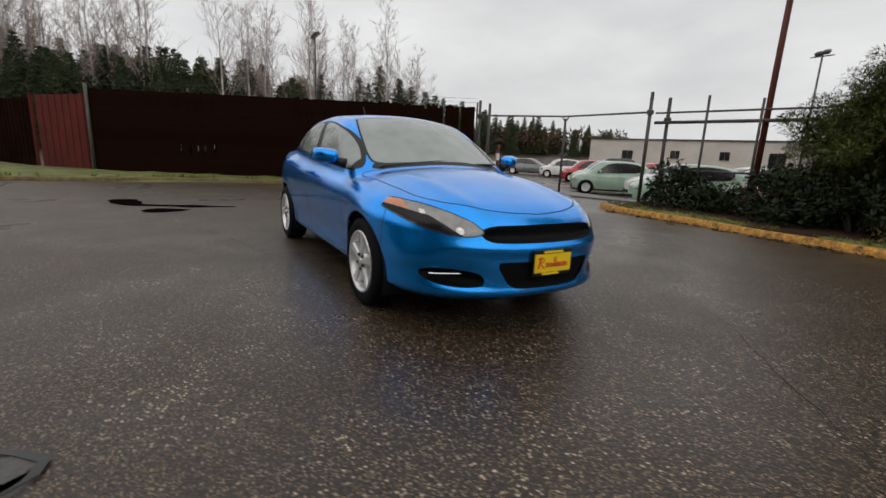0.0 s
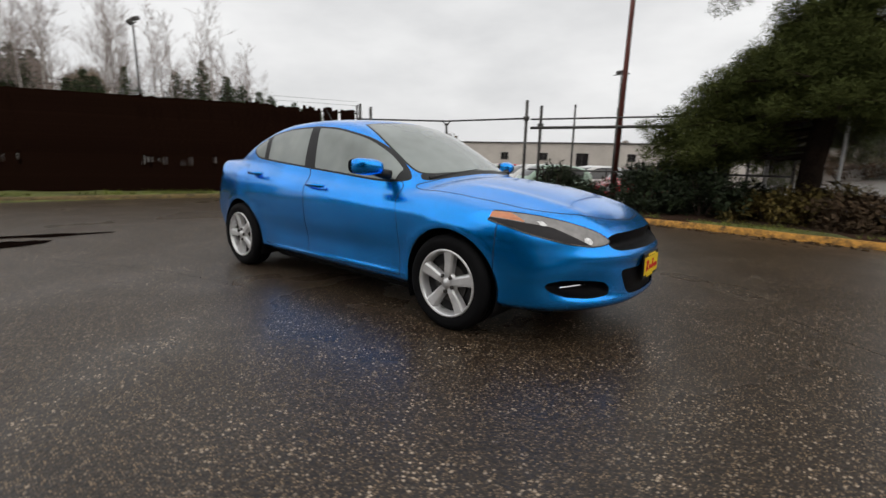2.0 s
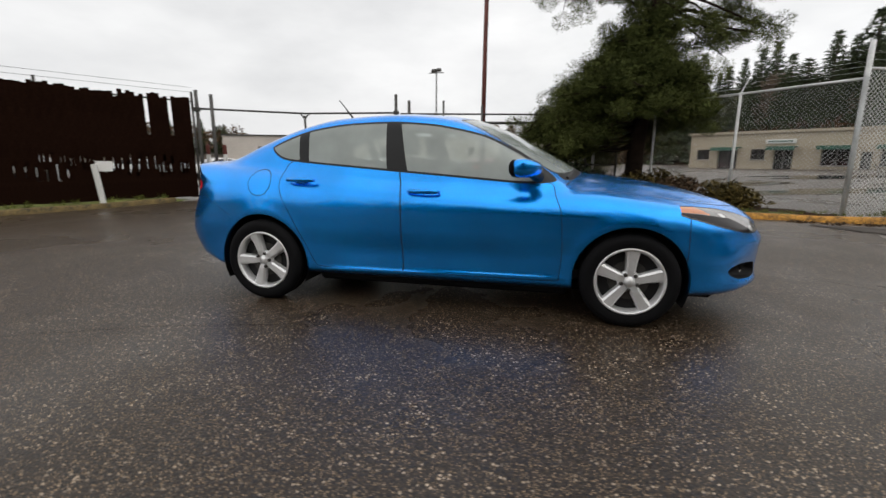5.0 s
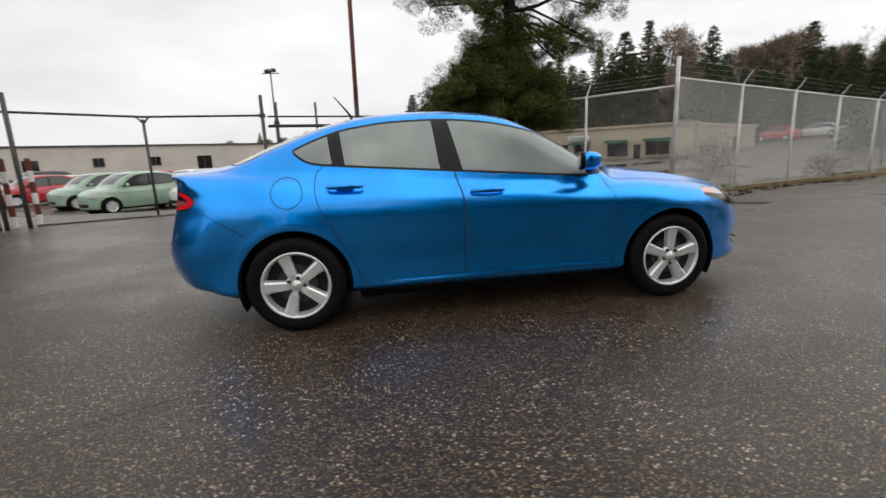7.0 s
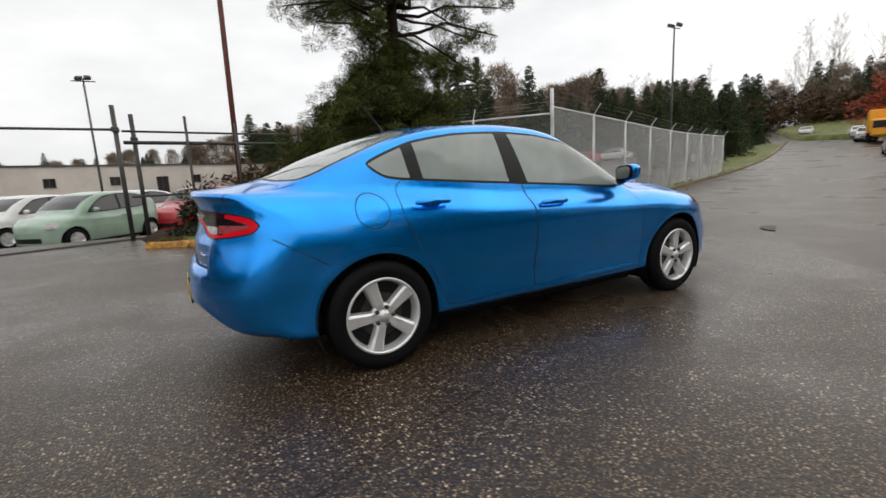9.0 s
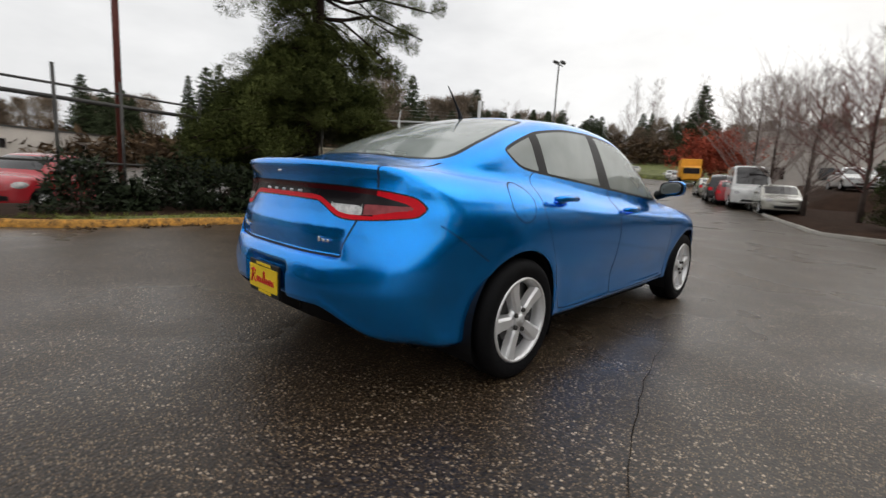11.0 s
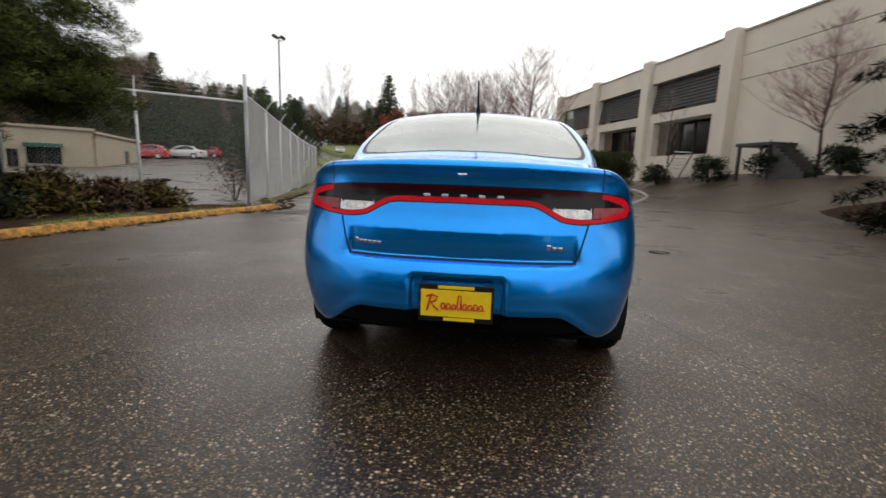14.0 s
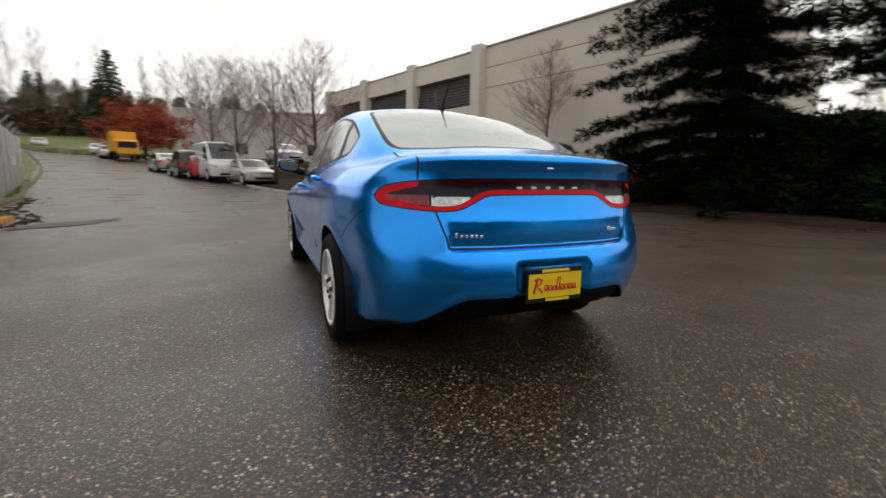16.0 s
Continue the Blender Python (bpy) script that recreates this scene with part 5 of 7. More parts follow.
def build_red_panels():
    for i, (a, b) in enumerate((((-14.25, -4.6), (-16.0, -6.2)), ((-16.05, -6.25), (-20.5, -9.0)))):
        fence = thing("red_panel_fence", ("dark red ribbed metal panel fence", "dark brown ribbed metal panel fence")[i], "fence", group="red fence panels")
        a, b = Vector(a), Vector(b)
        u = (b - a).normalized()
        n = int((b - a).length / 0.16)
        for k in range(n):
            bm = bmesh.new()
            p, q = a + u * (k * 0.16), a + u * (k * 0.16 + 0.155)
            off = 0.018 if k % 2 else 0.0
            m = pose(p.x + u.y * off, p.y - u.x * off, 0.1, 0, 0, math.degrees(math.atan2(u.y, u.x)))
            box(bm, (0, -0.012, 0), ((q - p).length, 0.012, 2.35 - 0.08 * i), 0.004, m)
            part("rib", bm, RED_WALL if i == 0 else SLAT, fence)
        bm = bmesh.new()
        strut(bm, (a.x, a.y, -0.1), (a.x, a.y, 2.5), 0.05)
        part("post", bm, RED_WALL, fence)


def build_gate():
    gate = thing("cantilever_gate", "open sliding gate frame of dark weathered steel pipes", "gate")
    L, A, M = Vector((-8.3, 6.62, 0)), Vector((-3.45, 8.65, 0)), Vector((-6.15, 8.35, 0))

    def pipe(name, a, b, r=0.028, mat=DARK_STEEL):
        bm = bmesh.new()
        strut(bm, a, b, r)
        return part(name, bm, mat, gate, smooth=True)

    for p, top in ((L, 2.85), (L + Vector((0.32, 0.16, 0)), 2.75), (A, 2.88), (A + Vector((0.28, 0.35, 0)), 2.75)):
        pipe("gate_post", (p.x, p.y, -0.1), (p.x, p.y, top), 0.045, DARK_STEEL)
    pipe("mid_post", (M.x, M.y, -0.1), (M.x, M.y, 2.32), 0.035)
    pipe("top_rail", (L.x, L.y, 2.38), (M.x, M.y, 2.38), 0.026)
    pipe("top_rail", (M.x, M.y, 2.38), (A.x, A.y, 2.38), 0.026)
    for s in (-1, 1):
        pipe("mid_brace", (M.x, M.y, 2.22), (M.x + s * 0.12, M.y + s * 0.03, 2.37), 0.02)
    for k, (x, y, z) in enumerate(((A.x, A.y, 2.38), (L.x, L.y, 2.36), (A.x + 0.28, A.y + 0.35, 2.2))):
        bm = bmesh.new()
        box(bm, (x - 0.07, y - 0.07, z - 0.06), (x + 0.07, y + 0.07, z + 0.06), 0.02)
        part("roller_bracket", bm, DARK_STEEL, gate)
    bm = bmesh.new()
    u = (A - L).normalized()
    box(bm, (0, -0.06, -0.01), ((A - L).length + 1.0, 0.06, 0.035), 0.01, pose(L.x + 0.2, L.y + 0.55, 0, 0, 0, math.degrees(math.atan2(u.y, u.x)) - 3))
    part("ground_track", bm, DARK_STEEL, gate)
    rack = thing("pipe_fence", "weathered steel pipe fence with two top rails", "fence")
    B = Vector((6.0, 1.45, 0)).normalized()
    end = A + B * 6.4

    def rail(name, a, b, r=0.028, mat=DARK_STEEL):
        bm = bmesh.new()
        strut(bm, a, b, r)
        part(name, bm, mat, rack, smooth=True)

    for z, r in ((2.36, 0.024), (2.12, 0.04), (0.95, 0.024)):
        rail("rail", (A.x + 0.1, A.y + 0.1, z), (end.x, end.y, z), r)
    for s, top in ((1.35, 2.72), (2.45, 2.6), (4.1, 2.58), (5.5, 2.55), (6.4, 2.5)):
        p = A + B * s
        rail("post", (p.x, p.y, -0.1), (p.x, p.y, top), 0.03, DARK_STEEL)


build_slat_fence()
build_red_panels()
build_gate()


def build_post_things():
    pole = thing("utility_pole", "tall red-oxide painted steel pole in the planting bed", "pole")
    bm = bmesh.new()
    tube(bm, [(-1.08, 9.45, -0.2), (-1.05, 9.46, 4), (-0.98, 9.48, 11)], [0.068, 0.063, 0.055], 12)
    part("shaft", bm, RUST_RED, pole, smooth=True)
    bm = bmesh.new()
    lathe(bm, [(0.20, 0.0), (0.20, 0.16), (0.17, 0.2), (0.02, 0.2)], 16, "z", Matrix.Translation((-1.08, 9.45, 0.02)))
    part("footing", bm, CONCRETE, pole)
    for x, y, h, heads in ((-5.86, 23.4, 6.25, ((-0.18, 0.1), (0.18, -0.1))), (-20.6, 4.4, 6.8, ((-0.35, 0), (0.35, 0))), (20.1, 11.75, 7.95, ((0.25, -0.1), (0.0, 0.2)))):
        lamp = thing("floodlight_mast", "slim steel floodlight mast with two lamp heads", "lamp post", group="floodlight masts")
        z0 = float(terrain(x, y))
        bm = bmesh.new()
        tube(bm, [(x, y, z0 - 0.3), (x, y, h)], [0.062, 0.038], 10)
        part("mast", bm, DARK_STEEL, lamp, smooth=True)
        bm = bmesh.new()
        strut(bm, (x - 0.45, y, h - 0.12), (x + 0.45, y, h - 0.12), 0.025)
        part("crossbar", bm, DARK_STEEL, lamp)
        for dx, dy in heads:
            bm = bmesh.new()
            box(bm, (-0.14, -0.13, -0.08), (0.14, 0.13, 0.09), 0.035, pose(x + dx, y + dy, h + 0.02, 25, 0, 40 * dx))
            part("lamp_head", bm, DARK_STEEL, lamp)
    # short sign on a pale post by the slat fence
    sign = thing("small_sign", "small pale notice board on a leaning wooden post", "sign")
    bm = bmesh.new()
    box(bm, (-0.045, -0.045, -0.1), (0.045, 0.045, 0.86), 0.008, pose(-8.75, 4.05, 0.1, 3, -4, 20))
    part("post", bm, WHITE, sign)
    bm = bmesh.new()
    box(bm, (-0.16, -0.012, 0.70), (0.16, 0.012, 0.92), 0.006, pose(-8.67, 4.12, 0.1, 0, 0, 25))
    part("board", bm, WHITE, sign)
    # striped barrier posts by the gate
    for i, (x, y) in enumerate(((-8.45, 7.05), (-8.15, 7.35))):
        post = thing("striped_barrier_post", "red and white striped steel barrier post", "bollard", group="barrier posts")
        for k in range(6):
            bm = bmesh.new()
            lathe(bm, [(0.055, 0), (0.055, 0.24)], 12, "z", Matrix.Translation((x, y, 0.24 * k)))
            part("band", bm, RUST_RED if k % 2 else WHITE, post)
        bm = bmesh.new()
        lathe(bm, [(0.055, 0), (0.04, 0.03), (0.001, 0.04)], 12, "z", Matrix.Translation((x, y, 1.44)))
        part("cap", bm, RUST_RED, post)


build_post_things()


# ---- buildings ----
def build_office():
    """Two-storey beige office block with piers, upper shaded window bands and dark lower windows."""
    house = thing("office_building", "two-storey beige stucco office building with dark window bays", "building")
    P1 = Vector((23.5, -12.9))
    u = Vector((7.3, 2.05)).normalized()
    out = Vector((-u.y, u.x))
    turn = math.degrees(math.atan2(u.y, u.x))
    zb, zt, bay = 0.4, 9.0, 7.58

    def slab(name, s0, s1, z0, z1, d0, d1, mat, parent=house, bevel=0.0, label=""):
        """s along the front, d outwards."""
        bm = bmesh.new()
        box(bm, (s0, d0, z0), (s1, d1, z1), bevel, pose(P1.x, P1.y, 0, 0, 0, turn))
        return part(name, bm, mat, parent, label)

    bays = 3
    slab("core", -15, bays * bay, zb - 1, 8.6, -14, -1.4, STUCCO)
    slab("roof", -15, bays * bay, 8.62, 8.8, -14, -0.5, CONCRETE)
    # plain wing with reveal lines
    z = zb - 1
    for z0, z1 in ((zb - 1, 6.62), (6.66, 7.88), (7.92, 9.15)):
        slab("wall_panel", -15, -0.45, z0, z1, -0.6, -0.2, STUCCO)
    slab("coping", -15, -0.45, 9.15, 9.25, -0.65, -0.12, CONCRETE)
    slab("backing_wall", -15, -0.45, zb - 1, 9.1, -1.4, -0.61, CONCRETE)
    for k in range(bays + 1):
        slab("pier", k * bay - 0.45, k * bay + 0.45, zb - 1, 9.35, -0.6, 0.35, STUCCO, bevel=0.02)
    for k in range(bays):
        a, b = k * bay + 0.45, (k + 1) * bay - 0.45
        slab("parapet", a, b, 7.75, 9.05, -0.5, 0.0, STUCCO)
        slab("coping", a, b, 9.05, 9.15, -0.55, 0.05, CONCRETE)
        slab("spandrel", a, b, 5.05, 5.65, -0.5, 0.0, STUCCO)
        slab("plinth_wall", a, b, zb - 1, 2.75, -0.5, 0.0, STUCCO)
        up = slab("upper_window", a + 0.3, b - 0.1, 5.65, 7.75, -1.35, -1.2, WINDOW_DARK, label="dark upper window under a slatted shade")
        for j in range(9):
            f = j / 9
            slab("shade_slat", a + 0.15, b - 0.05, 7.70 - 1.9 * f - 0.16, 7.70 - 1.9 * f, -0.40 + 0.3 * f - 0.04, -0.40 + 0.3 * f, DARK_STEEL, up)
        low = slab("lower_window", a + 0.6, b - 0.6, 2.75, 5.05, -1.35, -1.2, WINDOW_DARK, label="dark recessed lower window")
        slab("jamb", a, a + 0.6, 2.75, 5.05, -0.5, 0.0, STUCCO, low)
        slab("jamb", b - 0.6, b, 2.75, 5.05, -0.5, 0.0, STUCCO, low)
        for j in range(1, 4):
            x = a + 0.6 + (b - a - 1.2) * j / 4
            slab("mullion", x - 0.03, x + 0.03, 2.75, 5.05, -1.2, -1.12, DARK_STEEL, low)
    # outside stair by the plain wing
    stair = thing("outside_stair", "dark steel stair and landing against the office wall", "stair")
    for j in range(8):
        bm = bmesh.new()
        box(bm, (-6.5 + 0.22 * j, 0.3, 0.6), (-6.5 + 0.22 * (j + 1), 1.4, 1.65 + 0.17 * j), 0.01, pose(P1.x, P1.y, 0, 0, 0, turn))
        part("step", bm, DARK_STEEL, stair)
    bm = bmesh.new()
    box(bm, (-4.74, 0.0, 2.86), (-2.7, 1.5, 3.02), 0.02, pose(P1.x, P1.y, 0, 0, 0, turn))
    part("landing", bm, DARK_STEEL, stair)
    for x in (-4.6, -2.85):
        bm = bmesh.new()
        box(bm, (x - 0.06, 1.3, 0.6), (x + 0.06, 1.42, 2.86), 0.0, pose(P1.x, P1.y, 0, 0, 0, turn))
        part("landing_post", bm, DARK_STEEL, stair)
    pale = thing("entrance_steps", "pale concrete entrance steps below the office windows", "stair")
    for j in range(6):
        bm = bmesh.new()
        box(bm, (1.8 + 0.15 * j, 0.4, 2.80 - 0.19 * j), (1.8 + 0.15 * (j + 1), 1.5, 2.86 - 0.19 * j), 0.01, pose(P1.x, P1.y, 0, 0, 0, turn))
        part("step", bm, WHITE, pale)
    for d in (0.36, 1.50):
        bm = bmesh.new()
        frame_at = pose(P1.x, P1.y, 0, 0, 0, turn)
        strut(bm, frame_at @ Vector((1.8, d, 2.74)), frame_at @ Vector((2.95, d, 1.1)), 0.04, 6)
        part("stringer", bm, DARK_STEEL, pale)


def build_shed(name, label, a, b, z0, z1, depth, wall, wins, doors, roof=DARK_STEEL):
    """A long low building: front wall from a to b, with recessed windows and doors cut in it."""
    house = thing(name, label, "building")
    a, b = Vector(a), Vector(b)
    u = b - a
    turn = math.degrees(math.atan2(u.y, u.x))
    n = u.length

    def slab(nm, s0, s1, za, zb, d0, d1, mat, parent=house, bevel=0.0):
        bm = bmesh.new()
        box(bm, (s0, d0, za), (s1, d1, zb), bevel, pose(a.x, a.y, 0, 0, 0, turn))
        return part(nm, bm, mat, parent)

    holes = sorted([(s, w, za, zb, "window") for s, w, za, zb in wins] + [(s, w, z0, zb, "door") for s, w, zb in doors])
    at = 0.0
    for s, w, za, zb, kind in holes:
        slab("wall", at, s, z0 - 1, z1, 0, 0.3, wall)
        slab("wall", s, s + w, zb, z1, 0, 0.3, wall)
        if za > z0:
            slab("wall", s, s + w, z0 - 1, za, 0, 0.3, wall)
        ob = slab(kind, s, s + w, za, zb, 0.14, 0.2, WINDOW_DARK)
        slab("frame", s + w / 2 - 0.03, s + w / 2 + 0.03, za, zb, 0.10, 0.14, DARK_STEEL, ob)
        slab("sill", s - 0.05, s + w + 0.05, za - 0.08, za, -0.06, 0.1, CONCRETE, ob)
        at = s + w
    slab("wall", at, n, z0 - 1, z1, 0, 0.3, wall)
    slab("side_wall", 0, 0.3, z0 - 1, z1, 0.3, depth, wall)
    slab("side_wall", n - 0.3, n, z0 - 1, z1, 0.3, depth, wall)
    slab("back_wall", 0, n, z0 - 1, z1, depth, depth + 0.3, wall)
    slab("roof", -0.15, n + 0.15, z1, z1 + 0.16, -0.15, depth + 0.45, roof)
    slab("ceiling_slab", 0.3, n - 0.3, z1 - 0.3, z1 - 0.2, 0.3, depth, BLACK)
    return house


build_office()
build_shed("warehouse", "long low pale weathered warehouse with small dark windows", (-37.5, 44.0), (13.0, 66.0), -0.5, 3.75, 9, STUCCO_PALE,
           [(s, 1.0, 1.7, 2.6) for s in (9.5, 14.5, 25, 30.5, 39, 46)], [(4.0, 1.3, 2.5), (19.0, 1.5, 2.6), (35.0, 1.3, 2.5)])
SHOP_END, SHOP_CORNER = Vector((11.6, 34.5)), Vector((21.94, 25.13))
build_shed("tan_shop", "low tan block building with dark shop windows", SHOP_END, SHOP_CORNER, 0.45, 2.9, 6, STUCCO_TAN,
           [(0.5, 0.9, 1.15, 1.85), (4.1, 0.9, 1.15, 1.85), (8.05, 1.5, 0.8, 1.9), (10.8, 1.6, 0.8, 2.0)], [(2.0, 1.3, 1.9), (5.5, 1.1, 1.9), (9.95, 0.5, 1.6)], STUCCO_TAN)
build_shed("tan_shop_wing", "tan block wing of the shop building", (22.2, 25.2), (31.6, 30.1), 0.45, 2.75, 5, STUCCO_TAN, [], [(6.2, 1.1, 1.9)], STUCCO_TAN)
SHOP_TURN = math.degrees(math.atan2(SHOP_CORNER.y - SHOP_END.y, SHOP_CORNER.x - SHOP_END.x))
SHOP = pose(SHOP_END.x, SHOP_END.y, 0, 0, 0, SHOP_TURN)
sign = thing("shop_sign", "white shop sign with dark unreadable lettering bars", "sign")
bm = bmesh.new()
box(bm, (5.0, -0.12, 2.20), (6.7, -0.02, 2.46), 0.01, SHOP)
part("board", bm, WHITE, sign)
for k in range(8):
    bm = bmesh.new()
    box(bm, (5.15 + 0.18 * k, -0.14, 2.27), (5.27 + 0.18 * k, -0.121, 2.39), 0.0, SHOP)
    part("letter_bar", bm, GREEN_PAINT, sign)
for x, w in ((2.65, 0.9), (6.05, 0.8), (8.8, 0.85), (11.6, 0.9)):
    aw = thing("shop_awning", "small dark green awning over a shop opening", "awning", group="shop awnings")
    bm = bmesh.new()
    box(bm, (x - w, -0.7, 1.94), (x + w, -0.02, 2.00), 0.01, SHOP)
    part("canopy", bm, GREEN_PAINT, aw)
    bm = bmesh.new()
    box(bm, (x - w, -0.73, 1.76), (x + w, -0.70, 1.98), 0.0, SHOP)
    part("valance", bm, GREEN_PAINT, aw)


# ---- plants ----
def leaf_mesh(name, centres, radii, per, size, mat, seed, droop=0.0, flat=0.5, slim=0.22, rounded=False):
    """Clumps of small pointed leaves: per leaves round each centre."""
    rng = np.random.default_rng(seed)
    c = np.repeat(np.asarray(centres, float), per, 0)
    r = np.repeat(np.asarray(radii, float), per)
    n = len(c)
    d = rng.normal(size=(n, 3))
    d /= np.linalg.norm(d, axis=1)[:, None]
    rad = r * rng.uniform(0.25, 1.0, n) ** 0.6
    p = c + d * rad[:, None] * np.array([1, 1, flat])
    way = d * np.array([1, 1, 0.5]) + rng.normal(size=(n, 3)) * 0.55 + np.array([0, 0, 0.25 - droop])
    way /= np.linalg.norm(way, axis=1)[:, None]
    side = np.cross(way, rng.normal(size=(n, 3)))
    side /= np.linalg.norm(side, axis=1)[:, None]
    s = size * rng.uniform(0.6, 1.35, n)[:, None]
    a, b, tip = p - side * s * slim, p + side * s * slim, p + way * s
    puff = d * np.array([1, 1, 0.9]) + np.array([0, 0, 0.55])
    puff /= np.linalg.norm(puff, axis=1)[:, None]
    turned = (np.cross(b - a, tip - a) * puff).sum(1) < 0
    a[turned], b[turned] = b[turned], a[turned].copy()
    v = np.stack([a, b, tip], 1).reshape(-1, 3)
    f = np.arange(3 * n).reshape(-1, 3)
    me = bpy.data.meshes.new(name)
    me.vertices.add(len(v))
    me.vertices.foreach_set("co", v.ravel())
    me.loops.add(3 * n)
    me.loops.foreach_set("vertex_index", f.ravel())
    me.polygons.add(n)
    me.polygons.foreach_set("loop_start", np.arange(0, 3 * n, 3))
    me.materials.append(mat)
    me.update(calc_edges=True)
    me.validate()
    if rounded and len(me.vertices) == 3 * n:
        me.polygons.foreach_set("use_smooth", [True] * n)
        me.normals_split_custom_set_from_vertices(np.repeat(puff, 3, 0))
    return me


def build_pine():
    tree = thing("pine_tree", "large dark green pine with open upper limbs and drooping lower boughs", "tree")
    rnd = random.Random(11)
    bm = bmesh.new()
    trunk = [(3.06, 9.0, -0.1), (3.08, 9.02, 1.2), (3.2, 9.05, 2.6), (3.32, 9.1, 4.4), (3.36, 9.15, 6.5), (3.34, 9.2, 9.0), (3.3, 9.3, 12.5)]
    tube(bm, trunk, [0.25, 0.21, 0.19, 0.17, 0.14, 0.10, 0.03], 12)
    part("trunk", bm, PINE_BARK, tree, smooth=True)
    centres, radii, limbs = [], [], []

    def limb(z, az, length, rise, pads, size, start=0.45):
        """A limb with flat pads of needle tufts; side shoots carry the outer pads."""
        a = radians(az)
        base = Vector((3.3, 9.1, z))
        out = Vector((math.cos(a), math.sin(a), 0))
        side = Vector((-out.y, out.x, 0))
        tip = base + out * length + Vector((0, 0, rise))
        mid = base.lerp(tip, 0.5) + side * rnd.uniform(-0.12, 0.12) * length + Vector((0, 0, rnd.uniform(-0.04, 0.16) * length))
        bend = base.lerp(mid, 0.5) + side * rnd.uniform(-0.07, 0.07) * length + Vector((0, 0, rnd.uniform(-0.06, 0.06) * length))
        limbs.append(((base, bend, mid, tip), 0.025 + 0.010 * length))
        for k in range(pads):
            t = start + (1 - start) * (k + 0.3 + 0.6 * rnd.random()) / pads
            p = base.lerp(mid, t * 2) if t < 0.5 else mid.lerp(tip, t * 2 - 1)
            q = p + side * rnd.uniform(-0.9, 0.9) * (0.16 + 0.20 * length * t) + Vector((0, 0, rnd.uniform(-0.26, 0.24)))
            limbs.append(((p, p.lerp(q, 0.5) + Vector((0, 0, 0.03)), q), 0.014))
            for n in range(2):
                centres.append(q + Vector((rnd.gauss(0, size * 0.5), rnd.gauss(0, size * 0.5), rnd.gauss(0.04, size * 0.38))))
                radii.append(size * rnd.uniform(0.6, 1.05))

    # dense lower boughs, longest towards the gate
    for k in range(96):
        az = rnd.uniform(0, 360)
        reach = 4.3 if 95 < az < 142 else 3.25 if 142 <= az < 225 else 2.3 if 225 <= az < 300 or 60 < az <= 95 else 1.7
        low = 1.35 if 95 < az < 235 else 2.2
        z = low + (4.7 - low) * rnd.random() ** 0.9
        f = max(0.0, (z - 2.4) / 2.35)
        reach *= max(0.12, 1 - f) ** 0.75 * rnd.uniform(0.75, 1.08)
        limb(z, az, reach, -rnd.uniform(0.10, 0.36) * reach, int(2 + 2.2 * reach), 0.34, 0.45)
    for k in range(8):
        limb(2.2 + 0.12 * k, 165 + rnd.uniform(-40, 45), 2.9 + rnd.uniform(-0.4, 0.4), -1.0 + rnd.uniform(-0.25, 0.25), 7, 0.36)
    # open crown above: bare limbs that end in separate pads
    z = 5.25
    while z < 11.8:
        f = (z - 5.5) / 7.0
        for k in range(3):
            az = rnd.uniform(0, 360)
            if z < 5.6 and 235 < az < 310:
                az -= 90
            limb(z + rnd.uniform(-0.15, 0.15), az, (3.2 - 2.1 * max(0, f)) * rnd.uniform(0.55, 1.05), rnd.uniform(-0.5, 1.5), 5, 0.38, 0.46)
        z += 0.46
    for az, length, z, rise in ((178, 2.9, 5.2, 0.3), (190, 2.3, 4.7, 0.35), (200, 2.8, 5.7, 0.5), (350, 3.3, 5.0, 0.2), (335, 3.2, 5.6, 0.1), (5, 3.0, 4.6, -0.3), (352, 2.4, 4.9, -0.9), (15, 2.9, 5.9, -0.2), (340, 2.4, 5.6, -0.7), (150, 2.4, 5.5, 0.3)):
        limb(z, az, length, rise, 4, 0.34, 0.58)
    for az in (330, 345, 2, 16):
        limb(rnd.uniform(4.9, 5.7), az, rnd.uniform(1.5, 2.4), -rnd.uniform(0.9, 1.6), 4, 0.30, 0.5)
    for k in range(10):
        limb(rnd.uniform(5.2, 6.8), rnd.uniform(0, 360), rnd.uniform(0.8, 1.9), rnd.uniform(-0.5, 0.7), 3, 0.32, 0.45)
    for pts, r in limbs:
        bm = bmesh.new()
        tube(bm, pts, [r, r * 0.85, r * 0.65, r * 0.3] if len(pts) == 4 else [r, r * 0.7, r * 0.3], 5)
        part("limb", bm, PINE_BARK, tree, smooth=True)
    part_mesh("crown", leaf_mesh("pine_crown", centres, radii, 400, 0.078, PINE, 4, flat=0.72, slim=0.085, rounded=True), tree, "dense dark green needle clumps", "stuff")


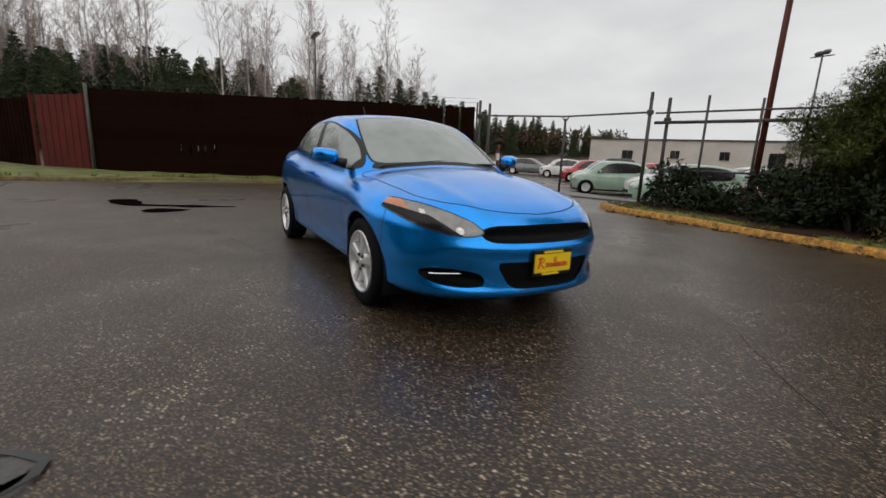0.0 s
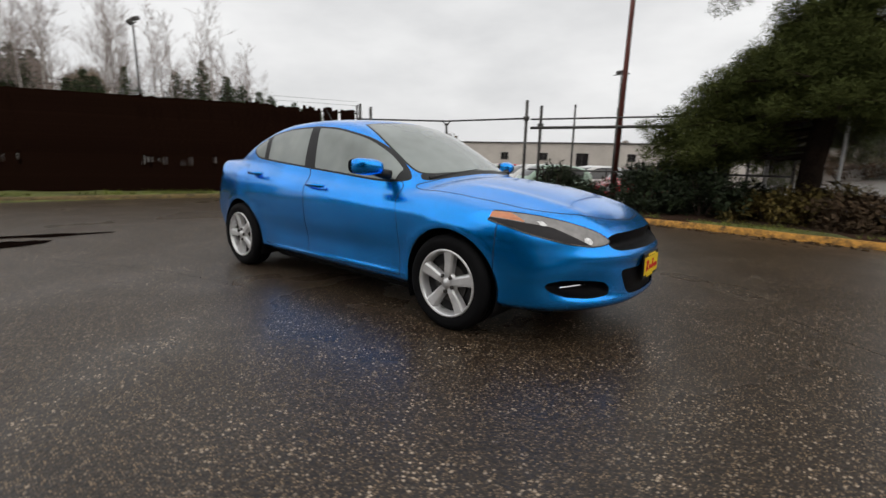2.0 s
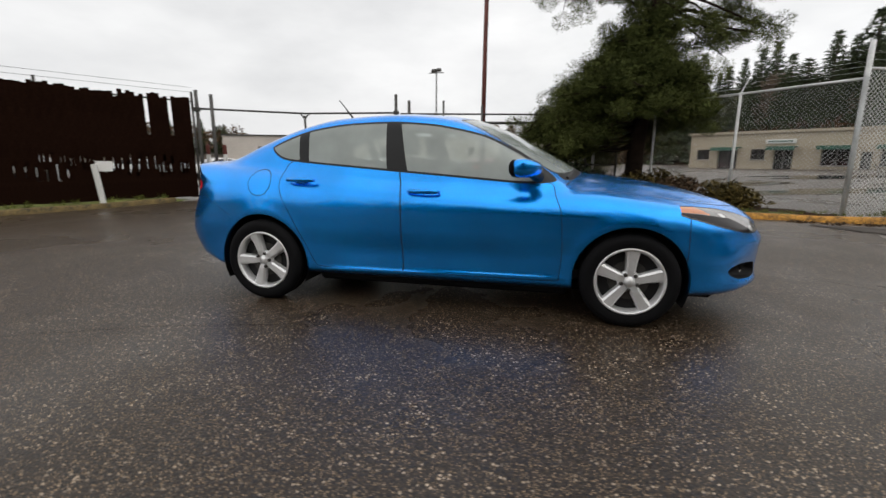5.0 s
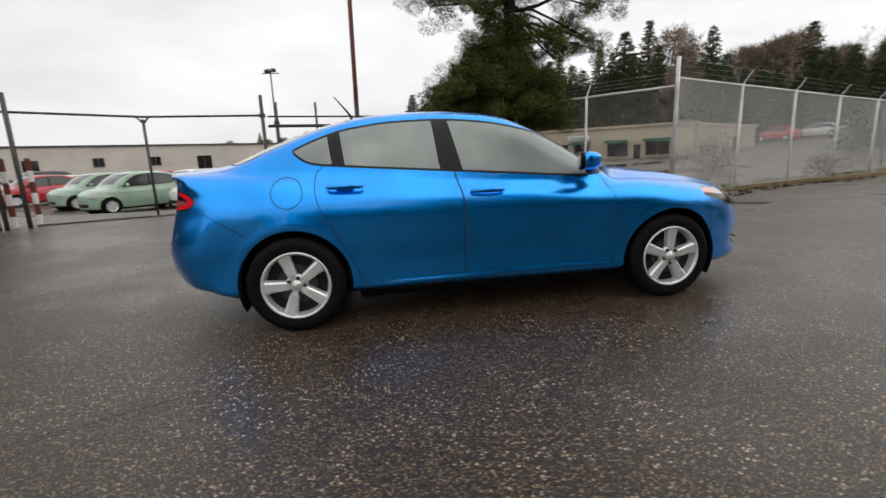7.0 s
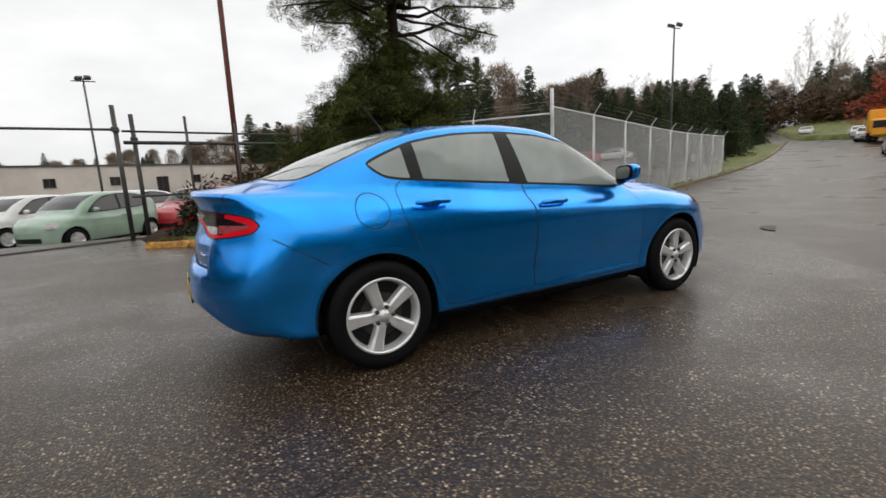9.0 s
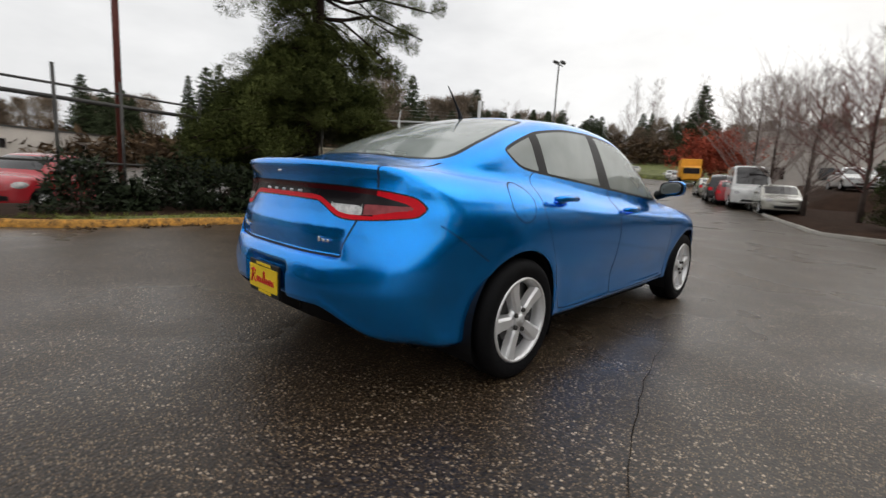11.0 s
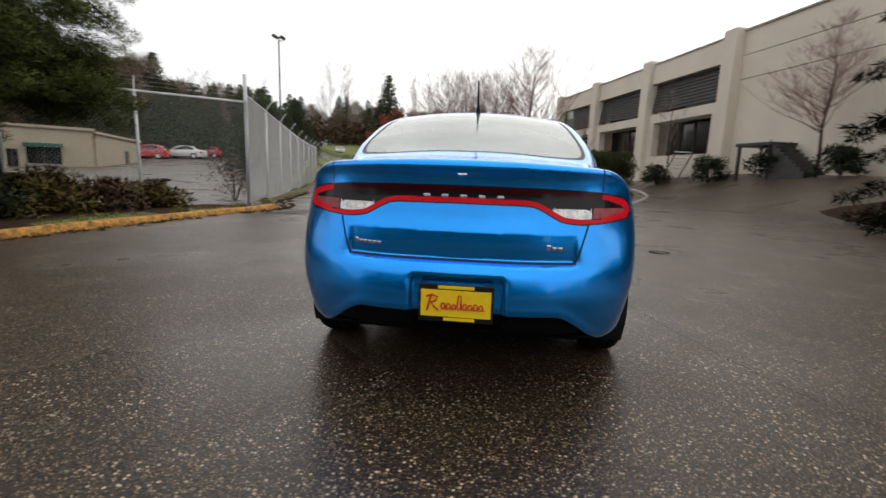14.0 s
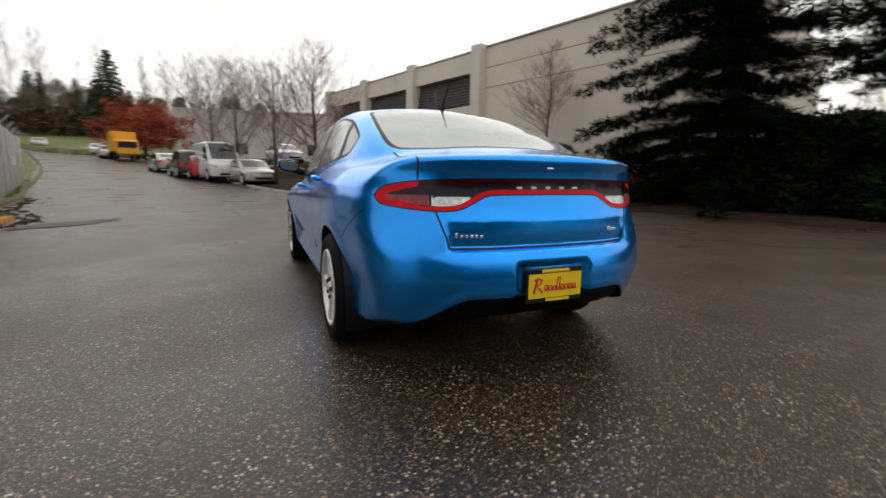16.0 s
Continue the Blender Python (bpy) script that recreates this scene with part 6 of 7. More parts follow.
def spruce(name, x, y, h, radius, label, seed, mat=SPRUCE_BACKLIT, per=55, base=0.25, leaf=0.22, gap=None, widest=99.0):
    tree = thing(name, label, "tree")
    z0 = float(terrain(x, y))
    rnd = random.Random(seed)
    bm = bmesh.new()
    tube(bm, [(x, y, z0 - 0.2), (x, y, z0 + h * 0.5), (x, y, z0 + h)], [0.03 * h, 0.016 * h, 0.02], 8)
    part("trunk", bm, BARK, tree, smooth=True)
    centres, radii = [], []
    z = base
    while z < h * 0.99:
        f = 1 - z / h
        reach = min(radius * (f**0.75) * (1.0 if z > 1.2 else 0.85), widest)
        n = max(4, int(8 + 11 * f))
        for k in range(n):
            a = rnd.uniform(0, 2 * math.pi)
            L = reach * rnd.uniform(0.55, 1.15)
            if gap and gap[0] < z < gap[1] and math.cos(a - gap[2]) > 0.3:
                L *= 0.4
            m = max(2, int(L / 0.36))
            for j in range(m):
                t = (j + 0.8) / m
                centres.append((x + math.cos(a) * L * t + rnd.gauss(0, 0.08), y + math.sin(a) * L * t + rnd.gauss(0, 0.08), z0 + z + 0.10 * L * t - 0.28 * L * t * t + rnd.gauss(0, 0.05)))
                radii.append(0.20 + 0.16 * (1 - abs(t - 0.6)))
        z += (0.30 + 0.02 * h * f) * (1.0 if z < 2.5 else 1.45)
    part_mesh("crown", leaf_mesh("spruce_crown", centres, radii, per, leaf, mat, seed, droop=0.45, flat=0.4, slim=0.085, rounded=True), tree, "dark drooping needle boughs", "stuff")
    return tree


def bare_branches(bm_trunk, bm_twig, h, rnd, spread, start=0.25, count=26, lift=0.55, trunk_r=0.02):
    """A leafless tree about the origin: a trunk, branches, and twigs on them."""
    pts = [Vector((rnd.gauss(0, 0.012 * h) * k / 6, rnd.gauss(0, 0.012 * h) * k / 6, h * k / 6)) for k in range(7)]
    tube(bm_trunk, pts, [trunk_r * h * (1 - 0.93 * k / 6) for k in range(7)], 7)

    def grow(p, d, L, r, depth):
        n = 3
        q = [p]
        for k in range(n):
            d = (d + Vector((rnd.gauss(0, 0.16), rnd.gauss(0, 0.16), 0.10 + rnd.gauss(0, 0.1)))).normalized()
            q.append(q[-1] + d * L / n)
        r = max(r, 0.0007 * h)
        tube(bm_twig, q, [r * (1 - 0.25 * k) for k in range(n + 1)], 4 if depth == 0 else 3, cap=False)
        if depth < 2:
            for k in range(5 if depth == 0 else 4):
                t = rnd.uniform(0.25, 1.0) * n
                i = min(int(t), n - 1)
                s = q[i].lerp(q[i + 1], t - i)
                e = (d + Vector((rnd.gauss(0, 0.6), rnd.gauss(0, 0.6), rnd.gauss(0.15, 0.35)))).normalized()
                grow(s, e, L * rnd.uniform(0.35, 0.6), r * 0.45, depth + 1)

    for k in range(count):
        f = start + (1 - start) * (k + rnd.random()) / count
        i = min(int(f * 6), 5)
        p = pts[i].lerp(pts[i + 1], f * 6 - i)
        a = rnd.uniform(0, 2 * math.pi)
        d = Vector((math.cos(a) * (1 - lift), math.sin(a) * (1 - lift), lift)).normalized()
        grow(p, d, spread * h * (1.05 - f) * rnd.uniform(0.7, 1.2) + 0.04 * h, trunk_r * h * 0.28 * (1.15 - f), 0)


def bare_tree(name, x, y, h, spread, label, seed, trunk_mat=BARK, twig_mat=TWIG, start=0.25, count=26, lift=0.55, trunk_r=0.02, group=""):
    tree = thing(name, label, "tree", pose(*on_ground(x, y, -0.05)), group)
    rnd = random.Random(seed)
    a, b = bmesh.new(), bmesh.new()
    bare_branches(a, b, h, rnd, spread, start, count, lift, trunk_r)
    part("trunk", a, trunk_mat, tree, smooth=True)
    part("branchwork", b, twig_mat, tree)
    return tree


def shrub(x, y, r, h, mat, label, seed, per=90, leaf=0.09, name="shrub", clumps=1):
    ob = thing(name, label, "shrub")
    rnd = random.Random(seed)
    z0 = float(terrain(x, y)) + 0.05
    centres, radii = [], []
    for k in range(int(16 + 30 * r) * clumps):
        a, t = rnd.uniform(0, 2 * math.pi), math.sqrt(rnd.random())
        zz = rnd.random()
        lim = math.sqrt(max(0.1, 1 - zz * zz * 0.8))
        centres.append((x + math.cos(a) * r * t * lim, y + math.sin(a) * r * t * lim, z0 + 0.08 + h * zz * 0.9))
        radii.append(0.16 + 0.16 * rnd.random() * (h + 0.3))
    stems = bmesh.new()
    for k in range(7):
        a = rnd.uniform(0, 2 * math.pi)
        tube(stems, [(x, y, z0 - 0.1), (x + math.cos(a) * r * 0.3, y + math.sin(a) * r * 0.3, z0 + h * 0.5), (x + math.cos(a) * r * 0.7, y + math.sin(a) * r * 0.7, z0 + h * rnd.uniform(0.8, 1.15))], [0.02, 0.012, 0.004], 4)
    part("branchwork", stems, BARK, ob)
    part_mesh("foliage", leaf_mesh("shrub_leaves", centres, radii, per, leaf, mat, seed, flat=0.8, rounded=True), ob, "", "stuff")
    return ob


def build_hedge():
    ob = thing("clipped_hedge", "long clipped dark green hedge in the bark bed", "hedge")
    rnd = random.Random(8)
    a, b = Vector((16.4, -2.6)), Vector((21.2, -7.1))
    u = (b - a).normalized()
    side = Vector((-u.y, u.x))
    n = (b - a).length
    centres, radii = [], []
    for k in range(900):
        s, w, z = rnd.uniform(0, n), rnd.uniform(-0.65, 0.65), rnd.uniform(0.35, 2.2)
        p = a + u * s + side * w
        centres.append((p.x, p.y, float(terrain(p.x, p.y)) + z))
        radii.append(0.2)
    stems = bmesh.new()
    for k in range(14):
        p = a + u * (n * (k + 0.5) / 14)
        tube(stems, [on_ground(p.x, p.y, -0.1), on_ground(p.x, p.y, 1.1)], [0.04, 0.015], 5)
    part("branchwork", stems, BARK, ob)
    part_mesh("foliage", leaf_mesh("hedge_leaves", centres, radii, 120, 0.07, CLIPPED, 3, flat=1.0, rounded=True), ob, "", "stuff")


build_pine()
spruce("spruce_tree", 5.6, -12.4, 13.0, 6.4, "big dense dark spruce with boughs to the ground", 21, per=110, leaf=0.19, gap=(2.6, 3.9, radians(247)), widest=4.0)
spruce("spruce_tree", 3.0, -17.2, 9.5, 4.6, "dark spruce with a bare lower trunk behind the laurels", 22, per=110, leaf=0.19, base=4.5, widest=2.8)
build_hedge()
for i, (x, y, r, h, lab) in enumerate(((2.9, -12.6, 1.7, 2.5, "dark dense laurel under the spruce"), (0.6, -12.9, 1.9, 2.9, "tall dark laurel beside the spruce"), (-2.2, -13.6, 2.0, 2.8, "broad dark laurel on the bark bed"), (4.4, -11.6, 1.2, 1.6, "low dark laurel at the spruce's foot"))):
    shrub(x, y, r, h, LAUREL, lab, 80 + i, per=260, leaf=0.15, clumps=3)
for i, (x, y, r, h, m, lab) in enumerate(((-2.0, 7.8, 0.6, 0.95, HEDGE, "rounded dark evergreen shrub behind the kerb"), (-1.2, 8.1, 0.5, 0.6, HEDGE, "straggly shrub beside the red pole"),
        (0.2, 7.7, 0.85, 0.95, HEDGE, "dark leafy shrub in the planting bed"), (1.4, 7.7, 0.9, 0.85, HEDGE, "dark leafy shrub in the planting bed"), (2.6, 7.6, 0.8, 0.55, SHRUB, "low brown-green shrub under the pine"),
        (3.7, 7.4, 0.75, 0.5, BROWN_LEAF, "low russet shrub under the pine"), (4.7, 7.0, 0.6, 0.4, SHRUB, "low shrub by the mesh fence"), (0.9, 8.9, 0.95, 1.25, HEDGE, "dense shrub by the pipe fence"), (-0.3, 9.0, 0.65, 1.0, HEDGE, "tall straggly shrub by the pipe fence"),
        (2.0, 8.8, 0.8, 0.6, HEDGE, "dark shrub under the pine"), (3.4, 8.4, 0.7, 0.7, SHRUB, "low shrub at the pine's foot"))):
    shrub(x, y, r, h, m, lab, 40 + i)
for i, (x, y, r, h) in enumerate(((22.0, -11.8, 1.0, 1.3), (19.0, -13.2, 1.1, 1.4), (15.8, -14.0, 0.9, 1.0), (26.5, -10.6, 0.9, 1.1), (11.9, -15.0, 1.2, 1.0))):
    shrub(x, y, r, h, HEDGE, "rounded dark shrub against the office wall", 60 + i, per=60, leaf=0.14)
shrub(8.6, 7.6, 0.9, 1.3, BROWN_LEAF, "bare brown shrub behind the mesh fence", 70, per=30, leaf=0.07)
shrub(14.5, 9.2, 0.6, 0.6, BROWN_LEAF, "low dead shrub on the verge", 71, per=30, leaf=0.08)
bare_tree("bare_tree", 20.3, -1.9, 7.0, 0.62, "leaning bare tree with reddish twigs in the bark bed", 31, BARK, TWIG_RED, 0.16, 62, 0.45, 0.016)
bare_tree("bare_tree", 22.3, 0.0, 6.2, 0.75, "bare multi-branched tree in the bark bed", 32, BARK, TWIG, 0.15, 70, 0.48, 0.018)
bare_tree("bare_tree", 26.5, 2.0, 6.8, 0.75, "bare tree with pale twigs beside the parked cars", 33, BARK, TWIG, 0.15, 66, 0.48, 0.016)
bare_tree("bare_tree", 31.0, 3.6, 7.4, 0.75, "bare tree with pale twigs beside the parked cars", 34, BARK, TWIG, 0.15, 66, 0.48, 0.016)
bare_tree("bare_tree", 16.6, -13.6, 6.3, 0.42, "bare brown tree against the office wall", 35, BARK, TWIG_RED, 0.28, 90, 0.35, 0.012)
bare_tree("bare_tree", 25.8, -10.9, 5.6, 0.36, "slim bare tree before the office windows", 36, BARK, TWIG, 0.3, 26, 0.5, 0.012)
bare_tree("bare_tree", 34.0, -7.2, 5.6, 0.36, "slim bare tree before the office windows", 37, BARK, TWIG_RED, 0.3, 26, 0.5, 0.012)
build_shed("pale_block", "large pale building beyond the bare trees", (70.0, 11.0), (66.0, -14.0), 2.0, 9.6, 10, STUCCO_PALE,
           [(s, 1.6, z, z + 1.5) for s in (3, 8, 13, 18) for z in (3.6,)], [], STUCCO_PALE)
board = thing("fence_notice", "small white notice board wired to the mesh fence", "sign")
bm = bmesh.new()
box(bm, (-0.3, -0.015, 0.0), (0.3, 0.015, 0.3), 0.005, pose(18.9, 9.77, float(terrain(18.9, 9.8)) + 1.05, 0, 0, 17.7))
part("board", bm, WHITE, board)
for k in range(3):
    bm = bmesh.new()
    box(bm, (-0.22, -0.02, 0.06 + 0.08 * k), (0.2, -0.016, 0.1 + 0.08 * k), 0.0, pose(18.9, 9.77, float(terrain(18.9, 9.8)) + 1.05, 0, 0, 17.7))
    part("text_bar", bm, BLACK, board)


# ---- woods behind ----
def build_woods():
    rnd = random.Random(77)
    firs = []
    for k in range(4):
        h = 10.0
        t = thing("fir_tree", "dark fir in the woods behind the lot", "tree", pose(0, 0, -50), "woodland firs")
        bm = bmesh.new()
        tube(bm, [(0, 0, -0.3), (0, 0, h * 0.6), (0, 0, h)], [0.2, 0.12, 0.02], 6)
        part("trunk", bm, BARK, t)
        centres, radii = [], []
        z = 0.8
        while z < h:
            f = 1 - z / h
            reach = (2.2 + 0.35 * k) * f**0.85 * rnd.uniform(0.8, 1.12) + 0.06
            turn = rnd.uniform(0, 6.283)
            n = int(6 + 6 * f)
            for j in range(n):
                a, L = turn + 6.283 * j / n + rnd.gauss(0, 0.2), reach * rnd.uniform(0.6, 1.12)
                m = max(1, int(L / 0.24))
                for i in range(m):
                    q = (i + 0.9) / m
                    centres.append((math.cos(a) * L * q, math.sin(a) * L * q, z + 0.10 * L - 0.42 * L * q * q + rnd.gauss(0, 0.05)))
                    radii.append(0.09 + 0.15 * f * (1.3 - q * 0.6))
            z += 0.26 + 0.16 * f
        part_mesh("crown", leaf_mesh("fir_crown", centres, radii, 15, 0.20, HAZED_FIR, 90 + k, droop=0.5, flat=0.45), t, "", "stuff")
        firs.append(t)
    birches = []
    for k in range(4):
        t = thing("bare_birch", "tall pale leafless birch in the woods behind the lot", "tree", pose(0, 0, -60), "woodland birches")
        a, b = bmesh.new(), bmesh.new()
        bare_branches(a, b, 18.0, random.Random(200 + k), 0.30, 0.22, 30, 0.58, 0.008)
        part("trunk", a, BARK_PALE, t)
        part("branchwork", b, TWIG, t)
        birches.append(t)

    alders = []
    for k in range(3):
        t = thing("bare_alder", "hazy brown leafless alder in the woods behind the lot", "tree", pose(0, 0, -70), "woodland alders")
        bm = bmesh.new()
        tube(bm, [(0, 0, -0.3), (0.1, 0, 5), (0, 0.1, 9.5)], [0.16, 0.11, 0.02], 6)
        part("trunk", bm, BARK, t)
        centres, radii = [], []
        for j in range(170):
            zz = rnd.uniform(1.2, 9.6)
            rr_ = (1.9 + 0.3 * k) * math.sqrt(max(0.03, 1 - ((zz - 5.2) / 4.7) ** 2)) * math.sqrt(rnd.random())
            a = rnd.uniform(0, 6.283)
            centres.append((rr_ * math.cos(a), rr_ * math.sin(a), zz))
            radii.append(0.5)
        part_mesh("branchwork", leaf_mesh("alder_twigs", centres, radii, 26, 0.75, HAZED_TWIG, 30 + k, droop=-0.6, flat=1.2, slim=0.045), t, "", "stuff")
        alders.append(t)

    def put(src, first, az, dist, s, cx=0.0, cy=-1.5):
        x, y = cx + dist * math.cos(radians(az)), cy + dist * math.sin(radians(az))
        m = pose(*on_ground(x, y, -0.1), 0, 0, rnd.uniform(0, 360))
        wide = rnd.uniform(0.95, 1.6) if src in firs else 1.0
        if first:
            src.matrix_basis = m @ Matrix.Diagonal((s * wide, s * wide, s, 1))
            return src
        ob = copy_thing(src, m)
        ob.scale = (s * wide, s * wide, s)
        return ob

    used = set()

    def fir(az, dist, h):
        k = rnd.randrange(4)
        put(firs[k], k not in used, az, dist, h / 10.0)
        used.add(k)

    seen = set()

    def birch(az, dist, h):
        k = rnd.randrange(4)
        put(birches[k], k not in seen, az, dist, h / 18.0)
        seen.add(k)

    grown = set()

    def alder(az, dist, h):
        k = rnd.randrange(3)
        put(alders[k], k not in grown, az, dist, h / 10.0)
        grown.add(k)

    def reach_to(az, dist, top):
        """Height of a tree whose tip stands this high when seen at 65 m."""
        x, y = dist * math.cos(radians(az)), -1.5 + dist * math.sin(radians(az))
        return max(3.0, 1.1 + (top - 1.1) * dist / 65 - float(terrain(x, y)))

    # wooded rise west and north-west, thinning to the north
    for k in range(34):
        az, d = rnd.uniform(171, 196), rnd.uniform(62, 74)
        fir(az, d, reach_to(az, d, rnd.uniform(9.8, 12.9)))
    for k in range(22):
        az, d = rnd.uniform(185, 208), rnd.uniform(46, 58)
        fir(az, d, reach_to(az, d, rnd.uniform(10.0, 12.6)))
    for k in range(24):
        az, d = rnd.uniform(167, 198), rnd.uniform(47, 57)
        fir(az, d, reach_to(az, d, rnd.uniform(8.8, 11.8)))
    for k in range(18):
        az, d = rnd.uniform(28, 52), rnd.uniform(57, 63)
        fir(az, d, reach_to(az, d, rnd.uniform(8.5, 12.0)))
    for k in range(20):
        az, d = rnd.uniform(166, 206), rnd.uniform(60, 72)
        alder(az, d, reach_to(az, d, rnd.uniform(8.5, 11.5)))
    for az, top in ((194, 12.4), (191.2, 10.6), (186.6, 11.6), (183.2, 12.9), (178, 12.5), (176, 12.6), (173.1, 12.8), (167.9, 11.0), (166.6, 10.0), (164.4, 11.8), (163.2, 9.6), (159.6, 11.8), (158.4, 11.0), (156.9, 13.6), (154.4, 11.9), (152.8, 10.9), (150.9, 10.3), (149.6, 9.8)):
        fir(az, 52, reach_to(az, 52, top))
    for k in range(46):
        az = rnd.uniform(128, 150)
        fir(az, rnd.uniform(100, 120), 5 + 0.27 * (az - 128) + rnd.uniform(-1.5, 1.5))
    for k in range(48):
        az = rnd.uniform(150, 206)
        birch(az, rnd.uniform(46, 64), rnd.uniform(14.5, 20) * (0.72 if az < 156 else 0.85 if az < 163 else 1.0))
    # low hill north, behind the warehouse
    for k in range(26):
        az = rnd.uniform(78, 107)
        alder(az, rnd.uniform(110, 125), max(4.5, 5.6 + 0.28 * (101 - az)) + rnd.uniform(-0.6, 0.8))
    for k in range(10):
        fir(rnd.uniform(90, 107), rnd.uniform(108, 120), rnd.uniform(5.0, 6.8))
    # north-east: tall firs behind the shop, then brown woods along the road
    for az, top in ((75.5, 12.2), (74.0, 13.6), (72.6, 14.2), (71.0, 11.8), (70.2, 12.4), (68.8, 13.2), (67.4, 14.0), (66.2, 14.6), (64.8, 13.2), (63.5, 12.5), (61.6, 15.0), (60.2, 14.4), (58.9, 16.6), (57.8, 14.0), (56.4, 17.6), (55.2, 14.5), (50.0, 16.0), (48.6, 12.5), (41.6, 14.5), (40.0, 11.6), (38.3, 11.5), (36.4, 11.1), (34.2, 11.9), (33.3, 10.8), (32.4, 11.9), (30.7, 12.1)):
        d = rnd.uniform(62, 74)
        fir(az, d, reach_to(az, d, top))
    for az, top in ((53.3, 16.3), (52.2, 14.0), (46.7, 12.8), (45.2, 13.0), (43.6, 13.4), (42.7, 14.0), (47.6, 12.6), (39.2, 11.5), (35.4, 11.8), (31.6, 11.5)):
        alder(az, 70, reach_to(az, 70, top))
    for k in range(34):
        az, d = rnd.uniform(26, 88), rnd.uniform(64, 82)
        fir(az, d, reach_to(az, d, rnd.uniform(7.0, 10.5)))
    for k in range(54):
        az, d = rnd.uniform(31, 70), rnd.uniform(63, 84)
        alder(az, d, reach_to(az, d, rnd.uniform(8.0, 11.5)))
    for k in range(16):
        az = rnd.uniform(29, 50)
        birch(az, rnd.uniform(74, 90), rnd.uniform(9, 12))
    # both sides of the road's far end
    for k in range(30):
        x = 27.5 + 34 * (k + rnd.random()) / 30
        y = 12.6 + 0.355 * (x - 27.5) + 2.4 + rnd.uniform(0, 5)
        fir(math.degrees(math.atan2(y + 1.5, x)), math.hypot(x, y + 1.5), rnd.uniform(4.6, 7.0))
    for k in range(28):
        fir(rnd.uniform(2, 31), rnd.uniform(92, 116), rnd.uniform(6.5, 11))
    fir(14.9, 93, 15.0)
    for k in range(30):
        alder(rnd.uniform(0, 31), rnd.uniform(92, 116), rnd.uniform(5.5, 9.5))
    for k in range(16):
        birch(rnd.uniform(-2, 26), rnd.uniform(118, 135), rnd.uniform(15, 21))
    # behind the spruces; the firs to the south and west are unseen, added for reflections
    for k in range(14):
        birch(rnd.uniform(-88, -50), rnd.uniform(26, 44), rnd.uniform(8, 12))
    for k in range(26):
        fir(rnd.uniform(206, 290), rnd.uniform(45, 70), rnd.uniform(7, 12))
    for i, t in enumerate(firs):
        if i not in used:
            put(t, True, 230 + i, 60, 0.9)
    for i, t in enumerate(birches):
        if i not in seen:
            put(t, True, 232 + i, 62, 0.9)
    # undergrowth
    rng = np.random.default_rng(5)
    az = np.radians(np.concatenate([rng.uniform(150, 206, 500), rng.uniform(32, 92, 800), rng.uniform(128, 150, 120), rng.uniform(2, 33, 300)]))
    d = np.concatenate([rng.uniform(46, 70, 500), rng.uniform(60, 80, 800), rng.uniform(100, 115, 120), rng.uniform(90, 106, 300)])
    x, y = d * np.cos(az), d * np.sin(az)
    z = terrain(x, y) + rng.uniform(0.2, 1.0, len(d)) * (0.05 * d)
    ob = new("woodland_undergrowth", leaf_mesh("undergrowth", np.stack([x, y, z], 1), np.full(len(d), 1.6), 22, 1.0, BROWN_LEAF, 6, flat=0.7))
    tagged(ob, "brown winter undergrowth below the woodland trees", "undergrowth", kind="stuff")


build_woods()
t = thing("russet_tree", "broad russet-leaved tree beside the road's end", "tree")
rr = random.Random(3)
cs = [(61 + rr.gauss(0, 1.5), 12.9 + rr.gauss(0, 2.1), float(terrain(61, 12.9)) + 1.4 + abs(rr.gauss(2.3, 1.3))) for k in range(240)]
bm = bmesh.new()
tube(bm, [on_ground(61, 12.9, -0.2), on_ground(61.1, 12.9, 1.8), on_ground(61.3, 13.1, 4.6)], [0.25, 0.18, 0.05], 7)
part("trunk", bm, BARK, t)
part_mesh("crown", leaf_mesh("russet_crown", cs, [0.7] * len(cs), 60, 0.3, RED_LEAF, 9, flat=0.8), t, "", "stuff")


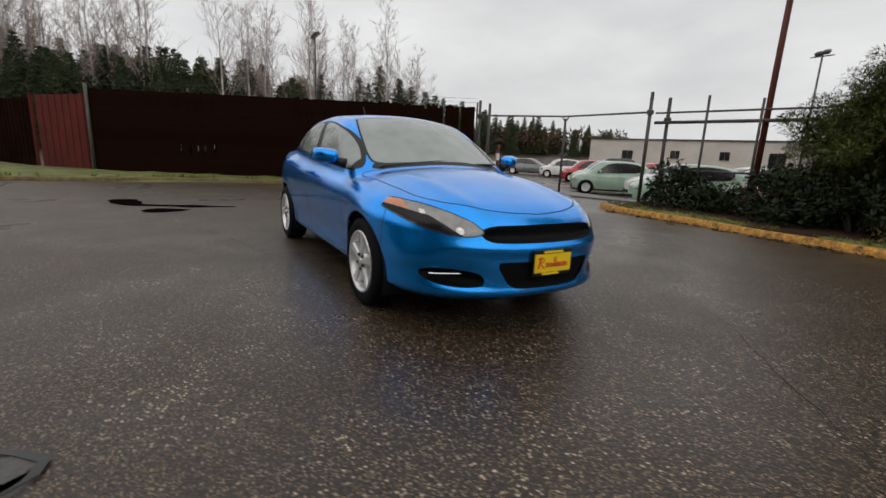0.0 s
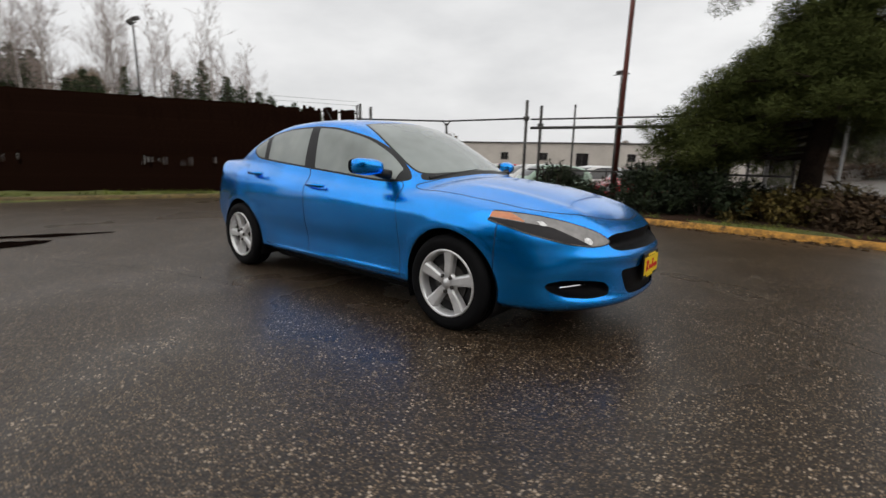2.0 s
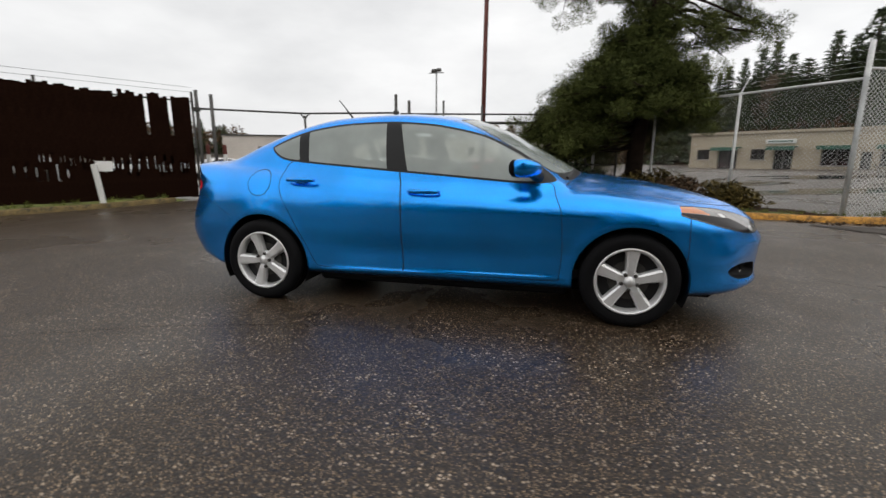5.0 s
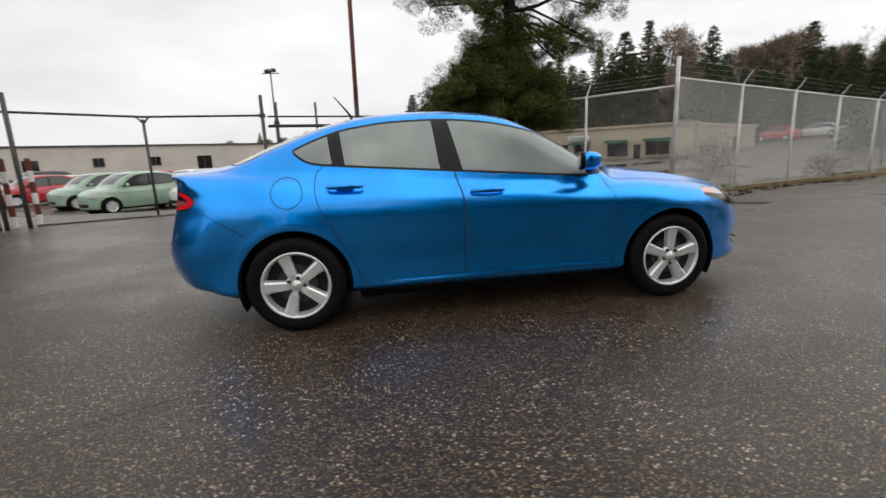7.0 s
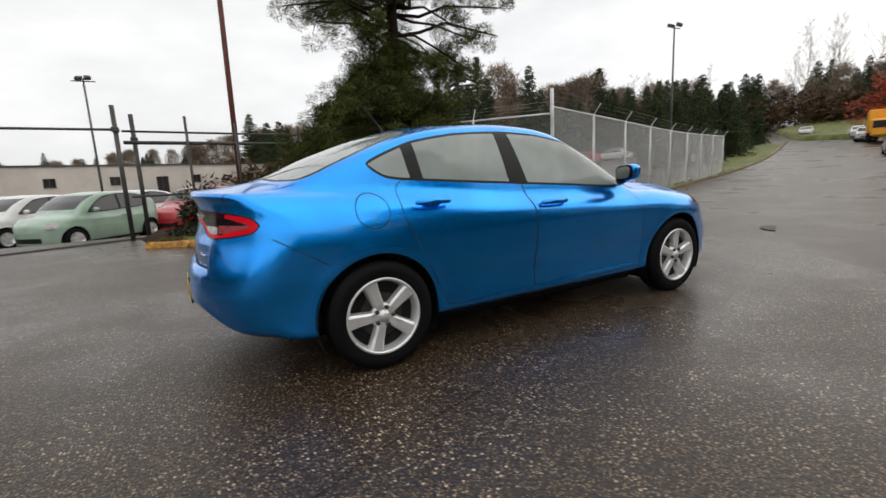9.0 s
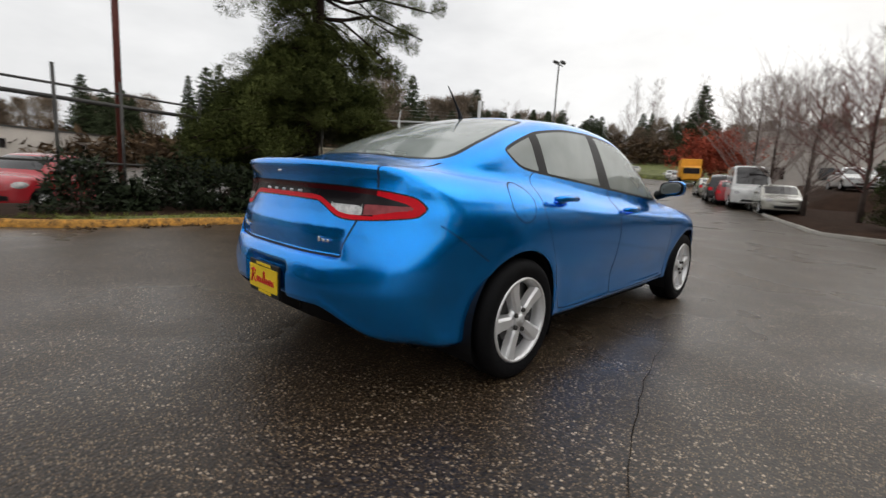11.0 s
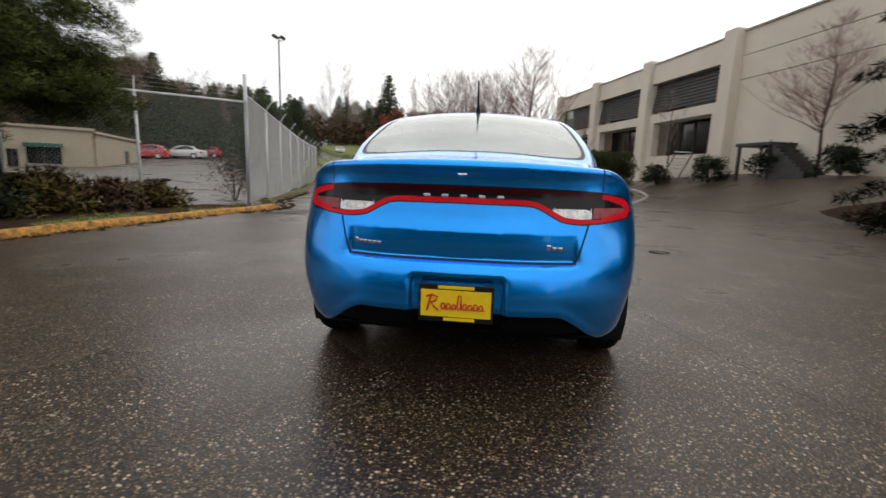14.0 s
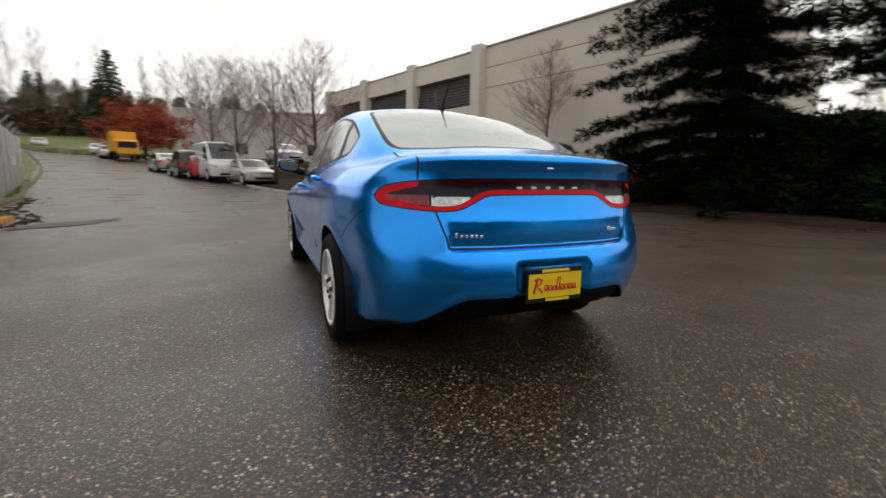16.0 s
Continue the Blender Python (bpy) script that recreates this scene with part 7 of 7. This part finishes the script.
# ---- parked cars ----
def car_spec(kind):
    if kind == "hatch":
        return dict(L=3.55, W=0.815, H=1.49, wb=2.30, r=0.29, ground=0.16,
                    roof=([-1.75, -1.6, -1.2, -0.6, 0.0, 0.4, 0.75, 1.05], [1.02, 1.18, 1.40, 1.48, 1.49, 1.45, 1.28, 1.02]),
                    deck=([-1.8, -1.5, -0.5, 0.6, 1.0, 1.4, 1.65, 1.8], [1.0, 0.97, 0.93, 0.95, 0.96, 0.90, 0.78, 0.62]),
                    dlo=[(0.72, 0.97), (0.45, 1.20), (0.15, 1.36), (-0.4, 1.41), (-0.95, 1.36), (-1.22, 1.22), (-1.15, 1.05), (-0.9, 0.99), (0.0, 0.95), (0.55, 0.94)])
    if kind == "sedan":
        return dict(L=4.6, W=0.89, H=1.43, wb=2.72, r=0.31, ground=0.18,
                    roof=([-2.0, -1.7, -1.2, -0.6, 0.0, 0.4, 0.8, 1.15], [0.96, 1.10, 1.34, 1.42, 1.43, 1.36, 1.15, 0.94]),
                    deck=([-2.35, -2.0, -1.2, 0.4, 1.1, 1.6, 2.0, 2.3], [0.96, 0.99, 0.97, 0.92, 0.93, 0.86, 0.77, 0.6]),
                    dlo=[(0.80, 0.95), (0.50, 1.15), (0.15, 1.30), (-0.4, 1.36), (-0.95, 1.32), (-1.35, 1.16), (-1.45, 1.03), (-1.0, 0.98), (0.0, 0.94), (0.6, 0.92)])
    if kind == "suv":
        return dict(L=4.7, W=0.92, H=1.78, wb=2.75, r=0.36, ground=0.26,
                    roof=([-2.25, -2.1, -1.6, -0.6, 0.0, 0.4, 0.75, 1.1], [1.2, 1.58, 1.74, 1.78, 1.77, 1.70, 1.42, 1.10]),
                    deck=([-2.35, -2.0, -0.5, 0.6, 1.1, 1.7, 2.1, 2.3], [1.1, 1.12, 1.08, 1.08, 1.10, 1.05, 0.95, 0.7]),
                    dlo=[(0.82, 1.12), (0.55, 1.36), (0.25, 1.60), (-0.6, 1.67), (-1.5, 1.63), (-2.0, 1.52), (-1.95, 1.20), (-1.0, 1.14), (0.0, 1.10), (0.6, 1.09)])
    return dict(L=5.4, W=0.98, H=2.35, wb=3.3, r=0.35, ground=0.22,
                roof=([-2.75, -2.68, -2.4, -0.6, 0.6, 1.2, 1.6, 2.0], [1.2, 2.15, 2.32, 2.35, 2.34, 2.22, 1.75, 1.25]),
                deck=([-2.7, -2.0, 0.5, 1.5, 2.0, 2.3, 2.6, 2.7], [1.15, 1.15, 1.15, 1.18, 1.16, 1.10, 0.98, 0.8]),
                dlo=[(1.62, 1.25), (1.40, 1.62), (1.15, 1.95), (0.75, 2.0), (0.42, 1.98), (0.42, 1.6), (0.45, 1.28), (0.8, 1.2), (1.2, 1.2), (1.5, 1.2)])


def build_parked(kind, paint, label, x, y, yaw, group="", name="parked_car"):
    p = car_spec(kind)
    car = thing(name, label, "van" if kind == "van" else "car", None, group)
    half, W, wb, g = p["L"] / 2, p["W"], p["wb"] / 2, p["ground"]
    roof, deck = curve(*p["roof"]), curve(*p["deck"])
    beltz = float(deck(np.array(-0.3)))
    width = curve([0.1, g, g + 0.12, beltz * 0.55, beltz * 0.8, beltz, beltz + 0.25], [W * 0.8, W * 0.9, W * 0.97, W, W * 0.99, W * 0.94, W * 0.8])

    def F(q):
        X, Y, Z = q[:, 0], np.abs(q[:, 1]), q[:, 2]
        side = Y - width(Z) * (1 - 0.05 * np.abs(X / half) ** 3)
        ends = (np.abs(X) + 0.42 * (Y / W) ** 3 * (0.8 + 0.2 * (X > 0)) - half + 0.10 * np.clip((Z - beltz * 0.6), 0, 1) + 0.25 * np.clip(g + 0.15 - Z, 0, 1)) * 0.85
        low = smax(smax(side, Z - deck(X) + 0.08 * (Y / W) ** 2, 0.12), ends, 0.14)
        low = smax(low, g - Z, 0.04)
        lean = 0.22 if kind != "van" else 0.10
        cab = smax(Y - (W * 0.93 - lean * (Z - beltz + 0.05)), (Z - roof(X + 0.16 * Y * Y * np.sign(X)) + 0.05 * (Y / W) ** 2) * 0.85, 0.10)
        cab = smax(cab, ends + (0.0 if kind != "sedan" else 0.0), 0.1)
        return smin(low, smax(cab, 0.6 - Z, 0.02), 0.04)

    sh = Shell(F, (-half - 0.1, -0.12, 0.05), (half + 0.1, W + 0.12, p["H"] + 0.1), 0.06)
    for wx in (-wb, wb):
        sh.v, sh.t, sh.lab = cut(sh.v, sh.t, sh.lab, lambda v: np.hypot(v[:, 0] - wx, v[:, 2] - p["r"]) - p["r"] - 0.05)
        mid = sh.v[sh.t].mean(1)
        ok = (np.hypot(mid[:, 0] - wx, mid[:, 2] - p["r"]) > p["r"] + 0.05) | (mid[:, 1] < W * 0.55)
        sh.t, sh.lab = sh.t[ok], sh.lab[ok]
    fd = inside_of(outline(p["dlo"], 5))
    onside = lambda v: v[:, 1] > W * 0.5
    sh.mark(2, lambda v: fd(v[:, [0, 2]]), onside)
    sh.mark(3, lambda v: np.maximum(fd(v[:, [0, 2]]) + 0.03, 0.035 - np.abs(v[:, 0] + 0.25)), onside, (2,))
    nose_x, nose_z = p["roof"][0][-1], p["roof"][1][-1]
    top_z = p["roof"][1][4]
    sh.mark(4, lambda v: np.maximum(np.maximum(nose_z + 0.03 - v[:, 2], v[:, 2] - (top_z - 0.09)), v[:, 1] - W * 0.74), lambda v: (v[:, 0] > p["roof"][0][4] - 0.1) & (v[:, 2] > nose_z))
    tail_z = beltz + 0.10
    if kind != "van":
        sh.mark(5, lambda v: np.maximum(np.maximum(tail_z - v[:, 2], v[:, 2] - (top_z - 0.14)), v[:, 1] - W * 0.66), lambda v: (v[:, 0] < -half * 0.45))
    zl = beltz * 0.72
    sh.mark(6, lambda v: np.hypot((v[:, 1] - W * 0.72) / 1.5, v[:, 2] - zl) - 0.085, lambda v: v[:, 0] > half * 0.6)
    sh.mark(7, lambda v: np.maximum(np.abs(v[:, 1] - W * 0.80) - 0.10, np.abs(v[:, 2] - zl - 0.05) - 0.10), lambda v: v[:, 0] < -half * 0.6)
    sh.mark(8, lambda v: np.maximum(np.abs(v[:, 2] - (g + 0.18)) - 0.06, v[:, 1] - W * 0.5), lambda v: v[:, 0] > half * 0.6)
    sh.mark(8, lambda v: v[:, 2] - g - 0.06, lambda v: v[:, 2] < g + 0.12)
    part_mesh("body", sh.mesh("body", [0], paint, 0), car)
    part_mesh("windshield", sh.mesh("windshield", [4], WINDOW_DARK, 0), car)
    if kind != "van":
        part_mesh("rear_window", sh.mesh("rear_window", [5], WINDOW_DARK, 0), car)
    part_mesh("lower_trim", sh.mesh("lower_trim", [8], BLACK, 0), car)
    for sd in (-1, 1):
        fr = part_mesh("window_frame", sh.mesh("window_frame", [2], BLACK, sd), car)
        part_mesh("side_window", sh.mesh("side_window", [3], WINDOW_DARK, sd), fr)
        part_mesh("headlight", sh.mesh("headlight", [6], CLEAR_LENS, sd), car)
        part_mesh("tail_light", sh.mesh("tail_light", [7], RED_LENS, sd), car)
        bm = bmesh.new()
        bmesh.ops.create_uvsphere(bm, u_segments=10, v_segments=6, radius=1.0, matrix=Matrix.Translation((p["dlo"][0][0] - 0.12, (W + 0.08) * sd, beltz + 0.08)) @ Matrix.Diagonal((0.06, 0.10, 0.07, 1)))
        part("door_mirror", bm, paint, car, smooth=True)
        bm = bmesh.new()
        tube(bm, [(-0.35, (W + 0.0) * sd, beltz - 0.12), (-0.2, (W + 0.0) * sd, beltz - 0.12)], 0.018, 6)
        part("handle", bm, paint, car)
        for wx in (-wb, wb):
            wheel = new("wheel")
            wheel.parent = car
            wheel.matrix_basis = pose(wx, (W - 0.09) * sd, p["r"]) @ (Matrix.Identity(4) if sd < 0 else pose(0, 0, 0, 0, 0, 180))
            r = p["r"]
            bm = bmesh.new()
            lathe(bm, [(r * 0.66, -0.085), (r * 0.9, -0.095), (r, -0.07), (r, 0.07), (r * 0.9, 0.095), (r * 0.66, 0.08)], 20)
            part("tyre", bm, RUBBER, wheel, smooth=True)
            bm = bmesh.new()
            lathe(bm, [(r * 0.67, -0.086), (r * 0.62, -0.075), (r * 0.60, -0.03), (0.05, -0.05), (0.001, -0.055)], 20)
            part("rim", bm, ALLOY, wheel, smooth=True)
            for k in range(5):
                a = k * 2 * math.pi / 5
                bm = bmesh.new()
                box(bm, (-0.03, -0.08, 0.03), (0.03, -0.05, r * 0.62), 0.0, Matrix.Rotation(a, 4, "Y"))
                part("spoke", bm, ALLOY, wheel)
            bm = bmesh.new()
            lathe(bm, [(r + 0.05, 0.02), (r + 0.05, 0.12), (0.001, 0.12)], 20)
            part("wheel_well", bm, BLACK, wheel)
    car.matrix_basis = pose(*on_ground(x, y), 0, 0, yaw)
    return car


MINT = paint_material("mint_green_paint", (0.30, 0.42, 0.33), 0.0)
WHITE_CAR = paint_material("white_car_paint", (0.66, 0.66, 0.65), 0.0)
RED_CAR = paint_material("red_car_paint", (0.42, 0.02, 0.03), 0.0)
SILVER_CAR = paint_material("champagne_silver_paint", (0.42, 0.41, 0.36), 0.4)
DARK_CAR = paint_material("black_car_paint", (0.02, 0.02, 0.024), 0.1)
GREY_CAR = paint_material("grey_car_paint", (0.16, 0.17, 0.18), 0.3)

mint = build_parked("hatch", MINT, "small rounded mint-green hatchback parked behind the gate", -9.8, 15.1, 229, "small hatchbacks")
white = build_parked("hatch", WHITE_CAR, "small rounded white hatchback parked behind the gate", -6.7, 15.0, 229, "small hatchbacks")
red = build_parked("hatch", RED_CAR, "small rounded red hatchback parked behind the fence", -1.9, 14.6, 229, "small hatchbacks")
sil = build_parked("sedan", SILVER_CAR, "champagne silver sedan parked at the roadside", 24.3, 1.3, 197)
dark = build_parked("suv", DARK_CAR, "black off-road car parked at the roadside", 31.0, 5.2, 17)
van = build_parked("van", WHITE_CAR, "white delivery van parked at the roadside", 27.6, 3.2, 197, name="delivery_van")
wsed = build_parked("sedan", WHITE_CAR, "white sedan parked on the upper lot", 33.0, -1.2, 195)
wsed.location.z += 1.02
gsed = build_parked("sedan", GREY_CAR, "grey sedan in the dealer's lot", -20.5, 30.0, 229, "lot cars")


def again(src, x, y, yaw, label=""):
    ob = copy_thing(src, pose(*on_ground(x, y), 0, 0, yaw))
    return tagged(ob, label)


for x, y in ((-4.75, 12.75), (-7.9, 17.6), (-12.6, 18.0)):
    again(mint, x, y, 229)
for x, y in ((-4.2, 16.0), (-9.6, 20.2), (-14.0, 24.0), (-22.5, 24.5)):
    again(white, x, y, 229)
for x, y in ((-11.5, 20.6), (-17.5, 22.0)):
    again(red, x, y, 229)
for x, y, w in ((-24, 27.5, 229), (-27, 25, 40), (-31, 34, 229), (-16, 33, 229), (-12, 36, 229)):
    again(gsed, x, y, w)
for x, y, w in ((-28, 30.5, 229), (-19, 27, 229), (-33, 28, 20)):
    again(wsed, x, y, w, "white sedan in the dealer's lot")
for x, y, w in ((-13.4, 3.6, 62), (-15.6, -1.6, 62)):
    again(van, x, y, w, "white delivery van parked behind the slat fence")
again(dark, -24.5, 32.5, 229, "black off-road car in the dealer's lot")
again(red, 29.4, 4.4, 17, "small rounded red hatchback parked at the roadside")
for x, y, w in ((73, 27.0, 200), (37.5, 7.5, 20)):
    again(sil if x > 30 else dark, x, y, w, "car parked far up the road")
for x, y, w, s in ((60, 16.5, 200, wsed), (66, 19, 200, wsed), (72, 20, 110, sil)):
    again(s, x, y, w, "pale car parked by the lawn at the road's end")

for x, y, w, s in ((42.5, 34.0, 100, wsed), (39.5, 35.6, 100, red), (46.8, 34.2, 100, red), (50.6, 35.4, 100, wsed)):
    again(s, x, y, w, "car parked in the yard behind the mesh fence")

truck = thing("yellow_truck", "orange-yellow box truck parked at the end of the road", "truck")
bm = bmesh.new()
box(bm, (-1.6, -1.1, 0.9), (2.2, 1.1, 3.0), 0.05)
part("box_body", bm, ORANGE, truck)
bm = bmesh.new()
box(bm, (-3.2, -1.0, 0.5), (-1.7, 1.0, 2.1), 0.15)
part("cab", bm, ORANGE, truck)
bm = bmesh.new()
box(bm, (-3.24, -0.85, 1.25), (-3.14, 0.85, 1.9), 0.02)
part("windshield", bm, WINDOW_DARK, truck)
for wx, wy in ((-2.5, -0.95), (-2.5, 0.95), (1.2, -0.95), (1.2, 0.95)):
    bm = bmesh.new()
    lathe(bm, [(0.05, -0.12), (0.42, -0.12), (0.45, -0.08), (0.45, 0.08), (0.42, 0.12), (0.05, 0.12)], 18, "y", Matrix.Translation((wx, wy, 0.45)))
    part("wheel", bm, RUBBER, truck)
truck.matrix_basis = pose(*on_ground(56.8, 14.3), 0, 0, 20)


# ---- marks on the asphalt ----
def blotch(name, label, points, r, seed, mat=STAIN):
    """A thin dark stain of uneven width along points, a few millimetres proud of the ground."""
    rnd = random.Random(seed)
    line = smooth_line(points, 0.12)
    verts, faces = [], []
    for i, (x, y) in enumerate(line):
        a, b = Vector(line[max(i - 1, 0)]), Vector(line[min(i + 1, len(line) - 1)])
        d = (b - a).normalized()
        if mat is CRACK:
            x, y = x - d.y * rnd.gauss(0, 0.012), y + d.x * rnd.gauss(0, 0.012)
        f = math.sin(math.pi * min(1, max(0.04, i / (len(line) - 1)))) ** 0.5
        w = r * f * (1 + 0.6 * noise.noise(Vector((x * 3, y * 3, seed))))
        z = float(terrain(x, y)) + 0.004 + 0.001 * seed
        verts += [(x - d.y * w, y + d.x * w, z), (x + d.y * w, y - d.x * w, z)]
    for i in range(len(line) - 1):
        faces.append((2 * i, 2 * i + 1, 2 * i + 3, 2 * i + 2))
    return tagged(new(name, mesh_from(name, verts, faces, mat)), label, "stain", kind="structure")


blotch("oil_stain_1", "dark wet oil run across the asphalt", [(-5.5, -3.1), (-5.0, -2.7), (-4.8, -2.2), (-4.6, -1.7), (-4.45, -1.15)], 0.15, 1)
blotch("oil_stain_2", "dark wet oil spill on the asphalt", [(-4.25, -2.55), (-4.15, -2.2), (-4.2, -1.9)], 0.30, 2)
blotch("oil_stain_3", "dark wet oil spill on the asphalt", [(-5.9, -3.0), (-5.45, -2.9), (-5.0, -2.75)], 0.26, 3)
blotch("crack_1", "thin dark crack across the asphalt", [(-3.4, -2.45), (-2.4, -1.93), (-1.67, -1.6), (-0.85, -1.37), (0.2, -1.2)], 0.0018, 4, CRACK)
blotch("crack_3", "dark seam along the worn asphalt", [(2.3, 1.6), (2.8, 1.3), (3.2, 0.9), (3.7, 0.44), (4.0, 0.15)], 0.0022, 6, CRACK)
blotch("patch_1", "damp dark patch at the kerb", [(5.3, 4.95), (5.9, 4.5), (6.5, 4.05), (7.0, 3.8)], 0.30, 7, DAMP)
blotch("tar_loop_1", "dark loop of tar on the asphalt", [(2.35, -2.62), (2.5, -2.42), (2.62, -2.5), (2.55, -2.64), (2.4, -2.66)], 0.03, 8)
blotch("crack_4", "dark seam across the worn asphalt", [(2.6, -5.1), (0.67, -5.5), (-0.1, -5.85), (-0.65, -7.1), (-1.4, -8.6)], 0.012, 9, CRACK)
blotch("crack_5", "dark wet joint along the bark bed", [(8.6, -9.5), (6.4, -9.4), (4.6, -9.2), (2.2, -9.8), (0.6, -9.95), (-3.6, -11.2)], 0.05, 10, CRACK)
blotch("patch_3", "small damp mark on the asphalt", [(5.4, 0.2), (5.65, 0.38), (5.95, 0.45)], 0.10, 12, DAMP)
for i, (x, y, a, b, turn) in enumerate(((0.4, 15.2, 3.4, 1.3, 15), (9.5, 13.6, 3.6, 0.7, 20), (8.0, 16.5, 3.0, 0.8, 10), (14.5, 15.5, 3.2, 0.7, 25), (12.5, 20.0, 4.5, 0.9, 15))):
    rim = []
    for k in range(48):
        w = k * 2 * math.pi / 48
        r = 1 + 0.28 * noise.noise(Vector((math.cos(w) * 1.6, math.sin(w) * 1.6, i * 3.0))) + 0.10 * noise.noise(Vector((math.cos(w) * 5, math.sin(w) * 5, i * 3.0)))
        u, v = a * r * math.cos(w), b * r * math.sin(w)
        px, py = x + u * math.cos(radians(turn)) - v * math.sin(radians(turn)), y + u * math.sin(radians(turn)) + v * math.cos(radians(turn))
        rim.append(on_ground(px, py, 0.012))
    tagged(new("puddle", mesh_from("puddle", [on_ground(x, y, 0.012)] + rim, [(0, k + 1, (k + 1) % 48 + 1) for k in range(48)], PUDDLE)), "shallow rain puddle on the asphalt yard", "puddle", kind="structure")


def tufts(line, label, seed, inset, per_m=26, tall=0.07, mat=BLADE, name="grass_tufts", category="grass", up=0.125, spread=0.16):
    """Blades or fallen leaves in uneven tufts along a line, inset to its left."""
    rnd = random.Random(seed)
    pts = smooth_line(line, 1.0 / per_m)
    centres, radii = [], []
    for k in range(1, len(pts) - 1):
        x, y = pts[k]
        d = (Vector(pts[k + 1]) - Vector(pts[k - 1])).normalized()
        patch = noise.noise(Vector((x * 0.9, y * 0.9, seed)))
        if rnd.random() < 0.45 + 0.9 * patch:
            o = inset + math.copysign(abs(rnd.gauss(0, spread)), inset)
            px, py = x - d.y * o, y + d.x * o
            centres.append(on_ground(px, py, up))
            radii.append(rnd.uniform(0.03, 0.07))
    ob = new(name, leaf_mesh(name, centres, radii, 14, tall, mat, seed, droop=-0.9 if up > 0.1 else 0.25, flat=0.4 if up > 0.1 else 0.06, slim=0.07 if up > 0.1 else 0.35))
    tagged(ob, label, category, kind="stuff")


tufts(KERB_RIGHT, "uneven wet grass tufts along the yellow kerb", 5, 0.14)
tufts([(7.0, 5.45), (8.0, 6.1), (9.5, 6.8), (12, 7.5), (15.2, 8.3), (20, 9.9)], "grass tufts along the road kerb", 6, 0.16, 20, 0.09)
tufts([(-10.9, -10), (-10.5, -5.5), (-10.35, -1.5), (-9.7, 1.2), (-8.7, 3.8), (-8.3, 5.6)], "grass tufts along the kerb below the slat fence", 7, 0.16, 18, 0.10)
tufts([(5.2, 5.5), (6.2, 5.3), (7.0, 5.4), (8.0, 6.05), (9.5, 6.75), (12, 7.4), (15.2, 8.2)], "brown fallen leaves washed against the road kerb", 8, -0.05, 30, 0.045, BROWN_LEAF, "leaf_litter", "fallen leaves", 0.012, 0.22)
tufts([(-2.4, 6.3), (0.5, 6.05), (2.5, 5.85), (4.5, 5.6)], "brown fallen leaves along the yellow kerb", 9, -0.03, 22, 0.04, BROWN_LEAF, "leaf_litter", "fallen leaves", 0.012, 0.10)
drain = thing("drain_cover", "small round iron drain cover in the asphalt", "drain")
bm = bmesh.new()
lathe(bm, [(0.001, 0.012), (0.10, 0.012), (0.11, 0.008), (0.125, 0.008), (0.13, 0.0)], 24, "z", Matrix.Translation(on_ground(2.55, -2.55, 0.0)))
part("lid", bm, DARK_STEEL, drain)

paper = thing("paper_sheet", "white paper sheet leaning on the sedan's parcel shelf", "paper")
bm = bmesh.new()
box(bm, (-0.002, -0.12, 0.0), (0.002, 0.12, 0.23), 0.0, pose(-1.42, 0.40, 0.992, 0, 34, 8))
part("sheet", bm, WHITE, paper)
